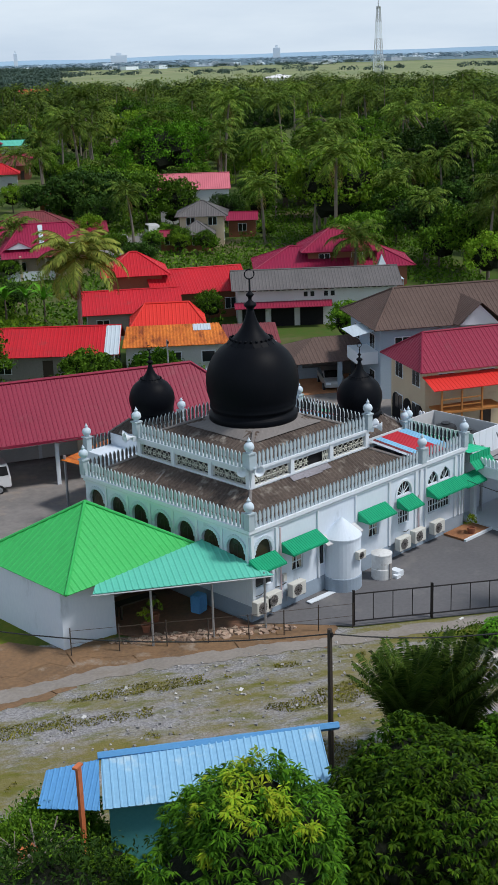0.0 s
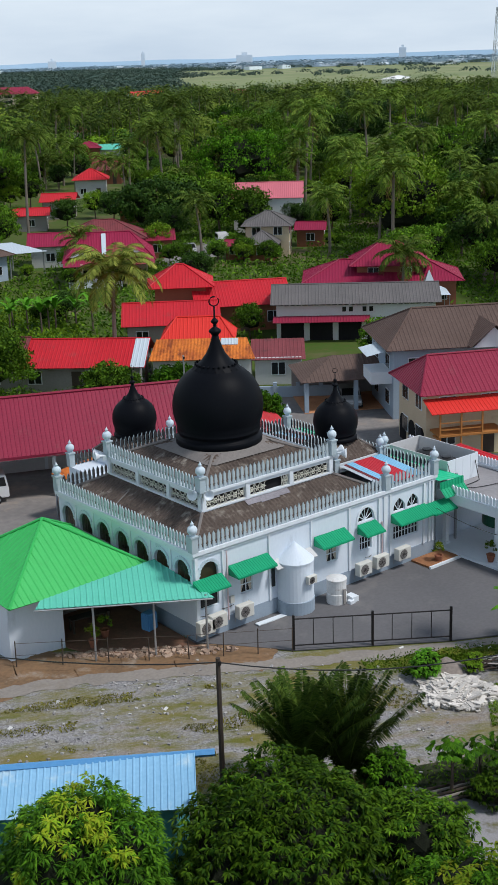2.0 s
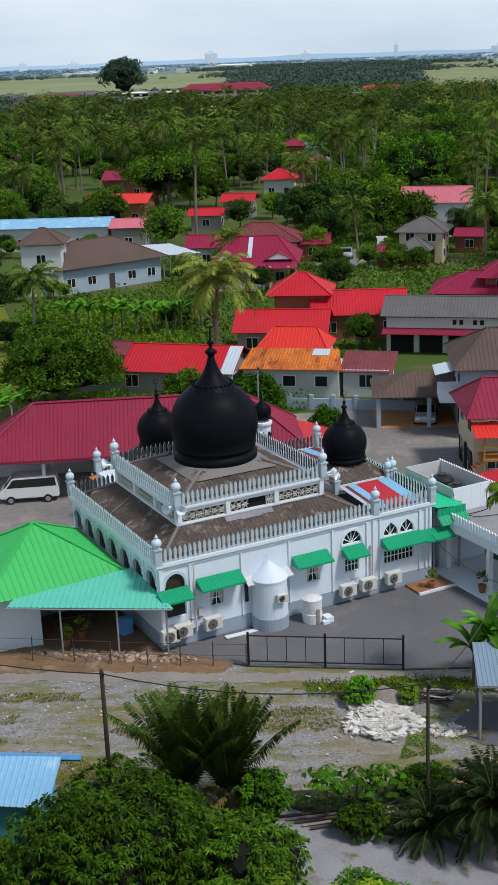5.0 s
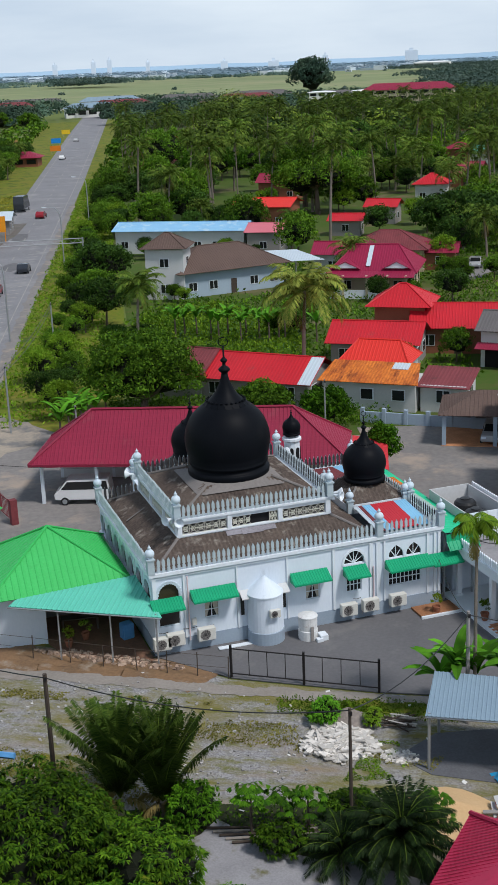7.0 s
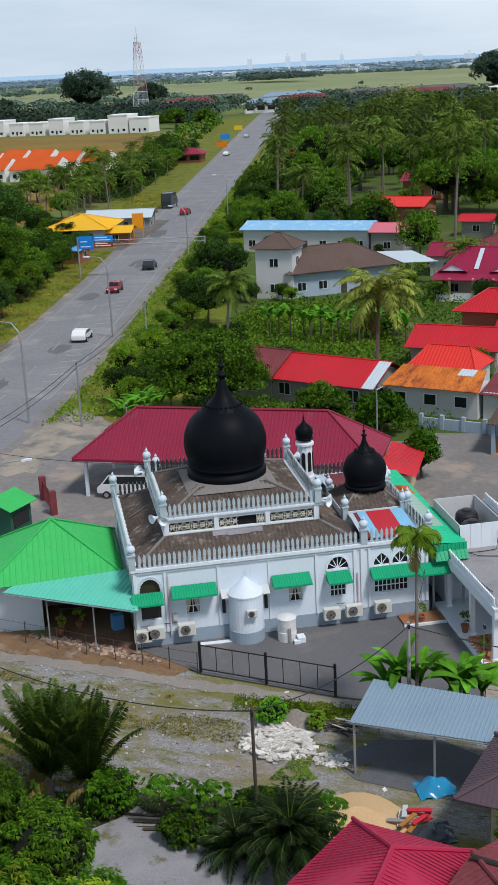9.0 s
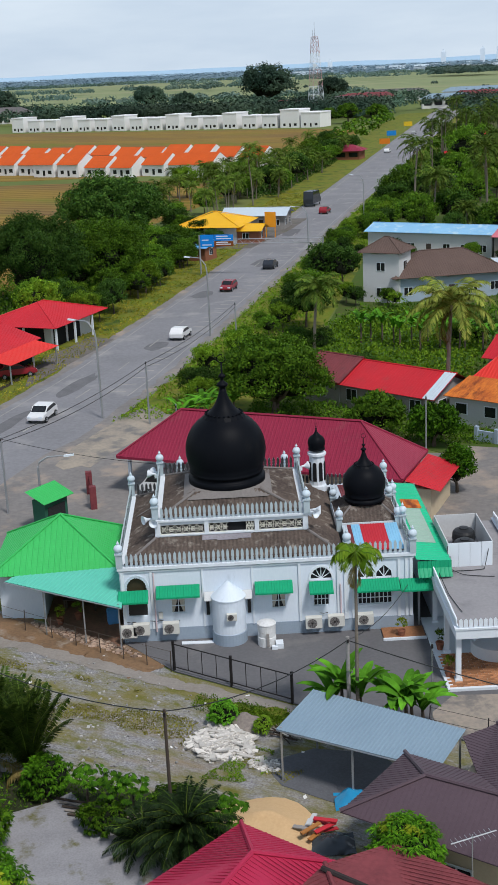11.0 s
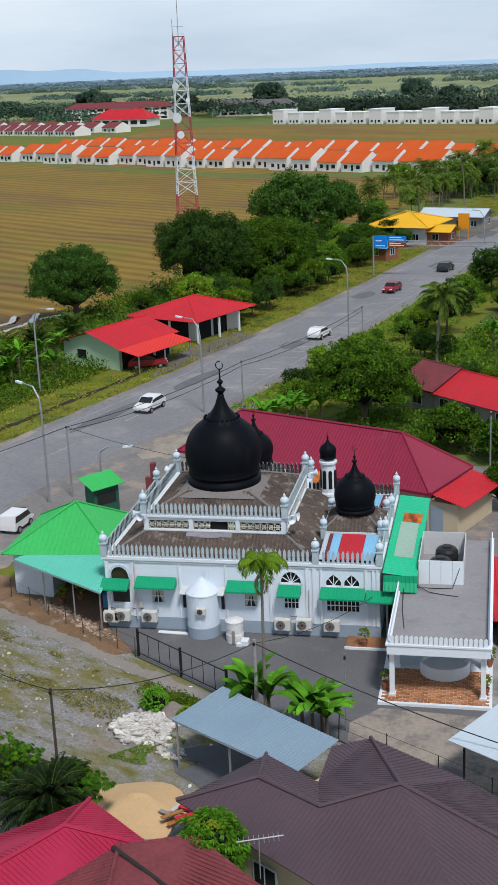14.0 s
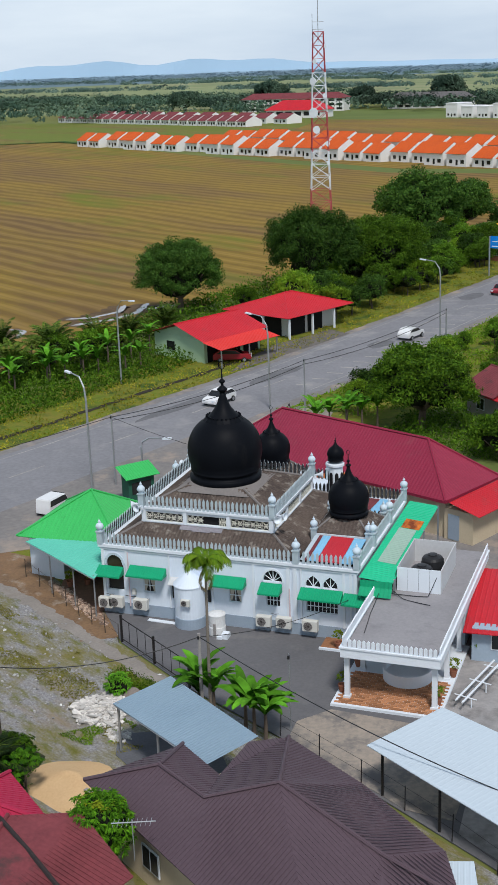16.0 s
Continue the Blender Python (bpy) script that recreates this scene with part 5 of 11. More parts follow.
pale_blue = mat("light_blue_strip", (0.27, 0.56, 0.78), (0.2, 0.46, 0.68), 0.5, big=0.8, fine=8, bump=0.05)
strip_red = mat("signal_red_strip", (0.55, 0.035, 0.05), (0.46, 0.03, 0.045), 0.5, big=0.8, fine=8, bump=0.05, stain=(0.62, 0.3, 0.3), stain_at=0.72, stain_scale=2)
strip_roof(0.4, 3.95, 4.85, 5.2, ((13.75, 14.05, M["roof_white"]), (14.05, 14.3, M["roof_maroon_worn"]), (14.3, 14.85, pale_blue), (14.85, 16.4, strip_red), (16.4, 17.2, pale_blue)))
strip_roof(8.5, 12.7, 5.2, 4.85, ((13.75, 14.3, M["roof_white"]), (14.3, 16.0, M["roof_maroon_worn"]), (16.0, 16.7, pale_blue), (16.7, 17.2, M["roof_maroon_worn"])))
far_me = bpy.data.meshes.new("far_pickets")
far_pickets.to_mesh(far_me)
far_pickets.free()
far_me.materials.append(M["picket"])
far_me.materials.append(dark_back)
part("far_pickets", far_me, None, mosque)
mosque.children[-1]["kind"] = "stuff"

# minaret
MXm, MYm = 12.9, 12.0
bm = B()
lathe(bm, [(0.62, 4.7), (0.62, 5.2), (0.55, 5.3), (0.52, 7.3), (0.64, 7.4), (0.64, 7.55), (0.4, 7.62)], 12, MXm, MYm, 0)
mn = part("minaret", bm, M["white_trim"], mosque, "short white minaret with arched slots")
# slots are near-black plates, their inner shade given as colour
for k in range(8):
    a = 45 * k + 22
    m = pose(MXm, MYm, 0, 0, 0, a) @ pose(0, -0.56, 0)
    bm = B()
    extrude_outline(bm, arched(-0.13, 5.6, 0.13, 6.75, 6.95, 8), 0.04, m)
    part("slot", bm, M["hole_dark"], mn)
onion(MXm, MYm, 8.25, 0.235, "minaret", "tiny black onion dome on the minaret", petals=False, seg=20)

# stair turret on the south wall
TX, TY, TR = 6.4, -0.35, 1.02
bm = B()
lathe(bm, [(TR, 0.55), (TR, 2.72)], 32, TX, TY, 0)
tur = part("stair_turret", bm, M["white_wall"], mosque, "round white stair turret", smooth=False)
bm = B()
lathe(bm, [(TR + 0.04, -0.2), (TR + 0.04, 0.55), (TR, 0.58)], 32, TX, TY, 0)
part("turret_plinth", bm, M["blue_grey"], tur)
bm = B()
lathe(bm, [(TR + 0.04, 2.68), (TR + 0.04, 2.75), (0.0, 3.72)], 32, TX, TY, 0)
part("turret_cap", bm, M["white_wall"], tur)
for sx in (-1, 1):
    bm = B()
    extrude_outline(bm, [(0, 0.0), (0.0, 0.05), (0.62, -0.26), (0.62, -0.31)], 0.62, pose(0, 0, 0))
    bm.transform(pose(TX + sx * 1.0, -0.02, 2.85, 0, 0, 0) @ Matrix.Rotation(radians(-90), 4, "Z") @ pose(0, -0.31 + (0.12 if sx > 0 else -0.12), 0))
    part("white_hood", bm, M["wall_plain"], mosque, "dirty white sheet hood over a slit window")
    bm = B()
    box(bm, TX + sx * 1.0 - 0.1 + sx * 0.25, -0.075, 1.4, TX + sx * 1.0 + 0.1 + sx * 0.25, -0.005, 2.5)
    part("slit_window", bm, M["glass_dark"], mosque)


# green sheet awnings
def awning(x0, x1, ztop, drop=0.42, out=0.92, m=south):
    bm = B()
    rib_slope(bm, m @ Vector((x0, -out, ztop - drop)), m @ Vector((x1, -out, ztop - drop)), m @ Vector((x1, -0.1, ztop)), m @ Vector((x0, -0.1, ztop)), 0.16, 0.022, 0.02)
    a = part("awning", bm, M["awning_green"], mosque, "green corrugated metal awning")
    bm = B()
    for x in (x0, x1):
        s = 0.012 if x == x0 else -0.012
        pts = [(0.1, ztop - 0.005), (out, ztop - drop - 0.005), (out, ztop - drop - 0.1), (0.1, ztop - drop - 0.1)]
        vs = [bm.verts.new(m @ Vector((x + s, -yy, zz))) for yy, zz in pts]
        ve = [bm.verts.new(m @ Vector((x + 3 * s, -yy, zz))) for yy, zz in pts]
        bm.faces.new(vs)
        bm.faces.new(ve[::-1])
        for i in range(4):
            bm.faces.new((vs[i], vs[(i + 1) % 4], ve[(i + 1) % 4], ve[i]))
    box(bm, x0, -out - 0.03, ztop - drop - 0.1, x1, -out - 0.005, ztop - drop + 0.0, m)
    part("awning_valance", bm, M["awning_green"], a)


for x0, x1, zt in ((-0.2, 1.62, 3.25), (2.1, 4.72, 3.47), (8.02, 10.3, 3.42), (11.28, 12.72, 3.24), (13.95, 16.72, 3.2)):
    awning(x0, x1, zt)
awning(16.78, 18.7, 3.1)


# outdoor units of the air conditioners
def ac_unit(x, z, y=-0.32, m=south, small=1.0):
    m = m @ pose(x, y, z) @ Matrix.Scale(small, 4) @ pose(-x, -y, -z)
    bm = B()
    box(bm, x, y - 0.2, z, x + 0.86, y + 0.14, z + 0.62, m)
    bmesh.ops.bevel(bm, geom=bm.edges[:], offset=0.02, segments=1, affect="EDGES")
    u = part("casing", bm, M["ac_white"])
    u.name = "air_conditioner_unit"
    tagged(u, "off-white outdoor air conditioner unit on wall brackets", "air conditioner", "outdoor units on the south wall")
    bm = B()
    cx, cz = x + 0.34, z + 0.31
    for r in (0.25, 0.2, 0.15, 0.1, 0.05):
        tube(bm, [m @ Vector((cx + r * math.cos(radians(a)), y - 0.215, cz + r * math.sin(radians(a)))) for a in range(0, 361, 24)], 0.008, 4)
    for a in range(0, 180, 30):
        c, s = math.cos(radians(a)) * 0.26, math.sin(radians(a)) * 0.26
        tube(bm, [m @ Vector((cx - c, y - 0.215, cz - s)), m @ Vector((cx + c, y - 0.215, cz + s))], 0.007, 4)
    part("fan_guard", bm, M["dark_metal"], u)
    bm = B()
    pts = arc(cx, cz, 0.24, 0, 360, 20)[:-1]
    extrude_outline(bm, pts, 0.01, m @ pose(0, y - 0.208, 0))
    part("fan_recess", bm, M["wall_grey"], u)
    for bx in (x + 0.1, x + 0.74):
        bm = B()
        box(bm, bx, y - 0.2, z - 0.05, bx + 0.04, -0.04, z - 0.003, m)
        box(bm, bx, -0.09, z - 0.3, bx + 0.04, -0.04, z - 0.053, m)
        part("bracket", bm, M["steel"], u)
    return u


for x, z in ((-0.2, 0.42), (0.58, 0.55), (2.36, 0.55), (11.0, 0.4), (12.36, 0.45), (14.12, 0.45)):
    ac_unit(x, z - 0.06, -0.36, south, 1.16)
ac_unit(6.25, 1.62, -1.5, south, 0.72)

# loudspeaker horns on the tier corners
def horn(x, y, z, rz, tilt=0):
    bm = B()
    lathe(bm, [(0.05, 0.0), (0.07, 0.12), (0.1, 0.3), (0.17, 0.45), (0.27, 0.55), (0.29, 0.56), (0.24, 0.5), (0.12, 0.3), (0.0, 0.25)], 16)
    bm.transform(pose(x, y, z, 90 + tilt, 0, rz))
    h = part("loudspeaker_horn", bm, M["white_trim"], smooth=True)
    tagged(h, "white horn loudspeaker on the upper parapet", "loudspeaker", "loudspeaker horns")
    bm = B()
    box(bm, -0.05, -0.1, -0.28, 0.05, 0.1, 0.0, pose(x, y, z, 0, 0, rz))
    part("bracket", bm, M["white_trim"], h)


for x, y, rz in ((U0 - 0.25, V0 + 0.1, -60), (U0 + 0.1, V0 - 0.28, -20), (U1 + 0.2, V0 - 0.15, 40), (U1 + 0.3, V0 + 0.2, 80), (U0 - 0.3, V1 - 0.1, -110), (U0 - 0.2, V1 + 0.15, -140), (U1 + 0.25, V1 - 0.1, 110)):
    horn(x, y, 6.95, rz)

# pipes, meter box
bm = B()
tube(bm, [(1.98, -0.16, 0.5), (1.98, -0.16, 4.35)], 0.045, 8)
pipe_pink = mat("pink_white_pipe", (0.62, 0.42, 0.46), (0.66, 0.6, 0.62), 0.5, big=1.2, fine=6)
part("downpipe", bm, pipe_pink, mosque)
bm = B()
tube(bm, [(13.2, -0.16, 0.5), (13.2, -0.16, 3.0)], 0.045, 8)
part("downpipe", bm, pipe_pink, mosque)
bm = B()
box(bm, 2.15, -0.16, 1.35, 2.4, -0.01, 1.75)
part("meter_box", bm, M["ac_white"], mosque)
bm = B()
for x0, x1, z in ((1.6, 2.4, 1.22), (0.2, 0.75, 1.2), (3.2, 3.4, 1.15), (11.9, 12.4, 1.15)):
    tube(bm, [(x0, -0.1, z), ((x0 + x1) / 2, -0.12, z - 0.04), (x1, -0.1, z)], 0.02, 5)
part("pipe_run", bm, M["dark_metal"], mosque)


# ---- neighbouring buildings ----
def house(name, label, x, y, w, d, rz, wall_h, roof_h, roof, wall, kind="hip", axis="x", over=0.7, base=GZ, openings=True, pitch=0.35, amp=0.03, category="house", group="", inset=None, storeys=1):
    """A house on a w by d plan centred at x, y: walls, roof, windows with frames, a door."""
    h = thing(name, label, category, x, y, base, rz, group)
    bm = B()
    pts = [(-w / 2, -d / 2), (w / 2, -d / 2), (w / 2, d / 2), (-w / 2, d / 2)]
    prism(bm, pts, -0.1, wall_h)
    if kind == "gable":
        for s in (-1, 1):
            if axis == "x":
                tri3 = [(-d / 2, wall_h), (d / 2, wall_h), (0, wall_h + roof_h * (d / 2) / (d / 2 + over) - 0.05)]
                extrude_outline(bm, tri3, 0.15, pose(s * (w / 2 - 0.15) + (0.15 if s > 0 else -0.0), 0, 0.002, 0, 0, 90))
            else:
                tri3 = [(-w / 2, wall_h), (w / 2, wall_h), (0, wall_h + roof_h * (w / 2) / (w / 2 + over) - 0.05)]
                extrude_outline(bm, tri3, 0.15, pose(0, s * (d / 2 - 0.15) - (0.15 if s < 0 else -0.0) + (0.15 if s < 0 else -0.0), 0.002))
    bmesh.ops.recalc_face_normals(bm, faces=bm.faces[:])
    part("wall", bm, wall, h)
    bm = B()
    ze = wall_h - 0.1
    if kind == "hip":
        r0, r1 = hip_roof(bm, -w / 2 - over, -d / 2 - over, w / 2 + over, d / 2 + over, ze, wall_h + roof_h, inset, pitch, amp, axis)
    elif kind == "gable":
        gable_roof(bm, -w / 2 - over, -d / 2 - over, w / 2 + over, d / 2 + over, ze, wall_h + roof_h, pitch, amp, axis)
    else:
        rib_slope(bm, (-w / 2 - over, -d / 2 - over, ze), (w / 2 + over, -d / 2 - over, ze), (w / 2 + over, d / 2 + over, wall_h + roof_h), (-w / 2 - over, d / 2 + over, wall_h + roof_h), pitch, amp)
    part("roof", bm, roof, h)
    bm = B()
    if kind == "hip":
        cs = [(-w / 2 - over, -d / 2 - over), (w / 2 + over, -d / 2 - over), (w / 2 + over, d / 2 + over), (-w / 2 - over, d / 2 + over)]
        for (cx, cy) in cs:
            top = min((r0, r1), key=lambda q: (q[0] - cx) ** 2 + (q[1] - cy) ** 2)
            tube(bm, [(cx, cy, ze + 0.03), (top[0], top[1], top[2] + 0.04)], 0.08, 5)
        tube(bm, [(r0[0], r0[1], r0[2] + 0.04), (r1[0], r1[1], r1[2] + 0.04)], 0.1, 5)
        part("ridge_cap", bm, roof, h)
    elif kind == "gable":
        if axis == "x":
            tube(bm, [(-w / 2 - over, 0, wall_h + roof_h + .03), (w / 2 + over, 0, wall_h + roof_h + .03)], 0.09, 5)
        else:
            tube(bm, [(0, -d / 2 - over, wall_h + roof_h + .03), (0, d / 2 + over, wall_h + roof_h + .03)], 0.09, 5)
        part("ridge_cap", bm, roof, h)
    else:
        bm.free()
    if openings:
        sides = ((w, pose(0, -d / 2, 0)), (d, pose(-w / 2, 0, 0, 0, 0, -90)), (d, pose(w / 2, 0, 0, 0, 0, 90)))
        for st in range(storeys):
            z0 = 0.95 + st * (wall_h / storeys)
            for si, (L, m) in enumerate(sides):
                n = max(1, int(L / 3.0))
                for k in range(n):
                    cx = -L / 2 + (k + 0.5) * L / n
                    if si == 0 and st == 0 and k == n // 2 and n > 1:
                        bm = B()
                        box(bm, cx - 0.45, -0.03, 0, cx + 0.45, -0.003, 2.05, m)
                        part("door", bm, M["wood_pole"], h)
                        continue
                    bm = B()
                    box(bm, cx - 0.66, -0.05, z0 - 0.06, cx + 0.66, -0.003, z0 + 1.16, m)
                    wdw = part("window", bm, M["white_trim"], h)
                    for q in (-1, 1):
                        bm = B()
                        box(bm, cx + q * 0.32 - 0.28, -0.06, z0, cx + q * 0.32 + 0.28, -0.052, z0 + 1.1, m)
                        part("pane", bm, M["glass_dark"], wdw)
    return h


# the crimson-roofed hall behind the mosque, open on its road side
hall = thing("open_hall", "long hall with a crimson metal hip roof on white posts", "hall", 0, 0, GZ, 0)
HA = Matrix.Translation((0, 0, 0)) @ Matrix.Rotation(math.atan2(-0.407, 0.914), 4, "Z")
bm = B()
hip_roof(bm, -13.4, 24.5, 10.6, 32.0, 3.3, 6.5, 4.3, 0.3, 0.03)
bm.transform(HA)
part("roof", bm, M["roof_crimson"], hall)
bm = B()
for cx, cy, tx in ((-13.4, 24.5, -9.1), (-13.4, 32, -9.1), (10.6, 24.5, 6.3), (10.6, 32, 6.3)):
    tube(bm, [(cx, cy, 3.34), (tx, 28.25, 6.55)], 0.1, 5)
tube(bm, [(-9.1, 28.25, 6.55), (6.3, 28.25, 6.55)], 0.12, 5)
bm.transform(HA)
part("ridge_cap", bm, M["roof_crimson"], hall)
for fb in ((-13.4, 24.45, 3.12, 10.6, 24.52, 3.34), (-13.45, 24.53, 3.12, -13.38, 32, 3.34), (10.55, 24.53, 3.12, 10.62, 32, 3.34)):
    bm = B()
    box(bm, *fb)
    bm.transform(HA)
    part("fascia", bm, M["roof_crimson"], hall)
for ax in (-12.6, -8.4, -4.2):
    for ay in (25.2, 31.4):
        bm = B()
        box(bm, ax - 0.12, ay - 0.12, 0, ax + 0.12, ay + 0.12, 3.4)
        bm.transform(HA)
        part("post", bm, M["white_trim"], hall)
bm = B()
box(bm, -1.5, 25.4, 0, 10.0, 31.4, 3.35)
bm.transform(HA)
part("wall", bm, M["wall_cream"], hall)
bm = B()
box(bm, -12.6, 31.3, 0, -1.5, 31.45, 1.0)
bm.transform(HA)
part("low_wall", bm, M["wall_plain"], hall)
bm = B()
rib_slope(bm, HA @ Vector((13.4, 24.8, 2.55)), HA @ Vector((13.4, 31.7, 2.55)), HA @ Vector((10.7, 31.7, 3.15)), HA @ Vector((10.7, 24.8, 3.15)), 0.3, 0.03)
part("lean_to_roof", bm, M["roof_red"], hall)
bm = B()
box(bm, 10.02, 25.2, 0, 12.6, 31.3, 2.5)
bm.transform(HA)
part("wall", bm, M["wall_cream"], hall)
bm = B()
box(bm, 10.4, 25.14, 0.1, 11.4, 25.19, 2.1)
bm.transform(HA)
part("door", bm, M["blue_grey"], hall, "grey-blue steel door")

# rusty lean-to and small sheets north of the mosque
rl = thing("rusty_lean_to", "rusty corrugated lean-to roof on posts beside the north annex", "lean-to", 0, 0, GZ)
bm = B()
rib_slope(bm, (4.0, 21.0, 3.1), (4.0, 17.3, 3.3), (11.3, 17.3, 4.2), (11.3, 21.0, 4.0), 0.25, 0.04, 0.02, wave)
part("roof", bm, M["roof_rust"], rl)
for px, py in ((4.2, 20.8), (4.2, 17.6), (11.1, 20.8), (7.6, 20.8)):
    bm = B()
    box(bm, px - 0.06, py - 0.06, 0, px + 0.06, py + 0.06, 3.4 if px < 10 else 4.0)
    part("post", bm, M["steel"], rl)

# green-roofed kitchen west of the mosque
kit = thing("kitchen_annex", "white annex with a bright green hip roof and turquoise lean-to", "annex", 0, 0, GZ)
ge, gpk = 3.3, Vector((-4.3, 7.4, 5.85))
gc = [(-8.6, 3.55), (-0.25, 3.4), (-0.25, 11.3), (-8.6, 11.3)]
bm = B()
for k in range(4):
    j = (k + 1) % 4
    rib_slope(bm, (*gc[k], ge), (*gc[j], ge), gpk, gpk, 0.36, 0.03, 0.05)
part("roof", bm, M["roof_green"], kit)
for k in range(4):
    bm = B()
    tube(bm, [(*gc[k], ge + .04), gpk + Vector((0, 0, .06))], 0.08, 6)
    part("ridge_cap", bm, M["roof_green"], kit)
bm = B()
rib_slope(bm, (-7.5, 2.95, 3.22), (0.1, -1.5, 3.0), (-0.12, 3.4, 3.5), (-6.9, 3.5, 3.32), 0.3, 0.03, 0.03)
part("lean_to", bm, M["roof_turquoise"], kit, "turquoise corrugated lean-to roof")
bm = B()
tube(bm, [(-0.18, 2.6, 2.75), (-0.18, 12.4, 2.75)], 0.09, 6)
part("gutter", bm, M["wall_cream"], kit)
bm = B()
prism(bm, [(-8.2, 4.6), (-5.3, 4.2), (-5.3, 11.4), (-8.2, 11.4)], -0.1, 3.35)
part("wall", bm, M["white_wall"], kit)
bm = B()
prism(bm, [(-5.25, 7.5), (-0.3, 7.5), (-0.3, 11.4), (-5.25, 11.4)], -0.1, 3.4)
part("wall", bm, M["wall_grey"], kit)
for px, py in ((-5.0, 1.75), (-2.4, 0.25), (-0.15, -1.1)):
    bm = B()
    box(bm, px - 0.04, py - 0.04, 0, px + 0.04, py + 0.04, 3.1)
    part("post", bm, M["steel"], kit)
bm = B()
tube(bm, [(-7.55, 3.0, 3.12), (0.05, -1.45, 2.92)], 0.04, 5)
part("beam", bm, M["steel"], kit)
ground_patch("kitchen_floor", [(-5.3, 3.9), (-4.6, 2.2), (-0.2, -0.8), (-0.1, 7.5), (-5.2, 7.5)], GZ + 0.06, mat("reddish_dirt_floor", (0.25, 0.13, 0.085), (0.17, 0.10, 0.07), 0.9, big=0.6, fine=5, vary=1, bump=0.3), "reddish dirt floor under the lean-to", "floor")

bm = B()
box(bm, -0.35, -0.3, 0, 0.35, 0.3, 0.95)
bmesh.ops.bevel(bm, geom=bm.edges[:], offset=0.05, segments=2, affect="EDGES")
bm.transform(pose(-0.95, 2.9, GZ + 0.06, 0, 0, 12))
tagged(part("blue_bin", bm, M["roof_blue_strong"]), "blue plastic bin against the wall under the lean-to", "bin")
bench = thing("work_bench", "dark wooden bench under the turquoise lean-to", "bench", -3.2, 5.2, GZ + 0.06, -8)
bm = B()
box(bm, -1.1, -0.3, 0.72, 1.1, 0.3, 0.78)
part("bench_top", bm, M["wood_pole"], bench)
for px in (-1.0, 1.0):
    for py in (-0.24, 0.24):
        bm = B()
        box(bm, px - 0.05, py - 0.05, 0, px + 0.05, py + 0.05, 0.72)
        part("leg", bm, M["wood_pole"], bench)

# portico with flat concrete roof, east of the yard
por = thing("portico", "white portico with a flat grey concrete roof and balustrade", "portico", 0, 0, GZ)
bm = B()
box(bm, 18.85, -7.8, 3.05, 24.25, 8.6, 3.4)
part("slab", bm, M["concrete_roof"], por)
bm = B()
for x0, y0, x1, y1 in ((18.7, -7.95, 24.4, -7.803), (18.7, -7.8, 18.847, 8.6), (24.253, -7.8, 24.4, 8.6)):
    box(bm, x0, y0, 2.95, x1, y1, 3.5)
    box(bm, x0 - 0.06, y0 - 0.06 if y0 < -7.9 else y0, 3.503, x1 + 0.06, y1, 3.6)
part("fascia", bm, M["white_trim"], por)
bal_me = None
bm = B()
pts = [(-0.1, 0), (0.1, 0), (0.1, 0.42), (0.0, 0.52), (-0.1, 0.42)]
extrude_outline(bm, pts, 0.07, pose(0, -0.035, 0))
bmesh.ops.recalc_face_normals(bm, faces=bm.faces[:])
bal_me = bpy.data.meshes.new("baluster")
bm.to_mesh(bal_me)
bm.free()
bal_me.materials.append(M["white_trim"])
for x0, y0, x1, y1 in ((18.85, -7.9, 24.25, -7.9), (18.78, -7.7, 18.78, 1.0), (24.33, -7.7, 24.33, 8.5)):
    L = math.hypot(x1 - x0, y1 - y0)
    n = int(L / 0.26)
    for k in range(n):
        ob = new("baluster", bal_me)
        ob.parent = por
        ob.matrix_basis = pose(x0 + (x1 - x0) * (k + .5) / n, y0 + (y1 - y0) * (k + .5) / n, 3.603, 0, 0, 0 if abs(x1 - x0) > 1 else 90)
for px, py in ((18.95, -7.4), (24.0, -7.4), (18.95, -3.8), (24.0, -3.8), (18.95, 0.2), (24.0, 0.2)):
    bm = B()
    box(bm, px - 0.14, py - 0.14, 0.2, px + 0.14, py + 0.14, 2.95)
    box(bm, px - 0.2, py - 0.2, 0.2, px + 0.2, py + 0.2, 0.35)
    part("column", bm, M["white_trim"], por)
bm = B()
box(bm, 18.95, 1.0, 0, 24.2, 8.5, 3.04)
part("wall", bm, M["white_wall"], por)
bm = B()
box(bm, 18.2, -8.4, -0.1, 24.5, 0.9, 0.2)
part("platform", bm, M["white_trim"], por)
# terracotta pavers on the platform
pav = B()
box(pav, -0.19, -0.09, 0, 0.19, 0.09, 0.03)
pav_me = bpy.data.meshes.new("paver")
pav.to_mesh(pav_me)
pav.free()
pav_me.materials.append(M["terracotta"])
for j in range(40):
    for i in range(15):
        px, py = 18.55 + i * 0.4 + (0.2 if j % 2 else 0), -8.1 + j * 0.2
        if px < 24.3 and py < -2.4 and j < 20:
            ob = new("paver", pav_me)
            ob.parent = por
            ob.matrix_basis = pose(px, py, 0.2, 0, 0, random.uniform(-1.5, 1.5))
bm = B()
lathe(bm, [(1.45, 0.2), (1.45, 0.95), (1.3, 0.95), (1.3, 0.55)], 32, 21.75, -4.2, 0)
wl_ = part("ablution_basin", bm, M["white_trim"], por, "round white ablution basin")
bm = B()
lathe(bm, [(1.3, 1.4), (1.3, 2.9)], 32, 21.75, -1.9, 0)
part("green_tiled_drum", bm, mat("dark_green_tile", (0.02, 0.10, 0.06), (0.015, 0.07, 0.045), 0.3, fine=10), por)

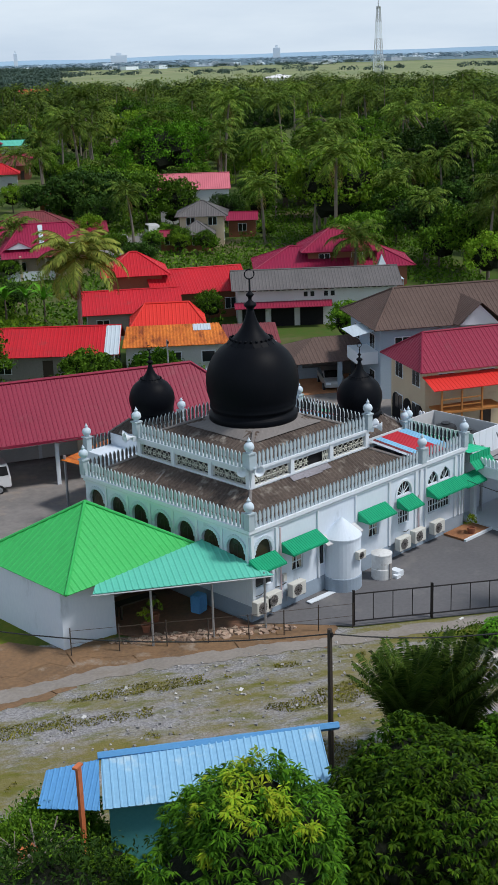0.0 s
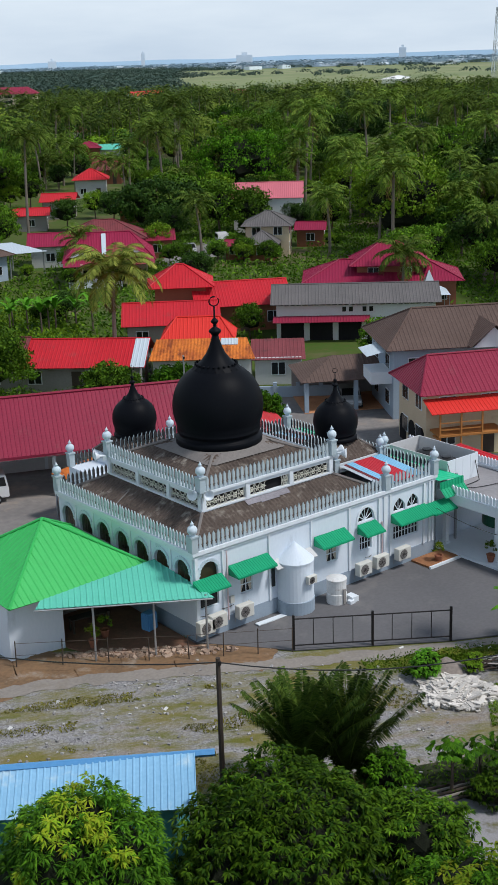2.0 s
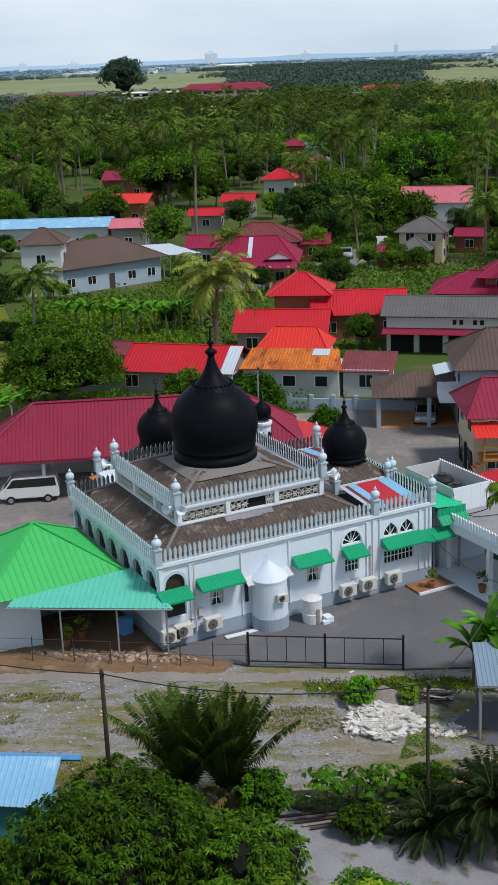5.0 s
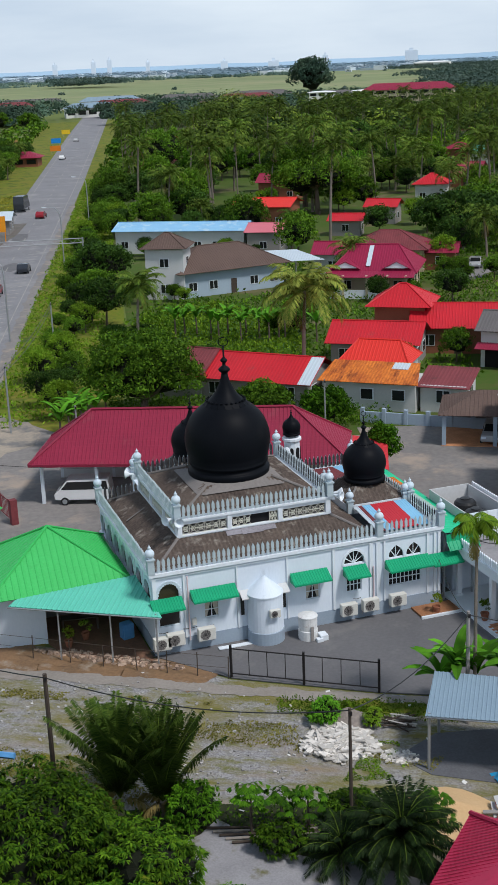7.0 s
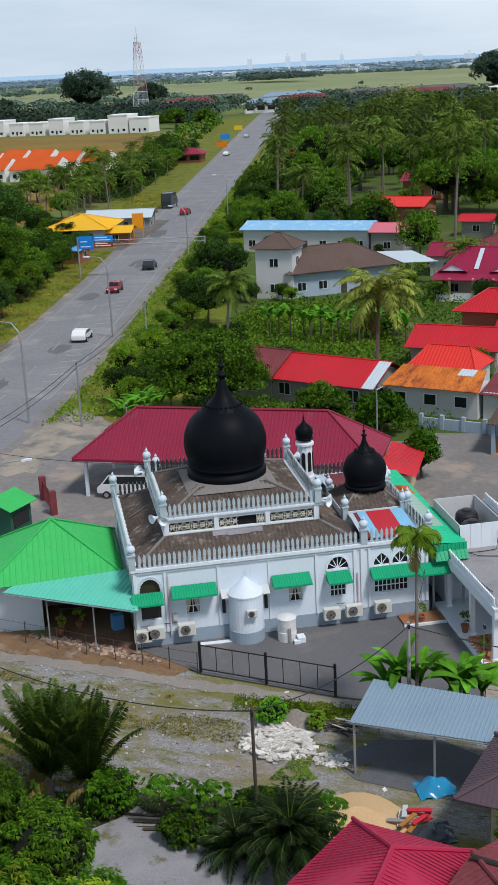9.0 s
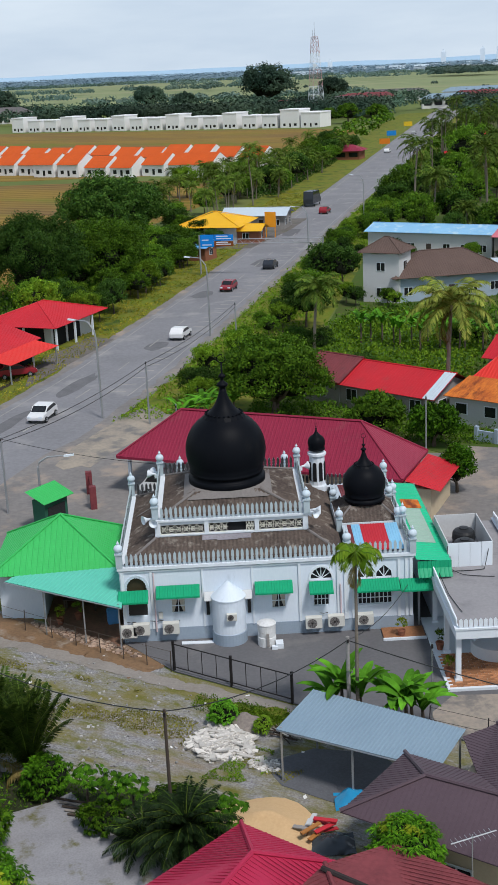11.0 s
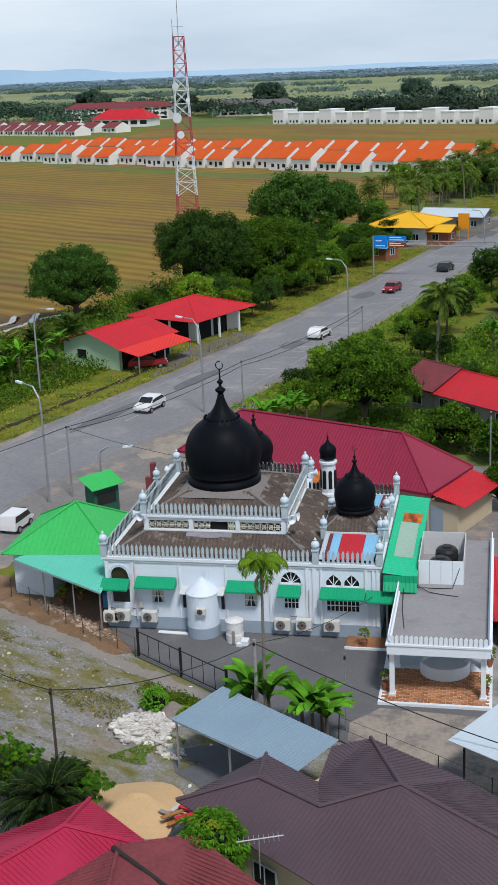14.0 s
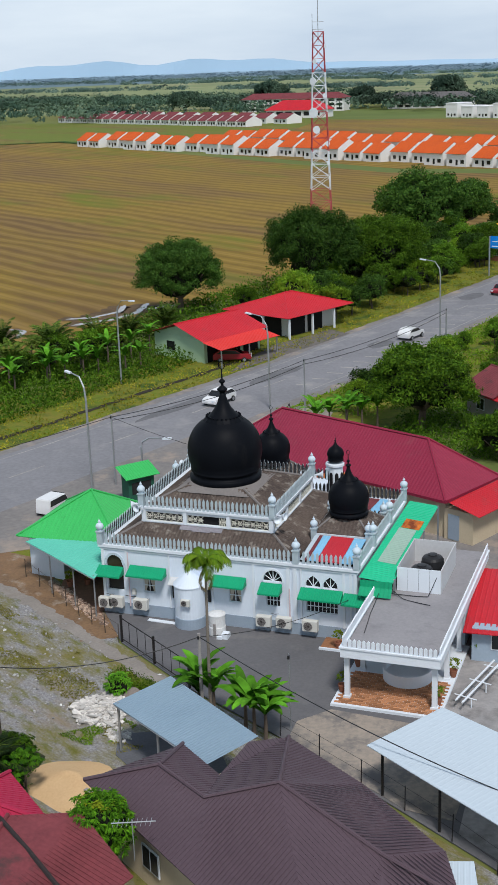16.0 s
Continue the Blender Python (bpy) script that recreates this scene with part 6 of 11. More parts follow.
# roof tank enclosure
enc = thing("tank_enclosure", "white panelled enclosure with black water tanks on the portico roof", "enclosure", 0, 0, 0)
ez = GZ + 3.403
for k in range(4):
    bm = B()
    x0 = 19.9 + k * 0.69
    box(bm, x0, 1.0, ez, x0 + 0.67, 1.06, ez + 1.55)
    part("panel", bm, M["white_trim"], enc)
bm = B()
box(bm, 22.62, 1.07, ez, 22.68, 6.0, ez + 1.55)
box(bm, 19.9, 5.94, ez, 22.61, 6.0, ez + 1.55)
box(bm, 19.9, 1.07, ez, 19.96, 5.93, ez + 1.55)
part("side_panel", bm, M["wall_plain"], enc)
for tx, ty in ((21.2, 2.3), (21.5, 4.2)):
    bm = B()
    lathe(bm, [(0.72, 0), (0.75, 0.1), (0.7, 0.5), (0.75, 0.6), (0.7, 1.0), (0.6, 1.15), (0.3, 1.25), (0.3, 1.32), (0, 1.34)], 24, tx, ty, ez)
    tk = part("water_tank", bm, M["black_plastic"], smooth=False)
    tagged(tk, "round black plastic water tank", "water tank", "roof tanks")

# long green awning between mosque and portico
ga = thing("covered_walk", "green sheet roof over the walk with rusty and clear patches", "covered walk", 0, 0, GZ)
def walk_sheet(x0, x1, y0, y1, lift, key, name="roof_sheet"):
    z = lambda x: 4.55 - 0.1 * (x - 17.75) + lift
    bm = B()
    rib_slope(bm, (x1, y0, z(x1)), (x1, y1, z(x1)), (x0, y1, z(x0)), (x0, y0, z(x0)), 0.3, 0.025, 0.02)
    part(name, bm, key, ga)


walk_sheet(17.78, 19.9, -0.25, 14.2, 0.0, M["roof_emerald"])
walk_sheet(18.25, 19.45, 2.6, 8.8, 0.035, mat("milky_clear_sheet", (0.34, 0.48, 0.40), (0.27, 0.40, 0.33), 0.4, fine=8))
walk_sheet(18.35, 19.6, 8.9, 10.6, 0.04, M["roof_rust"])
for y0, y1, z0, z1 in ((-0.30, -0.26, 3.95, 4.42), (-0.75, -0.31, 3.55, 3.98)):
    bm = B()
    rib_slope(bm, (17.85, y0, z0), (19.9, y0, z0), (19.9, y1, z1), (17.85, y1, z1), 0.25, 0.025)
    part("front_hood", bm, M["awning_green"], ga)
for px, py in ((18.0, 0.3), (19.9, 0.3), (19.9, 9.0), (19.9, 14.0)):
    bm = B()
    box(bm, px - 0.06, py - 0.06, 0, px + 0.06, py + 0.06, 4.4)
    part("post", bm, M["steel"], ga)

# red-roofed lean-to behind the portico
house("side_building", "low pale blue building with a red sheet roof", 26.5, 3.2, 3.6, 7.6, 3, 2.2, 0.55, M["roof_red"], M["wall_blue"], "shed", over=0.5)

# houses of the village: plan centre, size, turn, heights, roof and wall
H = house
tall_white = mat("bright_house_wall", (0.74, 0.76, 0.78), (0.66, 0.68, 0.70), 0.65, big=0.4, fine=8, bump=0.08)
H("village_house", "low red-roofed wing of a village house", 40.3, 58.0, 9, 6.6, -36, 2.8, 1.6, M["roof_red"], M["wall_grey"], "gable", over=0.6)
H("upper_house", "raised red hip-roofed room over the village house", 46.3, 64.5, 5.6, 4.8, -36, 4.9, 2.0, M["roof_red"], M["wall_brick"], over=0.9)
H("side_wing", "brown-walled wing with a red gable roof", 51.2, 60.3, 9.6, 7.4, -30, 3.0, 1.9, M["roof_red"], M["wall_brick"], "gable", over=0.6)
rh = H("rusty_house", "white house with an orange-red hip roof over a rusty lean-to", 34.9, 46.0, 6.4, 4.6, -40, 3.6, 1.7, M["roof_orange_red"], M["wall_plain"], "hip", over=0.35, inset=1.5)
bm = B()
rib_slope(bm, (-4.2, -6.9, 2.75), (5.4, -6.9, 2.75), (4.6, -2.5, 3.75), (-3.8, -2.5, 3.75), 0.3, 0.04, 0.03, wave)
part("lean_to_roof", bm, M["roof_rust"], rh, "rusty orange corrugated sheets")
bm = B()
rib_slope(bm, (2.2, -4.0, 3.47), (3.8, -4.0, 3.47), (3.8, -2.7, 3.77), (2.2, -2.7, 3.77), 0.3, 0.03)
part("pale_sheet", bm, M["roof_white"], rh, "pale sheet patched into the rusty roof")
bm = B()
box(bm, -3.9, -6.2, -0.1, 5.0, -2.6, 2.85)
part("wall", bm, M["wall_plain"], rh)
for cx in (-2.6, 0.4, 3.4):
    bm = B()
    box(bm, cx - 0.65, -6.26, 1.0, cx + 0.65, -6.203, 2.1)
    wdw = part("window", bm, M["white_trim"], rh)
    bm = B()
    box(bm, cx - 0.55, -6.29, 1.08, cx + 0.55, -6.263, 2.02)
    part("pane", bm, M["glass_dark"], wdw)
H("maroon_shed", "low shed with a maroon sheet roof", 38.4, 38.6, 4.2, 4.4, -40, 2.5, 0.7, M["roof_maroon_worn"], M["wall_plain"], "shed", over=0.4)
gw = thing("garden_wall", "low pale blue garden wall with square piers", "garden wall", 33.2, 34.2, GZ, -40)
for k in range(6):
    bm = B()
    box(bm, -5 + k * 2.0, -0.1, 0, -3.35 + k * 2.0, 0.1, 1.0)
    part("wall_panel", bm, M["wall_blue"], gw)
    bm = B()
    box(bm, -5.35 + k * 2.0, -0.18, 0, -5.003 + k * 2.0, 0.18, 1.35)
    part("pier", bm, M["wall_blue"], gw)
ws = H("white_workshop", "long white building with a grey low-pitched roof", 57, 47.8, 16.5, 7, -42, 4.0, 1.3, M["roof_grey"], M["wall_plain"], "gable", over=0.6, openings=False)
bm = B()
rib_slope(bm, (-8.6, -5.0, 2.2), (1.5, -5.0, 2.2), (1.5, -3.52, 2.6), (-8.6, -3.52, 2.6), 0.3, 0.03)
part("awning", bm, M["roof_crimson"], ws)
# workshop openings are flat plates painted as dark as their inner shade
for cx in (-6.6, -3.6, -0.6):
    bm = B()
    box(bm, cx - 1.2, -3.56, 0, cx + 1.2, -3.503, 2.1)
    part("opening", bm, M["hole_dark"], ws)
for cx in (-1.2, -0.5, 0.9, 1.6):
    bm = B()
    box(bm, cx - 0.2, -3.55, 3.0, cx + 0.2, -3.503, 3.5)
    part("vent", bm, M["glass_dark"], ws)
bm = B()
for k in range(26):
    box(bm, -8 + k * 0.62, -3.54, 3.7, -7.55 + k * 0.62, -3.503, 3.85)
vb = part("vent_band", bm, M["glass_dark"], ws)
vb["kind"] = "stuff"
H("maroon_house", "house with a wide maroon hip roof", 70.8, 57.6, 17, 7, -43, 3.3, 1.9, M["roof_magenta"], M["wall_brick"], over=0.9)
H("maroon_upper_house", "upper room of the maroon house under its own hip roof", 71.6, 57.2, 7.6, 5.6, -43, 5.0, 2.2, M["roof_magenta"], M["wall_brick"], over=0.9, storeys=2)
tent = thing("white_tent", "peaked white marquee tent beside the maroon house", "tent", 70.4, 49.6, GZ, -40)
bm = B()
tv = [bm.verts.new(p) for p in ((-2.2, -2.2, 2.3), (2.2, -2.2, 2.3), (2.2, 2.2, 2.3), (-2.2, 2.2, 2.3))]
tm = [bm.verts.new(p) for p in ((-0.7, -0.7, 3.1), (0.7, -0.7, 3.1), (0.7, 0.7, 3.1), (-0.7, 0.7, 3.1))]
tt_ = bm.verts.new((0, 0, 4.9))
for i in range(4):
    bm.faces.new((tv[i], tv[(i + 1) % 4], tm[(i + 1) % 4], tm[i]))
    bm.faces.new((tm[i], tm[(i + 1) % 4], tt_))
part("canopy", bm, M["roof_white"], tent)
for sx in (-2.1, 2.1):
    for sy in (-2.1, 2.1):
        bm = B()
        tube(bm, [(sx, sy, 0), (sx, sy, 2.3)], 0.04, 5)
        part("leg", bm, M["steel"], tent)
bg = H("blue_grey_house", "two-storey blue-grey house with a brown tiled roof", 44.4, 21.0, 14.6, 8, -32, 6.0, 2.3, M["roof_brown"], M["wall_blue"], "hip", over=0.75, storeys=2, inset=3.2)
bm = B()
rib_slope(bm, (-1.4, -5.6, 6.0), (-1.4, -1.2, 6.0), (0.6, -1.2, 7.7), (0.6, -5.6, 7.7), 0.35, 0.03)
rib_slope(bm, (2.6, -1.2, 6.0), (2.6, -5.6, 6.0), (0.6, -5.6, 7.7), (0.6, -1.2, 7.7), 0.35, 0.03)
part("dormer_roof", bm, M["roof_brown"], bg)
bm = B()
extrude_outline(bm, [(-1.1, 5.9), (2.3, 5.9), (0.6, 7.5)], 0.15, pose(0, -5.2, 0))
part("dormer_gable", bm, M["white_trim"], bg, "white gable front with glazing bars")
bm = B()
box(bm, -9.0, -3.4, 2.9, -7.303, -0.4, 3.9)
part("balcony", bm, M["white_trim"], bg)
bm = B()
rib_slope(bm, (-9.4, -3.6, 5.3), (-9.4, -0.2, 5.3), (-7.31, -0.2, 5.75), (-7.31, -3.6, 5.75), 0.3, 0.03)
part("balcony_roof", bm, M["roof_white"], bg)
yh = H("yellow_house", "two-storey cream house with a crimson roof and timber balcony", 36.3, 13.2, 9.8, 6.0, -27, 5.0, 2.0, M["roof_crimson"], M["wall_cream"], "hip", over=0.65, storeys=2, inset=1.8)
bm = B()
rib_slope(bm, (-5.2, -5.1, 3.9), (2.5, -5.1, 3.9), (2.5, -3.05, 4.5), (-5.2, -3.05, 4.5), 0.3, 0.03)
part("awning", bm, M["roof_orange_red"], yh, "bright red sheet awning")
bm = B()
box(bm, -4.6, -5.0, 2.1, 0.4, -3.05, 2.25)
part("balcony_deck", bm, M["wood_orange"], yh, "orange varnished timber balcony")
for cx in (-4.5, -2.9, -1.3, 0.3):
    bm = B()
    box(bm, cx - 0.06, -4.95, -0.1, cx + 0.06, -4.83, 3.95)
    part("balcony_post", bm, M["wood_orange"], yh)
for z in (2.6, 3.1):
    bm = B()
    box(bm, -4.5, -4.93, z, -1.3, -4.86, z + 0.07)
    part("balcony_rail", bm, M["wood_orange"], yh)
for k in range(8):
    bm = B()
    box(bm, -4.7 - 0.28 * k, -4.9, 1.95 - 0.26 * k, -4.42 - 0.28 * k, -3.9, 2.05 - 0.26 * k)
    part("step", bm, M["wood_orange"], yh)
# arches drawn as near-black plates, shade behind them put into the colour
for cy in (-2.0, 0.0, 2.0):
    bm = B()
    extrude_outline(bm, arched(cy - 0.7, 0, cy + 0.7, 1.4, 2.1), 0.05, pose(-4.955, 0, 0, 0, 0, -90))
    part("arch_opening", bm, M["hole_dark"], yh)
cp = thing("carport", "open carport with a brown tiled hip roof on pillars", "carport", 37.0, 28.4, GZ, -31)
bm = B()
hip_roof(bm, -4.2, -3.3, 5.4, 3.3, 2.75, 4.15, 3.3, 0.35, 0.03)
part("roof", bm, M["roof_brown"], cp)
for px, py in ((-3.7, -2.8), (-3.7, 2.8), (4.6, -2.8), (0.5, -2.8)):
    bm = B()
    box(bm, px - 0.17, py - 0.17, 0, px + 0.17, py + 0.17, 2.8)
    part("pillar", bm, M["wall_blue"], cp)
bm = B()
box(bm, -4.0, 2.6, 0, 5.0, 2.75, 2.8)
part("back_wall", bm, M["wall_grey"], cp)
bm = B()
box(bm, -3.9, -3.0, -0.05, 5.0, 2.59, 0.08)
part("floor", bm, M["terracotta"], cp)
H("long_red_house", "grey house with a faded red gable roof", 24.4, 49.8, 11.5, 6.6, -44, 2.6, 1.7, M["roof_red"], M["wall_grey"], "gable", over=0.6)
lr = bpy.data.objects["long_red_house"]
bm = B()
rib_slope(bm, (5.0, -3.9, 2.55), (6.3, -3.9, 2.55), (6.3, 0, 4.35), (5.0, 0, 4.35), 0.35, 0.03)
part("pale_sheet", bm, M["roof_white"], lr, "pale zinc sheet at the roof end")
H("maroon_wing", "worn maroon-roofed wing beside the long red house", 18.9, 55.1, 4.6, 6.8, -44, 2.8, 1.7, M["roof_maroon_worn"], M["wall_grey"], "gable", over=0.6)
mg = H("magenta_house", "magenta-roofed bungalow with white gable fans", 58.2, 97.4, 10.6, 10, -33, 3.3, 3.0, M["roof_magenta"], M["wall_cream"], over=0.9, inset=3.2)
for fx in (-3.6, 3.4):
    bm = B()
    rib_slope(bm, (fx - 2.0, -5.6, 3.75), (fx, -5.6, 4.75), (fx, -2.6, 4.75), (fx - 2.0, -2.6, 3.75), 0.35, 0.03)
    rib_slope(bm, (fx, -5.6, 4.75), (fx + 2.0, -5.6, 3.75), (fx + 2.0, -2.6, 3.75), (fx, -2.6, 4.75), 0.35, 0.03)
    part("gablet_roof", bm, M["roof_magenta"], mg)
    bm = B()
    extrude_outline(bm, [(-1.7, 0), (1.7, 0), (0, 0.82)], 0.1, pose(fx, -5.5, 3.85))
    part("gable_fan", bm, M["white_trim"], mg, "white triangular gable panel")
bm = B()
box(bm, -0.3, -0.04, 0, 0.3, 4.6, 0.05, pose(-0.6, -4.6, 4.02, 28, 0, 0))
part("roof_light", bm, M["roof_white"], mg, "pale strip of clear sheet on the roof")
for cx in (-3.6, -0.4, 2.4, 4.9):
    bm = B()
    box(bm, cx - 0.16, -7.6, 0, cx + 0.16, -7.28, 3.2)
    part("porch_pillar", bm, M["wall_cream"], mg)
bm = B()
box(bm, -5.4, -7.5, 0, 1.6, -7.35, 1.2)
part("porch_wall", bm, M["white_trim"], mg)
bm = B()
rib_slope(bm, (-6.0, -8.0, 3.0), (6.0, -8.0, 3.0), (6.0, -5.2, 3.5), (-6.0, -5.2, 3.5), 0.35, 0.03)
part("porch_roof", bm, M["roof_magenta"], mg)
H("magenta_back_house", "brown-red roofed house behind the magenta bungalow", 67.6, 113.2, 11, 8, -33, 3.5, 2.3, M["roof_maroon_worn"], M["wall_cream"], over=0.9)
H("back_wing", "low wing with a dull magenta sheet roof", 59.1, 114.5, 5.5, 6, -33, 3.2, 1.4, M["roof_magenta"], M["wall_plain"], "gable", over=0.6)
H("back_wing", "low crimson-roofed wing beside the brown-red house", 74.2, 109.0, 4.5, 5, -33, 2.8, 1.1, M["roof_crimson"], M["wall_brick"], "gable", over=0.6)
H("pink_house", "tall white house with a faded pink roof", 104, 118, 11.5, 7, -42, 5.8, 2.2, M["roof_pink"], tall_white, "gable", over=0.3, openings=False)
H("grey_roof_house", "two-storey timber house with a dark grey hip roof", 86.4, 97.0, 6.4, 6, -45, 4.7, 1.8, M["roof_grey"], M["wall_cream"], over=0.7, storeys=2)
H("grey_porch", "low grey-roofed porch with a crimson edge", 82.9, 94.4, 4.4, 4.4, -45, 2.5, 1.6, M["roof_grey"], M["wall_brick"], over=0.5)
H("side_shed", "small shed with a crimson sheet roof", 80.2, 97.4, 2.4, 3, -45, 2.2, 0.6, M["roof_crimson"], M["wall_brick"], "gable", over=0.4)
H("side_shed", "small outbuilding with a magenta roof", 96.8, 99.2, 4.2, 4, -45, 2.7, 0.9, M["roof_magenta"], M["wall_brick"], "gable", over=0.4)
H("brown_roof_house", "bungalow with a brown hip roof", 39.1, 110.5, 16, 9.5, 8, 3.6, 2.8, M["roof_brown"], M["wall_blue"], over=0.9)
H("upper_room", "tall white room of the brown-roofed bungalow", 30.8, 107.6, 5.4, 4.8, -29, 7.2, 1.8, M["roof_brown"], M["wall_plain"], over=0.6, storeys=2)
ws2 = thing("white_sheet_roof", "low carport under a pale sheet roof beside the bungalow", "carport", 50.5, 110.5, GZ, 8)
bm = B()
rib_slope(bm, (-3.2, -3.6, 3.6), (3.4, -3.6, 3.2), (2.6, 3.6, 3.8), (-4.6, 3.6, 4.4), 0.4, 0.03)
part("roof", bm, M["roof_white"], ws2)
for px, py in ((-2.8, -3.2), (3.0, -3.2), (2.3, 3.2), (-4.0, 3.2)):
    bm = B()
    box(bm, px - 0.08, py - 0.08, 0, px + 0.08, py + 0.08, 3.4)
    part("post", bm, M["steel"], ws2)
H("blue_roof_shed", "long low shed with a light blue roof", 45.2, 149.5, 23, 7, -32, 4.0, 1.0, M["roof_blue"], M["wall_plain"], "gable", over=0.6)
H("faded_roof_shed", "end bay of the long shed under faded red sheets", 57.4, 140.6, 5.6, 7, -32, 3.8, 1.0, M["roof_pink"], M["wall_grey"], "gable", over=0.5)
H("red_roof_shed", "open-fronted building with an orange-red roof", 69.0, 173.6, 11.5, 9, -36, 4.2, 1.2, M["roof_orange_red"], M["wall_brick"], "gable", over=0.8)
H("crimson_roof_house", "low house with a crimson roof", 88.4, 217, 9, 7, -36, 4.2, 1.7, M["roof_crimson"], M["wall_brick"], "gable", over=0.7)
for lx, ly, lw, ld, lrz, lh, lr, lroof, lwall, lkind in (
        (89.8, 163.2, 5.6, 5, -40, 3.4, 1.2, "roof_red", "wall_grey", "gable"), (114.3, 190.8, 6.6, 6, -35, 4.0, 2.0, "roof_red", "wall_plain", "hip"),
        (76.9, 151.3, 5.4, 4, -35, 2.9, 1.0, "roof_red", "wall_grey", "gable"), (169.6, 266, 8, 6, -40, 4.0, 1.2, "roof_turquoise", "wall_plain", "gable"),
        (163.5, 270, 7, 6, -40, 4.6, 1.6, "roof_crimson", "wall_brick", "hip"), (77.8, 316, 6.4, 5, -20, 3.6, 1.4, "roof_red", "wall_plain", "hip"),
        (75.5, 289, 7, 5, -20, 3.0, 1.0, "roof_white", "wall_plain", "gable"), (88, 300, 8, 6, -20, 3.4, 1.4, "roof_maroon_worn", "wall_brick", "hip"),
        (148.4, 324, 11, 8, -30, 4.2, 1.9, "roof_maroon_worn", "wall_plain", "hip"), (162, 323, 12, 8, -30, 4.4, 1.9, "roof_brown", "wall_plain", "hip"),
        (142.3, 226, 7.5, 6, -40, 3.4, 1.3, "roof_crimson", "wall_brick", "gable"), (180, 226.5, 9, 7, -50, 4.2, 1.9, "roof_brown", "wall_cream", "gable"),
        (214, 299, 8, 6, -45, 3.9, 1.7, "roof_maroon_worn", "wall_plain", "gable"), (218.5, 328, 8, 6, -40, 3.8, 1.4, "roof_maroon_worn", "wall_brick", "hip"),
        (262, 384, 13, 9, -40, 5.2, 2.2, "roof_grey", "wall_plain", "hip"), (134, 214, 6.5, 6, -40, 3.4, 1.2, "roof_maroon_worn", "wall_brick", "gable"),
        (96.2, 146.3, 6, 5, -40, 3.0, 1.0, "roof_red", "wall_brick", "gable"), (104, 330, 9, 7, -20, 3.6, 1.6, "roof_maroon_worn", "wall_plain", "hip")):
    H("village_cottage", "cottage among palms with a " + {"roof_red": "red", "roof_turquoise": "turquoise", "roof_crimson": "crimson", "roof_white": "pale sheet", "roof_maroon_worn": "dull maroon", "roof_brown": "brown", "roof_grey": "grey"}[lroof] + " roof", lx, ly, lw, ld, lrz, lh, lr, M[lroof], M[lwall], lkind, over=0.7, group="cottages among the palms")
H("far_depot", "long depot with a blue-grey steel roof beyond the palms", 365, 546, 27, 13, -38, 6.0, 2.4, M["roof_steel"], M["wall_plain"], "gable", over=0.8, pitch=0.8)

# red roadside houses across the road
r1 = H("roadside_house", "green-walled roadside house with a red gable roof", -22.2, 76, 9, 10, -24, 2.9, 1.6, M["roof_red"], M["wall_mint"], "gable", over=0.8, axis="y", openings=False)
bm = B()
rib_slope(bm, (8.4, -6.0, 2.3), (8.4, 4.5, 2.3), (5.2, 4.5, 2.85), (5.2, -6.0, 2.85), 0.35, 0.03)
part("lean_to", bm, M["roof_orange_red"], r1)
# open front shown by near-black plates that stand for indoor shade
for q in (-3.2, 0, 3.2):
    bm = B()
    box(bm, 4.503, q - 1.3, 0, 4.56, q + 1.3, 2.3)
    part("opening", bm, M["hole_dark"], r1)
for q in (-5.7, -0.8, 4.2):
    bm = B()
    box(bm, 8.1, q - 0.06, 0, 8.22, q + 0.06, 2.3)
    part("post", bm, M["steel"], r1)
bm = B()
box(bm, -2.2, -5.06, 1.0, -0.8, -5.003, 2.1)
part("window", bm, M["glass_dark"], r1)
r2 = H("roadside_workshop", "open roadside workshop with a red hip roof", -16.6, 92.5, 8.5, 10, -24, 3.0, 1.9, M["roof_red"], M["wall_plain"], "hip", over=1.8, axis="y", openings=False)
for px, py in ((5.7, -6.2), (5.7, -1.5), (5.7, 3.0), (1.0, -6.2)):
    bm = B()
    box(bm, px - 0.12, py - 0.12, 0, px + 0.12, py + 0.12, 2.7)
    part("post", bm, M["white_trim"], r2)
# flat plates in the unlit-inside colour, no real openings behind
for q in (-3.0, 0.6):
    bm = B()
    box(bm, 4.253, q - 1.5, 0, 4.31, q + 1.5, 2.6)
    part("opening", bm, M["hole_dark"], r2)
bm = B()
box(bm, -3.2, -5.06, 0, 3.2, -5.003, 2.6)
part("opening", bm, M["hole_dark"], r2)
H("yellow_roof_shop", "roadside shop with a yellow roof", 6.6, 179.5, 11.4, 12.4, -16, 3.5, 2.2, M["roof_yellow"], M["wall_plain"], "hip", over=1.2)
H("shop_annex", "low annex with a pale grey roof behind the yellow shop", 15.5, 196, 13, 7, -16, 3.0, 1.2, M["roof_white"], M["wall_grey"], "gable", over=0.7)
H("shop_porch", "open porch with a yellow roof before the shop", 13.0, 174.8, 5.2, 5, -16, 2.6, 0.9, M["roof_yellow"], M["wall_brick"], "gable", over=0.8)
# stall walls take the near-black of a shaded open inside
H("stall", "dark roadside stall with a sheet roof", -3.0, 156.5, 9, 6, -30, 2.4, 0.7, M["roof_grey"], M["hole_dark"], "gable", over=0.6)
H("stall", "roadside stall under a blue sheet", 3.6, 155.5, 4.5, 4, -30, 2.4, 0.5, M["roof_blue_strong"], M["wall_brick"], "gable", over=0.5)


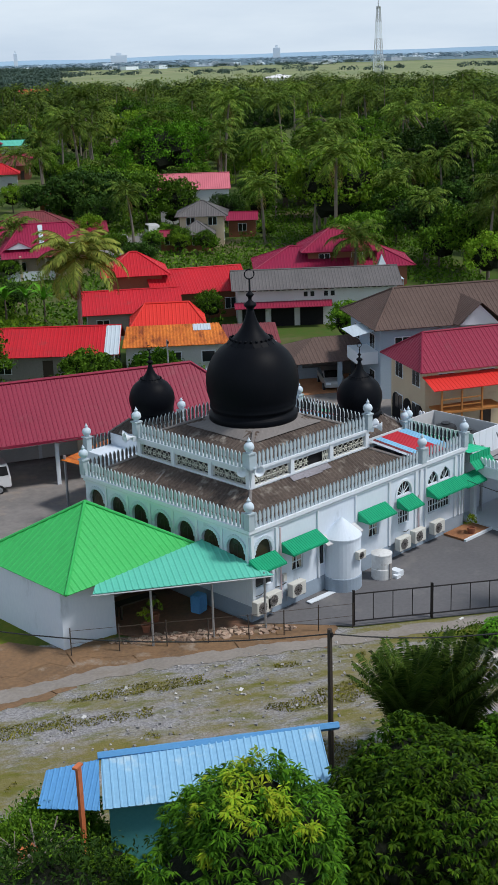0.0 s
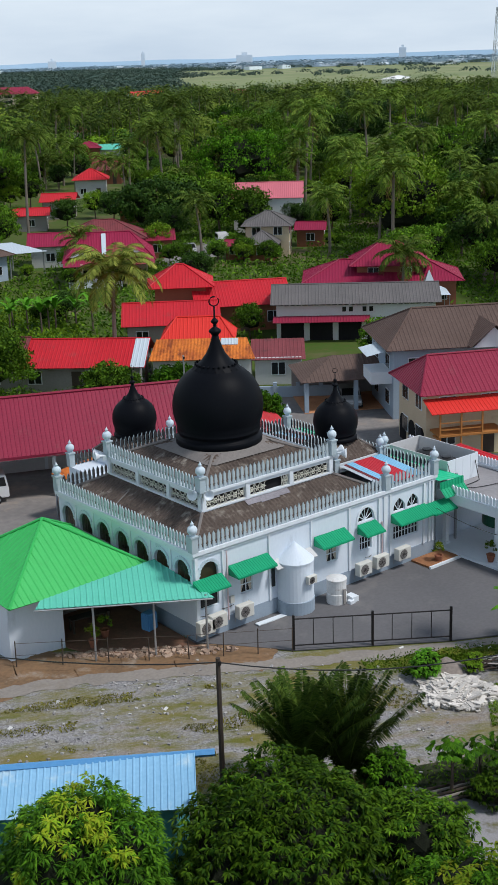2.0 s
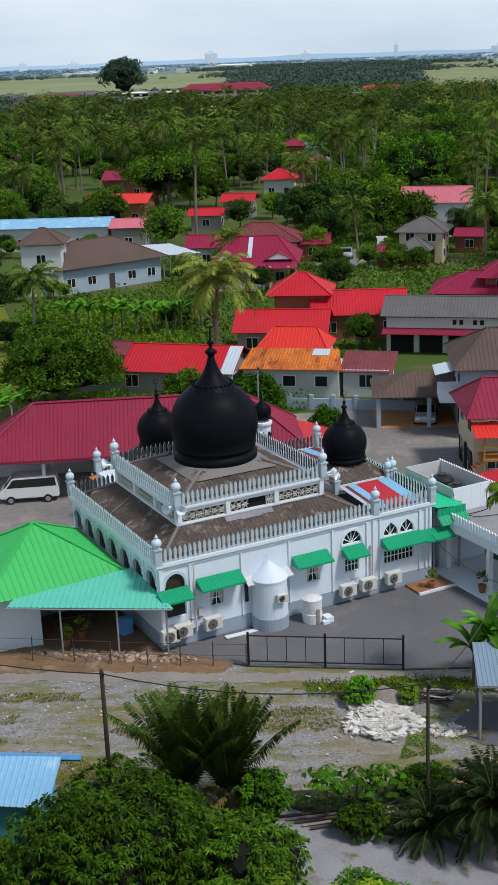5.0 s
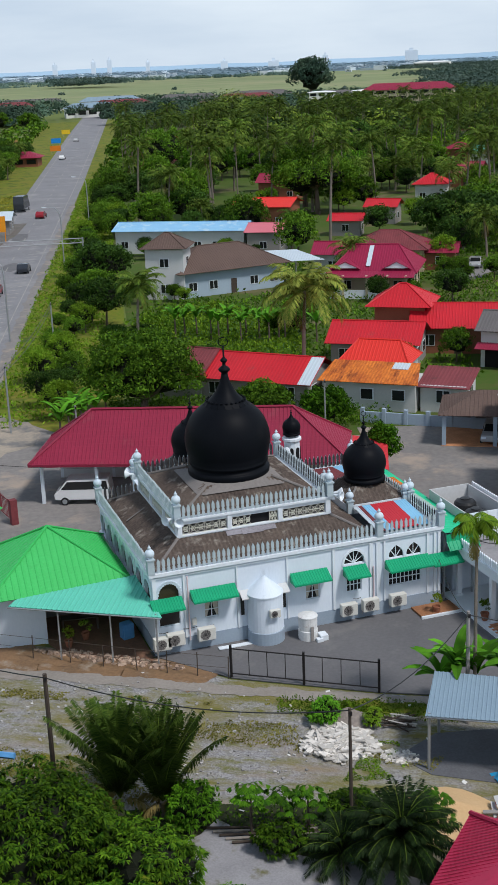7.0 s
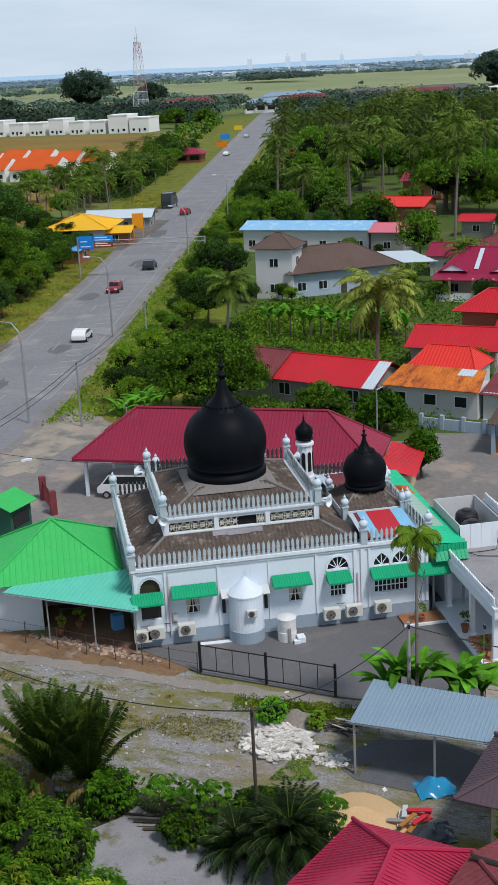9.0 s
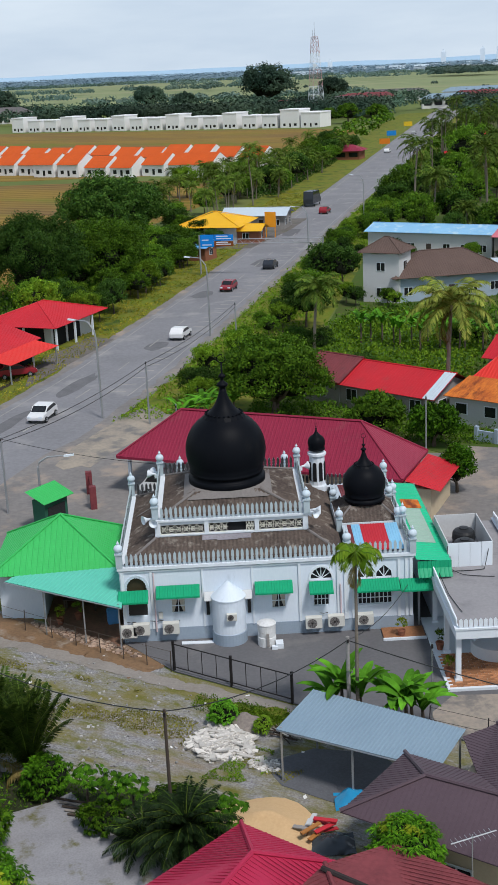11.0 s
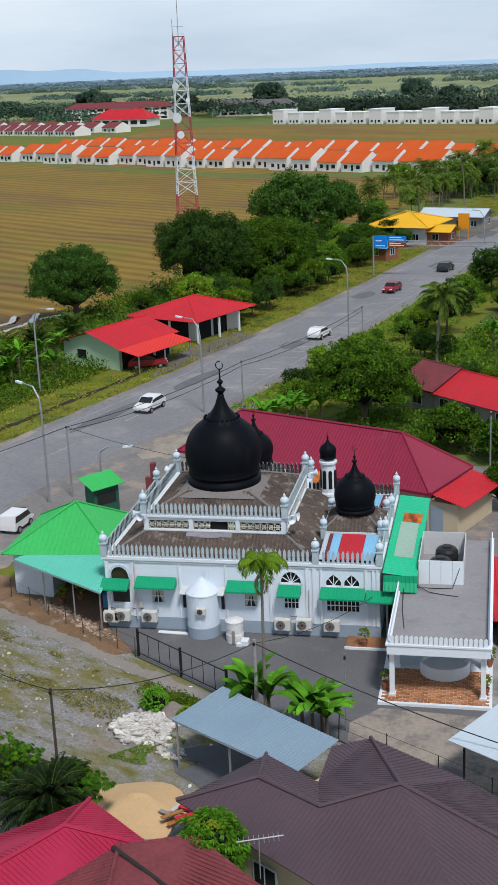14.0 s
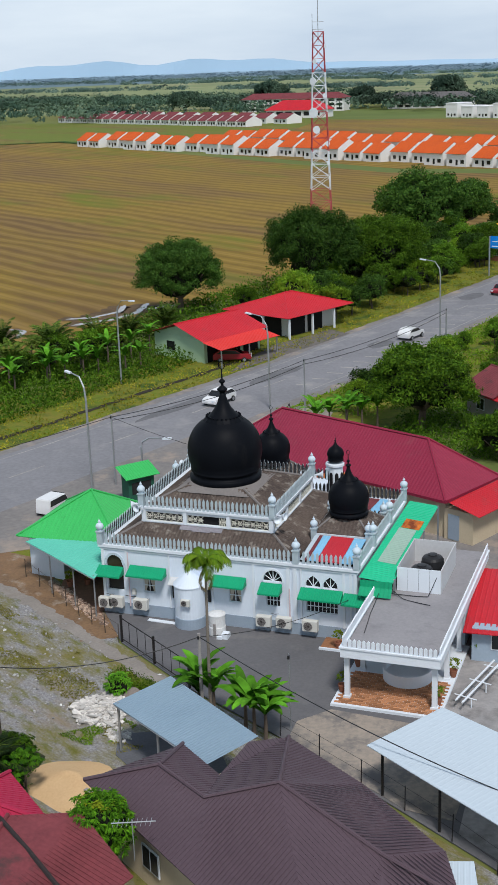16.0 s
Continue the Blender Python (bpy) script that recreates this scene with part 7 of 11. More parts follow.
# ---- south side: sheds, houses under the camera ----
sh = thing("open_shed", "open shed with a blue-grey ribbed steel roof on posts", "shed", 0, 0, GZ)
bm = B()
rib_slope(bm, (8.45, -16.2, 2.85), (15.5, -20.7, 2.95), (17.4, -18.0, 3.3), (10.5, -13.1, 3.2), 0.2, 0.025, 0.03)
part("roof", bm, M["roof_steel"], sh)
for px, py in ((8.7, -16.1), (11.9, -18.2), (15.2, -20.3), (10.6, -13.4), (17.0, -17.9)):
    bm = B()
    box(bm, px - 0.05, py - 0.05, 0, px + 0.05, py + 0.05, 2.9)
    part("post", bm, M["steel"], sh)
bm = B()
tube(bm, [(8.5, -16.15, 2.75), (15.4, -20.6, 2.85)], 0.05, 5)
part("gutter", bm, M["steel"], sh)

# roofs of flat facets with standing ribs
def facet(bm, pts, pitch=0.22, rib=0.02, wide=0.045, thick=0.05):
    """One roof plane on a convex outline, ribs running down its steepest line."""
    pts = [Vector(q) for q in pts]
    nrm = Vector((0, 0, 0))
    for a, b in zip(pts, pts[1:] + pts[:1]):
        nrm += a.cross(b)
    nrm.normalize()
    if nrm.z < 0:
        nrm = -nrm
    down = (Vector((0, 0, -1)) - nrm * Vector((0, 0, -1)).dot(nrm)).normalized()
    side = nrm.cross(down)
    hi = [bm.verts.new(q) for q in pts]
    lo = [bm.verts.new(q - Vector((0, 0, thick))) for q in pts]
    bm.faces.new(hi)
    bm.faces.new(lo[::-1])
    for k in range(len(pts)):
        j = (k + 1) % len(pts)
        bm.faces.new((lo[k], lo[j], hi[j], hi[k]))
    ribs = []
    o = pts[0]
    uv = [((q - o).dot(side), (q - o).dot(down), (q - o).dot(nrm)) for q in pts]
    u = math.ceil(min(q[0] for q in uv) / pitch) * pitch
    while u < max(q[0] for q in uv):
        cut = []
        for (u0, v0, w0), (u1, v1, w1) in zip(uv, uv[1:] + uv[:1]):
            if (u0 - u) * (u1 - u) < 0:
                f = (u - u0) / (u1 - u0)
                cut.append((v0 + (v1 - v0) * f, w0 + (w1 - w0) * f))
        if len(cut) == 2 and abs(cut[0][0] - cut[1][0]) > 0.1:
            out = bmesh.new()
            m = [o + side * u + down * v + nrm * w for v, w in cut]
            q = []
            for e in m:
                q.append([out.verts.new(e + side * sx * wide / (1 if h == 0 else 2) + nrm * h) for sx, h in ((-1, -0.004), (-1, rib), (1, rib), (1, -0.004))])
            for k in range(4):
                j = (k + 1) % 4
                out.faces.new((q[0][k], q[0][j], q[1][j], q[1][k]))
            ribs.append(out)
        u += pitch
    return ribs


def facet_house(name, label, facets, ridges, material, walls, wall_mat, wall_h):
    t = thing(name, label, "house", 0, 0, GZ)
    for f in facets:
        bm = B()
        ribs = facet(bm, f)
        pl = part("roof_plane", bm, material, t)
        for r in ribs:
            part("rib", r, material, pl)
    for r in ridges:
        bm = B()
        tube(bm, [Vector(q) + Vector((0, 0, 0.05)) for q in r], 0.1, 6)
        part("ridge_cap", bm, material, t)
    bm = B()
    prism(bm, walls, -0.1, wall_h)
    part("wall", bm, wall_mat, t)
    return t


pA, pB, pV, pE, pW1 = (14.1, -20.0, 3.5), (14.45, -23.6, 4.5), (17.45, -25.5, 4.5), (20.8, -25.1, 5.6), (16.9, -22.3, 3.65)
pSW, pS1, pH, pS2 = (10.75, -24.1, 3.35), (18.4, -29.4, 3.1), (25.7, -26.5, 3.9), (25.0, -33.5, 2.9)
pN1, pN2, pE1, pE2 = (17.0, -18.6, 3.3), (18.8, -17.7, 3.35), (23.2, -20.5, 3.25), (27.9, -24.5, 3.2)
ph = facet_house("plum_roof_house", "large bungalow with a plum-brown ribbed metal roof",
                 [[pSW, pA, pB], [pA, pW1, pV, pB], [pW1, pN1, pN2], [pW1, pN2, pE], [pW1, pE, pV], [pN2, pE1, pE2, pH, pE], [pSW, pB, pV, pS1], [pV, pE, pS2, pS1], [pE, pH, pS2], [pH, pE2, (29.0, -27.0, 2.9), (27.0, -33.5, 2.9), pS2]],
                 [[pSW, pB, pV, pE, pH, (29.0, -27.0, 2.9)], [pA, pB], [pN2, pE]], M["roof_plum"],
                 [(12.2, -24.5), (18.4, -28.7), (24.4, -32.4), (26.6, -27.2), (23.4, -21.6), (18.4, -18.7), (16.4, -21.6), (14.2, -21.4)], M["wall_cream"], 3.1)
bm = B()
box(bm, -0.7, -0.06, 1.0, 0.7, 0.0, 2.2, pose(15.2, -26.6, 0, 0, 0, -34))
pw = part("window", bm, M["white_trim"], ph)
for q in (-0.33, 0.33):
    bm = B()
    box(bm, q - 0.28, -0.08, 1.08, q + 0.28, -0.063, 2.12, pose(15.2, -26.6, 0, 0, 0, -34))
    part("pane", bm, M["glass_dark"], pw)
cA, cR, cR2, cL, cE = (6.6, -23.8, 2.9), (7.0, -28.1, 4.4), (4.0, -33.0, 4.4), (0.3, -29.8, 2.7), (10.6, -27.0, 2.85)
facet_house("crimson_house", "house with a crimson hip roof of ribbed sheets", [[cA, cR, cR2, cL], [cA, cE, cR], [cE, (8.6, -33.5, 2.8), cR2, cR]], [[cA, cR, cR2], [cE, cR]], M["roof_rose"],
            [(1.2, -29.8), (4.2, -32.4), (8.2, -32.4), (9.9, -27.3), (6.7, -24.8)], M["wall_plain"], 2.6)
wA, wB, wC, wD, wE_, wF = (9.7, -29.1, 4.45), (12.5, -27.7, 4.25), (16.3, -30.6, 3.8), (14.5, -35.5, 3.6), (10.4, -34.0, 4.4), (5.5, -32.5, 3.0)
worn_house = facet_house("worn_maroon_house", "house with a worn dull maroon sheet roof", [[wA, wB, wC, wD, wE_], [wA, wE_, wF]], [[wA, wE_]], M["roof_maroon_worn"],
            [(9.0, -32.8), (13.6, -34.6), (15.6, -30.8), (12.4, -28.5), (9.9, -30.0)], M["wall_grey"], 3.1)

bm = B()
tube(bm, [(9.55, -29.5, 4.56), (11.67, -30.85, 4.27), (13.9, -32.37, 3.95)], 0.11, 6)
part("ridge_cap", bm, mat("blackened_ridge", (0.045, 0.036, 0.036), (0.028, 0.024, 0.024), 0.9, fine=7, vary=1.0, bump=0.4), worn_house, "blackened weathered ridge sheet")
ls = thing("pale_lean_to", "low lean-to under pale blue-white ribbed sheets beside the bungalow", "lean-to", 0, 0, GZ)
bm = B()
rib_slope(bm, (27.4, -26.4, 2.35), (29.6, -26.0, 2.3), (29.0, -23.9, 2.5), (27.7, -24.3, 2.55), 0.25, 0.012, 0.04)
part("roof", bm, M["roof_white"], ls)
for px, py in ((29.1, -24.2), (29.4, -25.8), (28.2, -24.4)):
    bm = B()
    tube(bm, [(px, py, 0), (px, py, 2.46)], 0.045, 6)
    part("post", bm, M["dark_metal"], ls)

wr = thing("white_canopy", "open canopy with a white sheet roof on dark posts", "canopy", 0, 0, GZ)
bm = B()
rib_slope(bm, (22.4, -16.4, 2.75), (31.5, -22.6, 2.75), (34.0, -17.0, 3.0), (25.0, -11.9, 3.0), 0.3, 0.006, 0.04)
part("roof", bm, M["roof_white"], wr)
for px, py in ((23.2, -16.4), (26.5, -18.6), (30.5, -21.4), (25.2, -12.6)):
    bm = B()
    box(bm, px - 0.06, py - 0.06, 0, px + 0.06, py + 0.06, 2.75)
    part("post", bm, M["dark_metal"], wr)

# blue-roofed long shed at the trees
bs = thing("blue_shed", "long shed with a pale blue sheet roof and blue trim", "shed", 0, 0, GZ)
bm = B()
rib_slope(bm, (-18.1, -11.2, 3.2), (-11.7, -15.8, 3.2), (-9.8, -14.4, 4.0), (-16.9, -9.65, 4.05), 0.25, 0.03)
part("roof", bm, M["roof_blue"], bs)
bm = B()
tube(bm, [(-17.0, -9.6, 4.08), (-9.75, -14.35, 4.03)], 0.15, 5)
part("ridge_trim", bm, M["roof_blue_strong"], bs)
bm = B()
rib_slope(bm, (-19.5, -9.4, 3.12), (-18.15, -11.1, 3.14), (-17.0, -9.68, 3.95), (-18.85, -8.3, 3.7), 0.2, 0.03)
part("roof", bm, M["roof_blue_strong"], bs)
bm = B()
prism(bm, [(-17.7, -11.0), (-12.2, -15.0), (-10.8, -14.0), (-16.5, -10.1)], -0.1, 3.3)
part("wall", bm, mat("turquoise_board", (0.12, 0.42, 0.45), (0.09, 0.34, 0.37), 0.7, fine=8), bs)

# yard gate
gt = thing("yard_gate", "black steel tube sliding gate with three posts", "gate", 3.1, -4.0, GZ, math.degrees(math.atan2(-4.6, 6.55)))
GL = 8.0
for x in (0, GL / 2, GL):
    bm = B()
    box(bm, x - 0.06, -0.06, 0, x + 0.06, 0.06, 1.9)
    part("post", bm, M["dark_metal"], gt)
for z in (0.25, 1.7):
    bm = B()
    tube(bm, [(0, 0, z), (GL, 0, z)], 0.035, 6)
    part("rail", bm, M["dark_metal"], gt)
for k in range(1, 8):
    if k != 4:
        bm = B()
        tube(bm, [(GL * k / 8, 0, 0.25), (GL * k / 8, 0, 1.7)], 0.022, 6)
        part("bar", bm, M["dark_metal"], gt)


# ---- trees and plants ----
L_MANGO = leaf_mat("mango_leaf", (0.016, 0.066, 0.004), (0.10, 0.25, 0.012))
L_MANGO_OLD = leaf_mat("old_mango_leaf", (0.012, 0.05, 0.004), (0.078, 0.19, 0.011))
L_MANGO_YOUNG = leaf_mat("young_mango_leaf", (0.13, 0.25, 0.012), (0.22, 0.25, 0.016), 0.35)
L_BROAD = leaf_mat("broadleaf_leaf", (0.017, 0.066, 0.005), (0.115, 0.225, 0.013), 0.6, 0.5, 0.9)
L_DARK = leaf_mat("dark_leaf", (0.018, 0.055, 0.010), (0.06, 0.12, 0.018))
L_MID = leaf_mat("village_tree_leaf", (0.034, 0.094, 0.009), (0.118, 0.228, 0.016))
L_LIGHT = leaf_mat("light_tree_leaf", (0.075, 0.17, 0.010), (0.17, 0.27, 0.02))
L_PALM = leaf_mat("palm_leaf", (0.045, 0.105, 0.014), (0.15, 0.21, 0.032))
L_COCO = leaf_mat("young_coconut_leaf", (0.018, 0.05, 0.008), (0.095, 0.15, 0.024))
L_PALM_DRY = leaf_mat("dry_palm_leaf", (0.16, 0.13, 0.04), (0.22, 0.17, 0.06))
L_BANANA = leaf_mat("banana_leaf", (0.06, 0.20, 0.014), (0.13, 0.33, 0.022))
L_CYCAS = leaf_mat("cycad_leaf", (0.008, 0.020, 0.007), (0.026, 0.048, 0.014))
L_WOOD = leaf_mat("wood_leaf", (0.018, 0.044, 0.010), (0.15, 0.21, 0.028), 0.4, 0.55, 0.045, True)
# next three leaf colours turn bluer and paler with distance, haze painted in
L_FAR = leaf_mat("hazed_distant_leaf", (0.034, 0.066, 0.046), (0.08, 0.122, 0.078), 0.4, 0.55, 0.02, True)
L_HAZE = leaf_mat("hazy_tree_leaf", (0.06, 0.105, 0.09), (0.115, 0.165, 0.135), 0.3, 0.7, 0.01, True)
L_FARTHER = leaf_mat("hazed_horizon_leaf", (0.20, 0.30, 0.36), (0.25, 0.35, 0.41), 0.2, 0.9, 0.0015, True)
BARK = mat("bark", (0.14, 0.11, 0.085), (0.085, 0.068, 0.055), 0.9, fine=9, bump=0.5, stretch=(2, 2, 0.5))
BARK_PALM = mat("palm_bark", (0.23, 0.2, 0.165), (0.15, 0.13, 0.11), 0.9, fine=10, bump=0.5, stretch=(0.6, 0.6, 3))


def trunk_mesh(rng, h, r, limbs, spread):
    bm = B()
    bend = rng.uniform(-0.3, 0.3, 2)
    pts = [(bend[0] * t * t, bend[1] * t * t, h * t) for t in (0, 0.3, 0.65, 1.0)]
    tube(bm, pts, r, 8, r * 0.6)
    top = Vector(pts[-1])
    for k in range(limbs):
        a = 2 * math.pi * (k + rng.uniform(-.25, .25)) / limbs
        ln = spread * rng.uniform(0.6, 1.0)
        e = top + Vector((math.cos(a) * ln, math.sin(a) * ln, spread * rng.uniform(0.45, 0.9)))
        m = top + (e - top) * 0.5 + Vector((0, 0, -0.1 * spread))
        tube(bm, [top - Vector((0, 0, 0.25 * r)), m, e], r * 0.5, 6, r * 0.12)
    return bm


def core_mesh(rng, rx, ry, rz, cz):
    """A lumpy closed body inside a crown, added to stand for the shade between leaves."""
    bm = B()
    bmesh.ops.create_icosphere(bm, subdivisions=3, radius=1.0)
    for v in bm.verts:
        k = 0.85 + 0.45 * noise.noise(v.co * 2.2 + Vector((rng.uniform(-1, 1) * 0.02 + rx, ry, rz)))
        v.co = Vector((v.co.x * rx * k, v.co.y * ry * k, v.co.z * rz * k + cz))
    return bm


# near-black core colour, stands for shade in the leaf gaps
CROWN_SHADE = mat("crown_shade", (0.012, 0.016, 0.008), (0.007, 0.009, 0.005), 0.95, big=2.0, fine=9, bump=0.8)


def big_tree(name, label, x, y, rx, ry, rz, cz, clumps, per, leaf_l, leaf_w, leaf, seed, clump_r=0.7, young=0, z=None):
    """A tree of its own, its crown a mesh of single leaves on lumpy clumps."""
    rng = np.random.default_rng(seed)
    t = thing(name, label, "tree", x, y, GZ)
    part("trunk", trunk_mesh(rng, max(cz - rz * 0.7, 0.8), 0.055 * (rx + rz), 6, rx * 0.75), BARK, t)
    p, o = crown_points(rng, rx, ry, rz, clumps, per, clump_r)
    q = leaves(rng, p, leaf_l, leaf_w, 0.45, o)
    q[:, 2] += cz
    part("crown", quads_mesh("crown", q), leaf, t)
    part("inner_crown", core_mesh(rng, rx * 0.74, ry * 0.74, rz * 0.74, cz), CROWN_SHADE, t, "dark core inside the crown, standing for shade in its gaps")
    if young:
        p, o = crown_points(rng, rx * 1.02, ry * 1.02, rz * 1.02, young, per, clump_r * 0.6)
        up = p[:, 2] > -0.1 * rz
        q = leaves(rng, p[up], leaf_l, leaf_w, 0.6, o[up])
        q[:, 2] += cz
        part("young_leaves", quads_mesh("young_leaves", q), L_MANGO_YOUNG, t, "yellow-green young leaves")
    return t


def whorl_tree(name, label, x, y, rx, ry, rz, cz, n, per, leaf_l, leaf_w, leaf, seed, young=0.0, category="tree"):
    """A tree whose twig ends carry hanging whorls of leaves; young: how far the new leaves reach down from the top."""
    rng = np.random.default_rng(seed)
    t = thing(name, label, category, x, y, GZ)
    part("trunk", trunk_mesh(rng, max(cz - rz * 0.7, 0.5), 0.055 * (rx + rz), 6, rx * 0.7), BARK, t)
    q, o = rosettes(rng, rx, ry, rz, n, per, leaf_l, leaf_w, seed)
    inner, _ = rosettes(rng, rx * 0.84, ry * 0.84, rz * 0.84, n // 3, per, leaf_l, leaf_w, seed)
    q[:, 2] += cz
    inner[:, 2] += cz
    first = o[::4]
    new_leaf = np.array([young > 0 and v[2] + 0.9 * noise.noise(Vector(v) * 3.1 + Vector((seed, 2, 0))) > 1.05 - young for v in first])
    sel = np.repeat(new_leaf, 4)
    part("crown", quads_mesh("crown", np.concatenate([q[~sel], inner])), leaf, t)
    if new_leaf.any():
        part("young_leaf", quads_mesh("young_leaf", q[sel]), L_MANGO_YOUNG, t, "yellow-green young leaves")
    # added dark core, gaps between the whorls read as shade
    bm = B()
    bmesh.ops.create_icosphere(bm, subdivisions=3, radius=1.0)
    k = lumps([tuple(v.co) for v in bm.verts], seed)[:, 0]
    for v, f in zip(bm.verts, k):
        v.co = Vector((v.co.x * rx * f * 0.8, v.co.y * ry * f * 0.8, max(v.co.z, -0.75) * rz * f * 0.8 + cz))
    part("inner_crown", bm, CROWN_SHADE, t, "dark core inside the crown, standing for shade in its gaps")
    return t


whorl_tree("mango_tree", "dense mango tree with yellow-green young leaves", -18.0, -18.0, 2.9, 2.9, 3.0, 4.3, 900, 16, 0.30, 0.068, L_MANGO_OLD, 11, 0.06)
whorl_tree("broadleaf_tree", "wide dark green broadleaf tree beside the blue shed", -10.3, -18.9, 4.0, 3.4, 2.5, 2.6, 1250, 15, 0.28, 0.085, L_BROAD, 12)
whorl_tree("broadleaf_tree", "dark green tree with open lower branches", -5.8, -21.0, 2.1, 2.0, 1.6, 1.8, 330, 15, 0.28, 0.08, L_BROAD, 13)
whorl_tree("young_tree", "bright green bushy young tree", -8.0, -25.4, 2.4, 2.1, 1.8, 2.3, 460, 16, 0.27, 0.07, L_MANGO, 14, 0.1)
whorl_tree("young_tree", "bright green bushy young tree", -4.2, -26.6, 2.3, 2.1, 1.6, 1.9, 430, 16, 0.27, 0.07, L_MANGO, 15, 0.05)
big_tree("sparse_tree", "dark thinly leaved tree with bare grey twigs", -22.6, -14.2, 3.0, 2.6, 2.2, 3.0, 110, 50, 0.2, 0.07, L_DARK, 16, 0.7)
big_tree("sparse_tree", "dark thinly leaved tree with bare grey twigs", -24.5, -18.5, 3.2, 2.8, 2.4, 3.2, 150, 50, 0.2, 0.07, L_DARK, 26, 0.7)
whorl_tree("mango_tree", "young mango tree between the roofs", 13.0, -27.2, 1.5, 1.4, 1.6, 3.2, 330, 16, 0.27, 0.068, L_MANGO, 17, 0.05)
whorl_tree("shrub", "bright green shrub under the coconut palms", -2.7, -16.3, 1.15, 1.05, 1.0, 1.1, 150, 14, 0.24, 0.08, L_MANGO, 18, 0, "shrub")
whorl_tree("shrub", "dense green shrub at the lot's edge", 3.6, -18.8, 1.2, 1.0, 0.8, 0.9, 120, 14, 0.24, 0.08, L_BROAD, 19, 0, "shrub")
whorl_tree("shrub", "dark green shrub below the papaya trees", 0.2, -19.4, 1.1, 0.9, 0.7, 0.7, 110, 14, 0.22, 0.08, L_BROAD, 27, 0, "shrub")
whorl_tree("shrub", "light green shrub on the rubble heap", 5.9, -10.4, 0.75, 0.65, 0.7, 0.7, 90, 13, 0.2, 0.07, L_BANANA, 20, 0, "shrub")
whorl_tree("shrub", "small light green shrub beside the earth heap", 7.9, -11.6, 0.4, 0.4, 0.5, 0.5, 40, 13, 0.18, 0.06, L_LIGHT, 28, 0, "shrub")
whorl_tree("shrub", "dense green shrub beneath the broadleaf trees", -13.8, -14.6, 1.5, 1.2, 0.9, 0.8, 160, 14, 0.24, 0.08, L_BROAD, 29, 0, "shrub")
whorl_tree("shrub", "dense green shrub beneath the broadleaf trees", -21.0, -11.0, 1.8, 1.5, 1.1, 1.0, 170, 14, 0.26, 0.08, L_BROAD, 30, 0, "shrub")
for x, y, rr, h, sd in ((-18.6, -7.9, 1.5, 1.3, 71), (-18.0, -10.2, 1.6, 1.5, 72), (-20.9, -11.2, 2.0, 2.2, 73), (-20.4, -13.6, 1.9, 2.6, 74), (-23.0, -11.5, 1.8, 2.0, 75), (-16.3, -10.9, 1.1, 1.2, 76)):
    whorl_tree("roadside_bush", "dense dark green bush before the blue shed", x, y, rr, rr * 0.9, h * 0.62, h * 0.6, int(150 * rr), 14, 0.22, 0.07, L_BROAD, sd, 0, "bush")
big_tree("feathery_tree", "loose dark green tree with fine leaves before the blue shed", -19.4, -9.6, 2.1, 1.9, 1.3, 1.7, 120, 70, 0.2, 0.07, L_MID, 231, 0.6)
dt = thing("bare_tree", "leafless pale grey branches standing out of the bushes", "tree", -21.0, -11.4, GZ)
rb = np.random.default_rng(77)
bm = B()
tube(bm, [(0, 0, 0), (0.05, 0.1, 1.6), (-0.1, 0.2, 3.0)], 0.07, 6)
part("trunk", bm, BARK_PALM, dt)
for k in range(7):
    a, L = k * 0.9 + rb.uniform(-.3, .3), rb.uniform(1.2, 2.1)
    bm = B()
    p0 = Vector((-0.08, 0.18, 2.5 + 0.08 * k))
    p1 = p0 + Vector((math.cos(a), math.sin(a), 0.35)) * L * 0.5
    p2 = p1 + Vector((math.cos(a + 0.4), math.sin(a + 0.4), 0.7)) * L * 0.5
    tube(bm, [p0, p1, p2], 0.026, 5)
    for q in (-0.8, 0.5, 1.1):
        tube(bm, [p1, p1 + Vector((math.cos(a + q), math.sin(a + q), 0.5)) * L * 0.35], 0.014, 4)
    part("branch", bm, BARK_PALM, dt)
op = thing("orange_post", "orange painted steel post with a short top plate", "post", -18.75, -10.9, GZ, 20)
bm = B()
box(bm, -0.11, -0.05, 0, 0.11, 0.05, 5.0)
bm2 = B()
box(bm2, -0.22, -0.09, 5.003, 0.16, 0.09, 5.08)
orange_paint = mat("faded_orange_paint", (0.56, 0.17, 0.07), (0.46, 0.13, 0.055), 0.6, fine=8, vary=0.8, bump=0.1)
part("shaft", bm, orange_paint, op)
part("top_plate", bm2, orange_paint, op)
big_tree("yard_tree", "dense dark mango tree behind the hall", 11.6, 47.5, 5.2, 4.8, 3.6, 4.6, 420, 60, 0.32, 0.15, L_MID, 21, 0.8)
big_tree("yard_tree", "dense green tree beside the hall", 20.5, 39.5, 2.6, 2.4, 1.9, 2.3, 140, 45, 0.36, 0.16, L_MID, 22, 0.6)
big_tree("yard_tree", "dense green tree beside the hall", 25.2, 36.5, 2.2, 2.0, 1.7, 2.1, 110, 45, 0.36, 0.16, L_MANGO, 23, 0.6)
big_tree("small_tree", "small bright green tree in the neighbour's yard", 24.9, 24.0, 1.3, 1.2, 1.7, 2.2, 90, 45, 0.26, 0.12, L_MANGO, 24, 0.45)
big_tree("small_tree", "round green tree before the white workshop", 49.5, 36.5, 2.0, 1.9, 1.8, 2.4, 100, 45, 0.3, 0.14, L_MID, 25, 0.5)
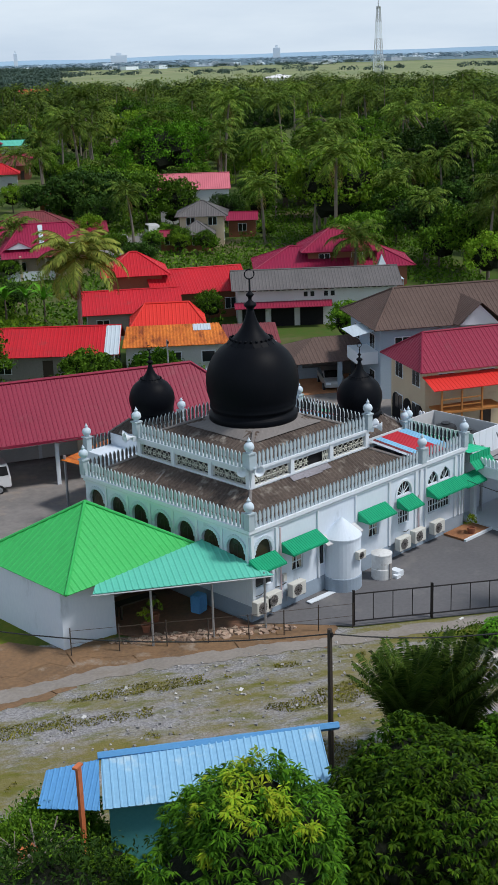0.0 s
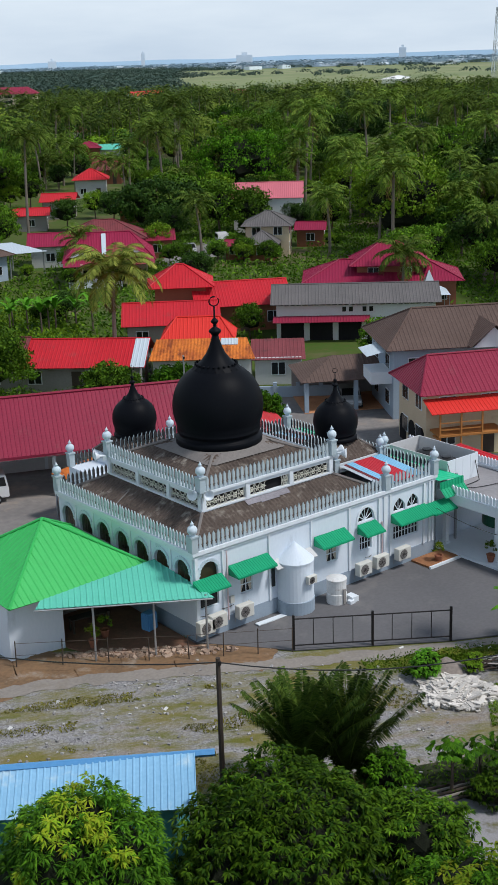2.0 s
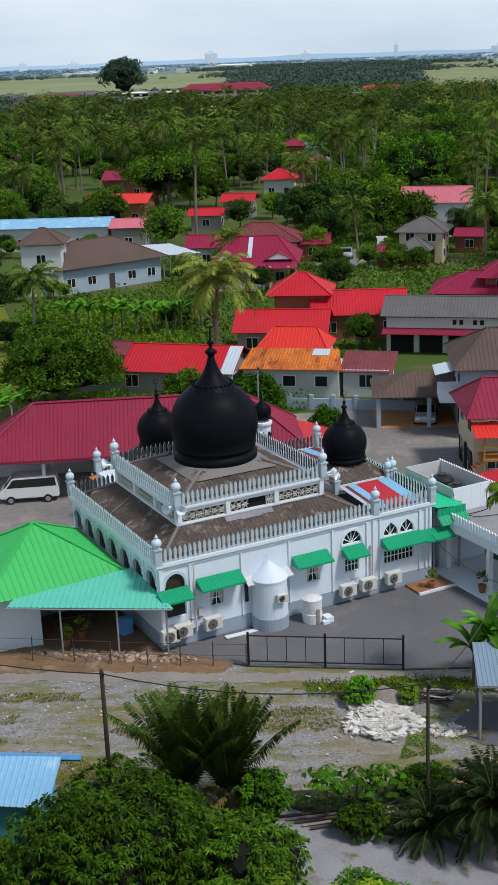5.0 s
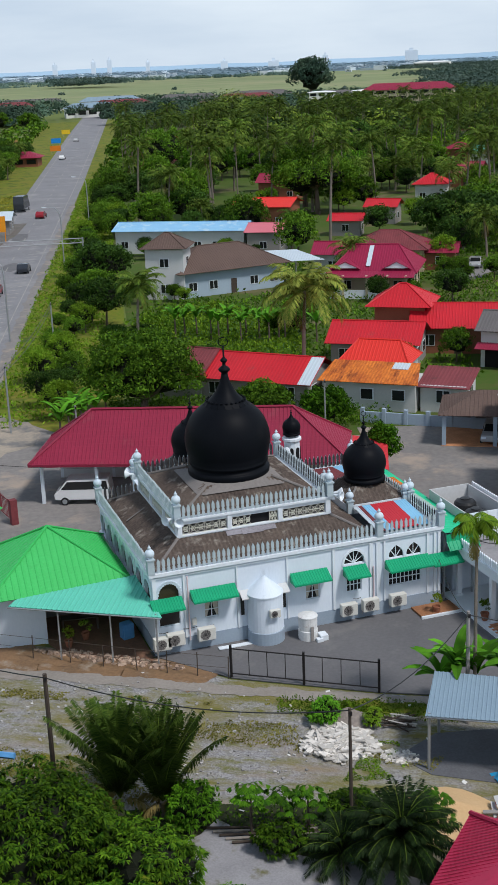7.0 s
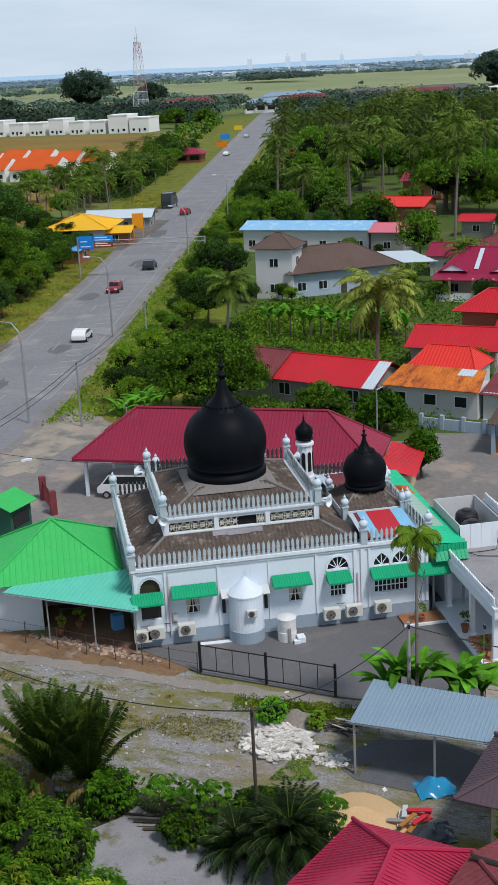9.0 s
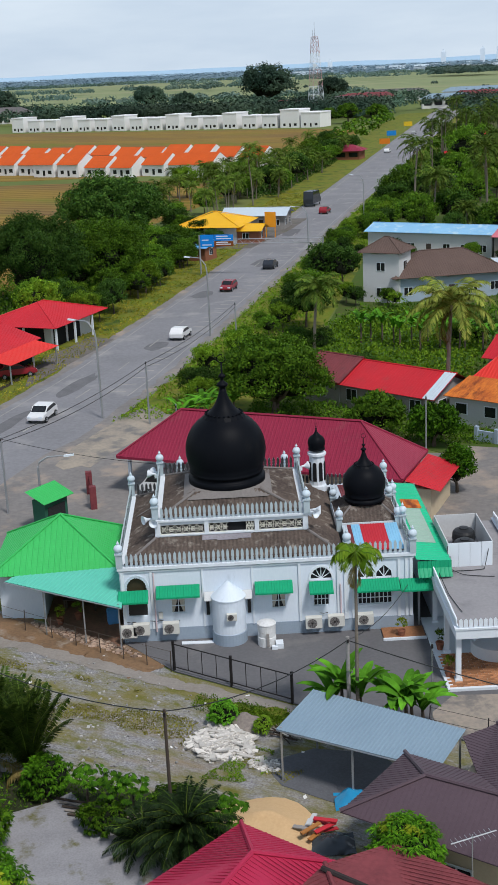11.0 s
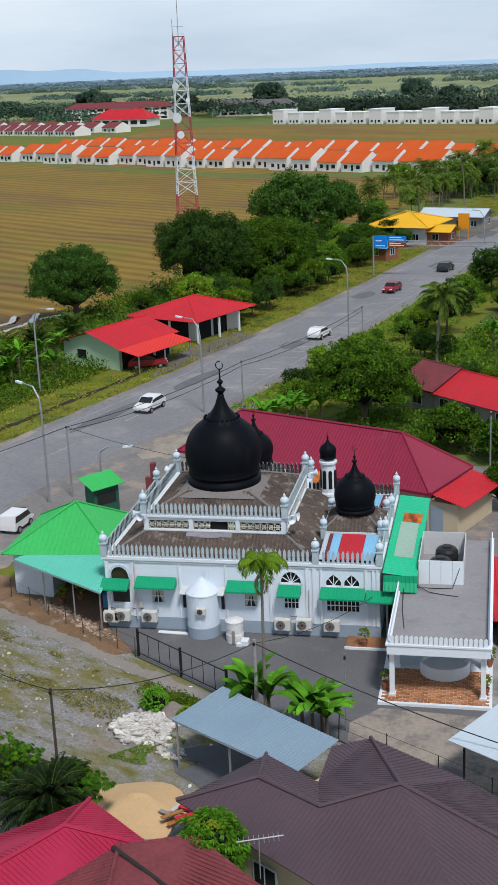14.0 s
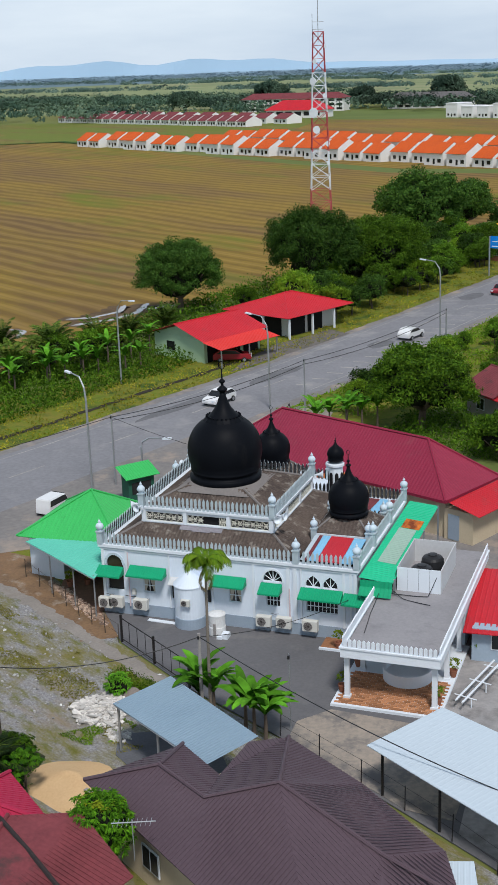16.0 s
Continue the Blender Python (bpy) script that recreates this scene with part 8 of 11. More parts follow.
big_tree("field_tree", "broad dark tree at the field's edge", -35.5, 99, 6.3, 5.8, 4.6, 5.8, 340, 120, 0.3, 0.17, L_DARK, 31, 1.2)
big_tree("field_tree", "tall spreading dark tree beside the field", -20.5, 117, 7.2, 7.0, 6.0, 7.2, 400, 120, 0.32, 0.18, L_DARK, 32, 1.4)
big_tree("field_tree", "spreading dark tree beside the field", -11.5, 126, 6.6, 7.0, 5.0, 6.0, 360, 120, 0.32, 0.18, L_MID, 33, 1.4)
big_tree("field_tree", "tall dark tree behind the stalls", -13.5, 167, 8.2, 8.0, 6.2, 8.2, 300, 90, 0.5, 0.28, L_DARK, 34, 1.6)
big_tree("field_tree", "dark tree behind the stalls", -9, 186, 6.0, 6.0, 4.6, 6.2, 220, 90, 0.5, 0.28, L_DARK, 35, 1.5)


for x, y, r, h, sd in ((152, 98, 15, 12.5, 51), (180, 146, 13, 11, 52), (86, 124, 7.5, 8.5, 53), (96, 134, 7, 8, 54), (170, 120, 11, 10, 55), (130, 118, 8, 9, 56), (118, 100, 7, 8.5, 57), (250, 265, 12, 10, 58), (215, 215, 11, 11, 59), (140, 70, 9, 9, 60)):
    big_tree("rain_tree", "broad umbrella-shaped dark rain tree", x, y, r, r, h * 0.36, h * 0.7, int(18 * r), 60, 0.62, 0.36, L_DARK if sd % 2 else L_MID, sd, 1.7)


for x, y, r, h, sd in ((332, 808, 15, 30, 61), (49, 886, 19, 30, 62), (-40, 930, 12, 18, 63), (-150, 905, 13, 20, 64), (-290, 900, 14, 20, 65), (-210, 880, 9, 15, 66), (105, 960, 12, 18, 67), (-12, 870, 9, 14, 68), (-330, 820, 11, 16, 69)):
    big_tree("forest_tree", "huge dark tree rising over the far fields", x, y, r, r, h * 0.42, h * 0.6, 16 * int(r), 26, 1.7, 0.95, L_FAR, sd, 0.2 * r)


def frond(bm_or_list, rng, base, az, lift, length, n, leaf_l, leaf_w, droop=1.0, hang=0.35):
    """Leaflets along an arching rachis: adds corner arrays to the list, returns the rachis points."""
    pts = []
    p = np.array(base, float)
    ang = lift
    seg = length / 7
    for k in range(8):
        pts.append(p.copy())
        p = p + seg * np.array([math.cos(az) * math.cos(ang), math.sin(az) * math.cos(ang), math.sin(ang)])
        ang -= droop * (0.12 + 0.05 * k)
    pts = np.array(pts)
    s = np.linspace(0.12, 0.99, n)
    idx = np.minimum((s * 7).astype(int), 6)
    f = (s * 7 - idx)[:, None]
    pos = pts[idx] * (1 - f) + pts[idx + 1] * f
    d = pts[idx + 1] - pts[idx]
    d /= np.linalg.norm(d, axis=1)[:, None]
    side = np.cross(d, np.array([0, 0, 1.0]))
    side /= np.linalg.norm(side, axis=1)[:, None] + 1e-6
    prof = (np.sin(np.pi * (0.12 + 0.83 * s)) ** 0.6)[:, None]
    for sg in (-1, 1):
        dirn = side * sg * 0.8 + d * 0.55 + rng.normal(size=(n, 3)) * 0.1
        dirn[:, 2] -= hang
        dirn /= np.linalg.norm(dirn, axis=1)[:, None]
        L = leaf_l * prof * rng.uniform(0.8, 1.1, (n, 1))
        w = d * leaf_w / 2
        tip = pos + dirn * L
        tip[:, 2] -= 0.12 * L[:, 0]
        mid = pos + dirn * L * 0.45
        bm_or_list.append(np.stack([pos, mid + w, tip, mid - w], axis=1).reshape(-1, 3))
    return pts


def palm_parts(rng, h, lean, nf, length, n, leaf_l, leaf_w, r=0.16, up=1.15, droop=1.0, fan=1.55, hang=0.35, dry=3):
    """Trunk, live crown and dead fronds of one palm."""
    tb = B()
    pts = [(lean[0] * t * t, lean[1] * t * t, h * t) for t in np.linspace(0, 1, 8)]
    tube(tb, pts, r * 1.25, 8, r * 0.75)
    top = np.array(pts[-1])
    q, dead = [], []
    rach = B()
    for k in range(nf):
        az = k * 2.39996 + rng.uniform(-.2, .2)
        lift = up - fan * (k / nf) ** 1.3 + rng.uniform(-.1, .1)
        pr = frond(q, rng, top, az, lift, length * rng.uniform(0.85, 1.1), n, leaf_l, leaf_w, droop, hang)
        tube(rach, [tuple(v) for v in pr], 0.035, 4, 0.008)
    for k in range(dry):
        frond(dead, rng, top, rng.uniform(0, 6.28), -0.9 if dry == 3 else rng.uniform(-0.1, 0.6), length * (0.8 if dry == 3 else 0.5), n // 2, leaf_l * 0.8, leaf_w, 1.0 if dry == 3 else 1.9, 0.8)
    return tb, np.concatenate(q), np.concatenate(dead), rach


def palm(name, label, x, y, h, lean, nf, length, n, leaf_l, leaf_w, seed, r=0.16, leaf=None, up=1.15, droop=1.0, fan=1.55, hang=0.35, dry=3):
    rng = np.random.default_rng(seed)
    t = thing(name, label, "palm", x, y, GZ, 0)
    tb, q, dd, rach = palm_parts(rng, h, lean, nf, length, n, leaf_l, leaf_w, r, up, droop, fan, hang, dry)
    part("trunk", tb, BARK_PALM, t)
    part("crown", quads_mesh("fronds", q), leaf or L_PALM, t)
    part("dead_fronds", quads_mesh("dead_fronds", dd), L_PALM_DRY, t, "dry brown hanging fronds")
    part("rachis", rach, L_PALM, t)
    return t


place_banana = []
palm("coconut_palm", "young coconut palm with erect dark fronds at the lot's edge", -5.5, -14.4, 0.9, (0.1, 0.1), 34, 4.9, 130, 0.66, 0.058, 41, 0.2, leaf=L_COCO, up=1.57, droop=0.34, fan=0.54, hang=0.5, dry=8)
palm("coconut_palm", "young coconut palm with erect dark fronds at the lot's edge", -3.6, -15.2, 0.8, (-0.1, 0.1), 30, 4.4, 120, 0.62, 0.058, 42, 0.2, leaf=L_COCO, up=1.57, droop=0.32, fan=0.52, hang=0.5, dry=7)
palm("areca_palm", "slender areca palm rising from the banana clump", 12.75, -13.0, 9.9, (0.05, 0.1), 12, 1.85, 54, 0.62, 0.075, 43, 0.09, leaf=L_LIGHT, up=1.5, droop=1.75, fan=1.0, hang=0.7)
palm("cycad_palm", "low dark palm thicket with stiff fronds", 4.2, -22.6, 1.5, (0, 0), 84, 2.7, 54, 0.5, 0.06, 44, 0.2, leaf=L_CYCAS, up=1.55, droop=0.9)
palm("cycad_palm", "low dark palm thicket with stiff fronds", 2.2, -21.2, 0.5, (0, 0), 34, 2.0, 36, 0.45, 0.06, 45, 0.2, leaf=L_CYCAS, up=1.5, droop=0.8)
for k, (px, py, ph, pl) in enumerate(((-46.5, 49.5, 2.2, 4.0), (-43.0, 53.5, 1.8, 3.8), (-49.5, 55.5, 2.4, 4.2), (-40.5, 58.0, 1.6, 3.6), (-44.5, 62.5, 2.6, 4.2), (-38.5, 65.0, 2.2, 4.0), (-35.5, 70.5, 2.0, 3.8), (-52.5, 47.0, 2.4, 4.2), (-33.0, 75.5, 1.8, 3.4), (-41.5, 69.0, 1.6, 3.6), (-30.5, 81.5, 2.0, 3.6))):
    palm("coconut_palm", "bushy young coconut palm between road and field", px, py, ph, (0.1, 0.1), 24, pl, 44, 0.75, 0.11, 210 + k, 0.18, leaf=L_COCO if k % 3 else L_PALM, up=1.5, droop=0.8, fan=1.3)
for k, (px, py) in enumerate(((-34.5, 56.5), (-36.5, 59.5), (-33.2, 62.0), (-31.5, 66.0), (-30.0, 69.5), (-38.5, 54.0), (-29.0, 73.0))):
    place_banana.append((px, py, 2.6 - 0.2 * (k % 3), 150 + k))
palm("coconut_palm", "yellowing coconut palm behind the red houses", 29.3, 52.0, 9.6, (0.4, 0.2), 28, 5.4, 40, 1.2, 0.16, 46, 0.2, leaf=leaf_mat("yellowing_palm_leaf", (0.12, 0.17, 0.03), (0.24, 0.26, 0.05)))
palm("coconut_palm", "coconut palm on a pale leaning trunk in the meadow", 17.5, 73, 8.0, (0.6, 0.6), 24, 3.6, 30, 0.9, 0.15, 47, 0.17)
palm("coconut_palm", "coconut palm before the maroon house", 68.5, 52.0, 6.5, (0.4, 0.0), 24, 4.2, 30, 1.0, 0.15, 48, 0.18)


def banana(x, y, seed, n=9, h=1.6, L=1.9):
    rng = np.random.default_rng(seed)
    t = thing("banana_plant", "banana plant with broad bright green leaves", "banana plant", x, y, GZ, 0, "banana plants")
    bm = B()
    tube(bm, [(0, 0, 0), (0.03, 0, h * 0.5), (0, 0.03, h)], 0.13, 8, 0.08)
    part("stem", bm, BARK, t)
    for k in range(n):
        az, lift = k * 2.4 + rng.uniform(-.3, .3), rng.uniform(0.75, 1.5)
        bm = B()
        prev = None
        p = Vector((0, 0, h))
        ang = lift
        ln = L * rng.uniform(0.75, 1.1)
        side = Vector((-math.sin(az), math.cos(az), 0))
        for j in range(8):
            s = j / 7
            w = 0.27 * math.sin(math.pi * min(0.06 + s * 0.93, 1)) ** 0.55
            c = bm.verts.new(p)
            l, r = bm.verts.new(p + side * w + Vector((0, 0, 0.09 * w / 0.3))), bm.verts.new(p - side * w + Vector((0, 0, 0.09 * w / 0.3)))
            if prev:
                bm.faces.new((prev[0], c, l, prev[1]))
                bm.faces.new((prev[2], r, c, prev[0]))
            prev = (c, l, r)
            p = p + Vector((math.cos(az) * math.cos(ang), math.sin(az) * math.cos(ang), math.sin(ang))) * ln / 7
            ang -= 0.19
        part("leaf", bm, L_BANANA, t)


for k, (bx, by, hh) in enumerate(((12.0, -12.5, 2.3), (12.9, -12.9, 2.0), (11.6, -11.9, 1.3), (15.2, -12.9, 1.6), (16.0, -13.3, 1.3), (14.6, -12.6, 1.5), (15.6, -12.2, 0.9))):
    banana(bx, by, 60 + k, 10, hh + 0.5, 2.3)
for k, (bx, by) in enumerate(((3.6, 42.5), (5.0, 43.8), (6.4, 44.2), (7.6, 45.6), (4.6, 45.0), (2.6, 41.2))):
    banana(bx, by, 80 + k, 9, 2.6, 2.4)
for k in range(14):
    banana(24 + k * 1.05 + random.uniform(-.5, .5), 80 - k * 0.7 + random.uniform(-1.5, 1.5), 100 + k, 8, 2.4, 2.3)
for px, py, ph, k in place_banana:
    banana(px, py, k, 9, ph, 2.5)
for k in range(10):
    banana(-27 - k * 1.6 + random.uniform(-.6, .6), 66 - k * 2.2 + random.uniform(-1.5, 1.5), 130 + k, 8, 2.0, 2.2)


def papaya(x, y, seed, h=2.0):
    rng = np.random.default_rng(seed)
    t = thing("papaya_tree", "papaya tree with lobed bright leaves", "papaya tree", x, y, GZ)
    bm = B()
    tube(bm, [(0, 0, 0), (0.05, 0, h)], 0.08, 7, 0.05)
    part("trunk", bm, BARK, t)
    q = []
    for k in range(42):
        az, r = k * 2.4, rng.uniform(0.1, 0.95)
        c = np.array([math.cos(az) * r, math.sin(az) * r, h + 0.5 - 0.6 * r + rng.uniform(-0.2, 0.25)])
        for j in range(7):
            b = az + (j - 3) * 0.55
            d = np.array([math.cos(b), math.sin(b), -0.7]) * 0.25
            sd = np.array([-math.sin(b), math.cos(b), 0]) * 0.07
            q.append(np.array([c, c + d * 0.5 + sd, c + d, c + d * 0.5 - sd]))
    part("crown", quads_mesh("crown", np.concatenate(q)), L_MANGO, t)


for k, (px, py) in enumerate(((0.6, -18.3), (1.6, -18.9), (-0.6, -17.9), (5.6, -22.4), (6.0, -21.6))):
    papaya(px, py, 150 + k, 1.7 + 0.15 * k)

# trees among the village houses
AVOID = [(40.3, 58, 6), (46.3, 64.5, 5), (51, 60, 6), (34, 44, 7), (57, 47.8, 10), (71, 57, 10), (44.4, 21, 10), (36, 13, 7), (37, 28.4, 6), (24.4, 49.8, 7), (58.2, 97.4, 8), (67.6, 113.2, 8), (59, 114.5, 5), (74.2, 109, 4), (104, 118, 6), (86.4, 97, 6), (82.9, 94.4, 4), (80.2, 97.4, 3), (96.8, 99.2, 4),
         (39.1, 110.5, 10), (30.8, 107.6, 5), (50.5, 110.5, 5), (45.2, 149.5, 10), (36, 155, 7), (56, 142, 6), (69, 173.6, 8), (88.4, 217, 7), (26, 70, 10), (22, 80, 6), (36, 84, 7), (84, 107, 5), (76, 103, 5),
         (89.8, 163.2, 4), (114.3, 190.8, 5), (76.9, 151.3, 4), (169.6, 266, 6), (163.5, 270, 5), (148.4, 324, 7), (162, 323, 8), (142.3, 226, 5), (180, 226.5, 6), (214, 299, 5), (134, 214, 4), (96.2, 146.3, 4), (230, 234, 5), (215, 207, 5), (198, 178, 5)]
FAR_LIST = [(120, 372, 14), (215, 352, 12), (230, 420, 14), (260, 446, 16), (180, 420, 14), (205, 480, 16), (150, 420, 13), (110, 400, 13), (300, 460, 14), (330, 500, 18), (280, 352, 13),
            (400, 480, 18), (250, 520, 18), (180, 560, 16), (440, 640, 26), (480, 600, 26)]
COTTAGES = [(77.8, 316, 7), (75.5, 289, 7), (88, 300, 8), (148.4, 324, 11), (162, 323, 12), (214, 299, 8), (218.5, 328, 8), (262, 384, 13), (104, 330, 9), (365, 546, 27), (169.6, 266, 8), (180, 226.5, 9)]
TALL = [(131.6, 99.4, 9.2), (113.9, 74.4, 9.5), (97.2, 54.0, 7.3), (93.3, 90.9, 6.6), (84.7, 111.4, 4.8), (109.8, 73.1, 9.1), (105.1, 143.3, 7.0), (130.3, 101.5, 8.1), (117.4, 84.1, 9.3), (128.4, 152.5, 5.3), (154.0, 139.0, 8.4), (157.5, 132.6, 10.3)]
AVOID += [(x, y, 2.2) for x, y, h in TALL]
VIS = Vector((-0.5, -0.86)).normalized()
SIGHTS = [Vector(v).normalized() for v in ((-0.66, -0.75), (-0.46, -0.89), (-0.28, -0.96))]


def clear(x, y, pad=2.5):
    a, b = edge_x(ROAD_FAR, y), edge_x(ROAD_NEAR, y)
    if a - 3 < x < b + 5:
        return False
    for hx, hy, r in AVOID:
        if (x - hx) ** 2 + (y - hy) ** 2 < (r + pad) ** 2:
            return False
        dx, dy = x - hx, y - hy
        for v in SIGHTS:
            s = dx * v.x + dy * v.y
            if 0 < s < r + 15 and abs(dx * v.y - dy * v.x) < r * 0.75:
                return False
    return True


def inside(pt, poly):
    x, y = pt
    c = False
    for (x0, y0), (x1, y1) in zip(poly, poly[1:] + poly[:1]):
        if (y0 > y) != (y1 > y) and x < (x1 - x0) * (y - y0) / (y1 - y0) + x0:
            c = not c
    return c


rng_v = np.random.default_rng(5)
variants = []
for k in range(6):
    r = np.random.default_rng(200 + k)
    t = thing("village_tree", "leafy green village tree among the houses", "tree", 0, 0, -50, 0, "village trees")
    part("trunk", trunk_mesh(r, 3.0, 0.22, 5, 2.6), BARK, t)
    p, o = crown_points(r, 3.6, 3.6, 3.0 + 0.3 * (k % 3), 85, 44, 1.1)
    q = leaves(r, p, 0.42, 0.25, 0.2, o)
    q[:, 2] += 4.6
    part("crown", quads_mesh("crown", q), (L_MID, L_DARK, L_LIGHT, L_MID, L_DARK, L_MID)[k], t)
    part("inner_crown", core_mesh(r, 2.6, 2.6, 2.2, 4.6), CROWN_SHADE, t)
    variants.append(t)
palm_variants = []
for k in range(5):
    r = np.random.default_rng(300 + k)
    t = thing("coconut_palm", "tall coconut palm above the village trees", "palm", 0, 0, -50, 0, "village palms")
    tb, q, dd, rach = palm_parts(r, 5.0 + 2.0 * k, r.uniform(-1.2, 1.2, 2), 24, 3.9, 17, 1.0, 0.17, 0.17, 1.3, 1.15)
    part("trunk", tb, BARK_PALM, t)
    part("crown", quads_mesh("fronds", q), L_PALM, t)
    part("dead_fronds", quads_mesh("dead_fronds", dd), L_PALM_DRY, t, "dry brown hanging fronds")
    rach.free()
    palm_variants.append(t)


def place(src, x, y, s):
    m = pose(x, y, GZ, 0, 0, rng_v.uniform(0, 360)) @ Matrix.Scale(s, 4)
    c = copy_thing(src, m)
    c.matrix_basis = m
    if s < 0.52 and src in variants:
        c.name = "garden_bush"
        tagged(c, "small leafy green bush among houses and verges", "bush", "garden bushes")
    return c


VILLAGE = [(14, 92), (30, 60), (60, 36), (78, 40), (95, 60), (175, 110), (215, 220), (150, 290), (75, 290), (48, 215)]
FOREST = [(76, 40), (100, 22), (180, 60), (300, 170), (300, 330), (200, 260), (150, 150)]
n = 0
while n < 130:
    x, y = rng_v.uniform(14, 240), rng_v.uniform(30, 290)
    if inside((x, y), VILLAGE) and clear(x, y):
        if y < 95 and x < 60 and rng_v.uniform() < 0.6:
            continue
        place(variants[int(rng_v.integers(6))], x, y, rng_v.uniform(0.55, 1.15))
        n += 1
rng_b = np.random.default_rng(33)
n = 0
while n < 34:
    x, y = rng_b.uniform(76, 260), rng_b.uniform(40, 300)
    if (inside((x, y), VILLAGE) or inside((x, y), FOREST)) and clear(x, y, 5.0):
        r, flat = rng_b.uniform(4.5, 9.0), n % 2
        big_tree("broad_tree", ("spreading green tree with a flat dense crown", "tall round-headed tree with dense foliage")[1 - flat], x, y, r, r * rng_b.uniform(0.85, 1.1), r * (0.42 if flat else 0.75), r * (0.95 if flat else 1.05),
                 int(17 * r), 58, 0.5, 0.3, (L_MID, L_DARK, L_LIGHT, L_MANGO, L_MID)[n % 5], 600 + n, 0.2 * r)
        n += 1
n = 0
while n < 150:
    x, y = rng_v.uniform(40, 240), rng_v.uniform(40, 290)
    if (inside((x, y), VILLAGE) or inside((x, y), FOREST)) and clear(x, y, 1.0):
        place(palm_variants[int(rng_v.integers(5))], x, y, rng_v.uniform(0.95, 1.4))
        n += 1
n = 0
while n < 62:
    x, y = rng_v.uniform(76, 200), rng_v.uniform(22, 200)
    if inside((x, y), FOREST):
        place(variants[int(rng_v.integers(6))], x, y, rng_v.uniform(0.7, 1.35))
        n += 1
# palms that stand clear of the crowns
for x, y, h in [(113.3, 73.1, 11.3), (87.4, 46.8, 10.5), (133.3, 100.7, 10), (93, 90.7, 8), (80.2, 105.7, 7.3), (106.3, 145.3, 7.3), (112.2, 79.4, 10), (90.1, 58.1, 8.3), (156.2, 139.4, 8), (56, 100.3, 5.3), (61.8, 140.4, 5),
                (97.4, 199.1, 6), (113.5, 223.1, 6.5), (84.5, 187.9, 4.5), (100.5, 203, 7.3), (112.4, 218.8, 6), (116.8, 214.9, 6), (84.4, 120.8, 6), (5.4, 268, 6.5), (13.4, 262, 5.8), (21.3, 269, 7), (27.9, 278, 6.8), (19, 355, 6)]:
    j = min(range(5), key=lambda q: abs(5 + 2 * q - h))
    place(palm_variants[j], x, y, h / (5 + 2 * j))
# hedge of trees along the near side of the road and the far verge
for k in range(34):
    y = 92 + k * 5.2 + rng_v.uniform(-2, 2)
    x = edge_x(ROAD_NEAR, y) + 7.5 + rng_v.uniform(-0.5, 5)
    if clear(x, y, 1.0):
        place(variants[int(rng_v.integers(6))], x, y, rng_v.uniform(0.45, 0.85))
for k in range(16):
    y = 205 + k * 7 + rng_v.uniform(-3, 3)
    x = edge_x(ROAD_FAR, y) - 13 - rng_v.uniform(0, 14)
    place(palm_variants[int(rng_v.integers(5))] if k % 3 else variants[int(rng_v.integers(6))], x, y, rng_v.uniform(0.6, 0.95))
for k in range(26):
    y = 98 + k * 3.6
    x = edge_x(ROAD_FAR, y) - 11 - rng_v.uniform(0, 12)
    place(variants[int(rng_v.integers(6))], x, y, rng_v.uniform(0.45, 0.85))
for k in range(36):
    x, y = -31 - k * 0.85 + rng_v.uniform(-3.5, 2.5), 74 - k * 1.45 + rng_v.uniform(-2.5, 2.5)
    place(palm_variants[int(rng_v.integers(2))] if k % 3 == 0 else variants[int(rng_v.integers(6))], x, y, rng_v.uniform(0.35, 0.55))
# thicket between the road and the field trees
for k in range(64):
    y = 97 + k * 1.25 + rng_v.uniform(-1.5, 1.5)
    x = edge_x(ROAD_FAR, y) - rng_v.uniform(5.5, 15)
    if all((x - px) ** 2 + (y - py) ** 2 > 60 for px, py in ((-16.6, 92.5), (-22.2, 76))):
        place(variants[int(rng_v.integers(6))], x, y, rng_v.uniform(0.3, 0.66))
for k in range(16):
    y = 203 + k * 4.5 + rng_v.uniform(-2, 2)
    place(palm_variants[int(rng_v.integers(3))], edge_x(ROAD_FAR, y) - rng_v.uniform(14, 40), y, rng_v.uniform(0.7, 1.0))
# palm grove between the far road and the field
for k in range(70):
    y = 250 + rng_v.uniform(0, 165)
    x = edge_x(ROAD_FAR, y) - 9 - rng_v.uniform(0, 1) * (30 - 0.08 * (y - 250))
    place(palm_variants[int(rng_v.integers(2))] if k % 3 else variants[int(rng_v.integers(6))], x, y, rng_v.uniform(0.7, 1.05))
for x, y, q in ((96.5, 113.5, 0.95), (101.5, 107.5, 0.7), (107.5, 106.0, 0.8), (93.0, 117.5, 1.1), (90.5, 102.5, 0.6), (78.5, 112.0, 0.9), (74.0, 108.5, 0.6)):
    place(variants[int(rng_v.integers(6))], x, y, q)
# garden bushes before the house fronts
for hx, hy, r in AVOID[:32]:
    for k in range(3):
        a = math.atan2(VIS.y, VIS.x) + rng_v.uniform(-0.9, 0.9)
        x, y = hx + math.cos(a) * (r + 1.2), hy + math.sin(a) * (r + 1.2)
        if y > 44 and all((x - px) ** 2 + (y - py) ** 2 > (pr * 0.8) ** 2 for px, py, pr in AVOID[:32]):
            place(variants[int(rng_v.integers(6))], x, y, rng_v.uniform(0.25, 0.45))
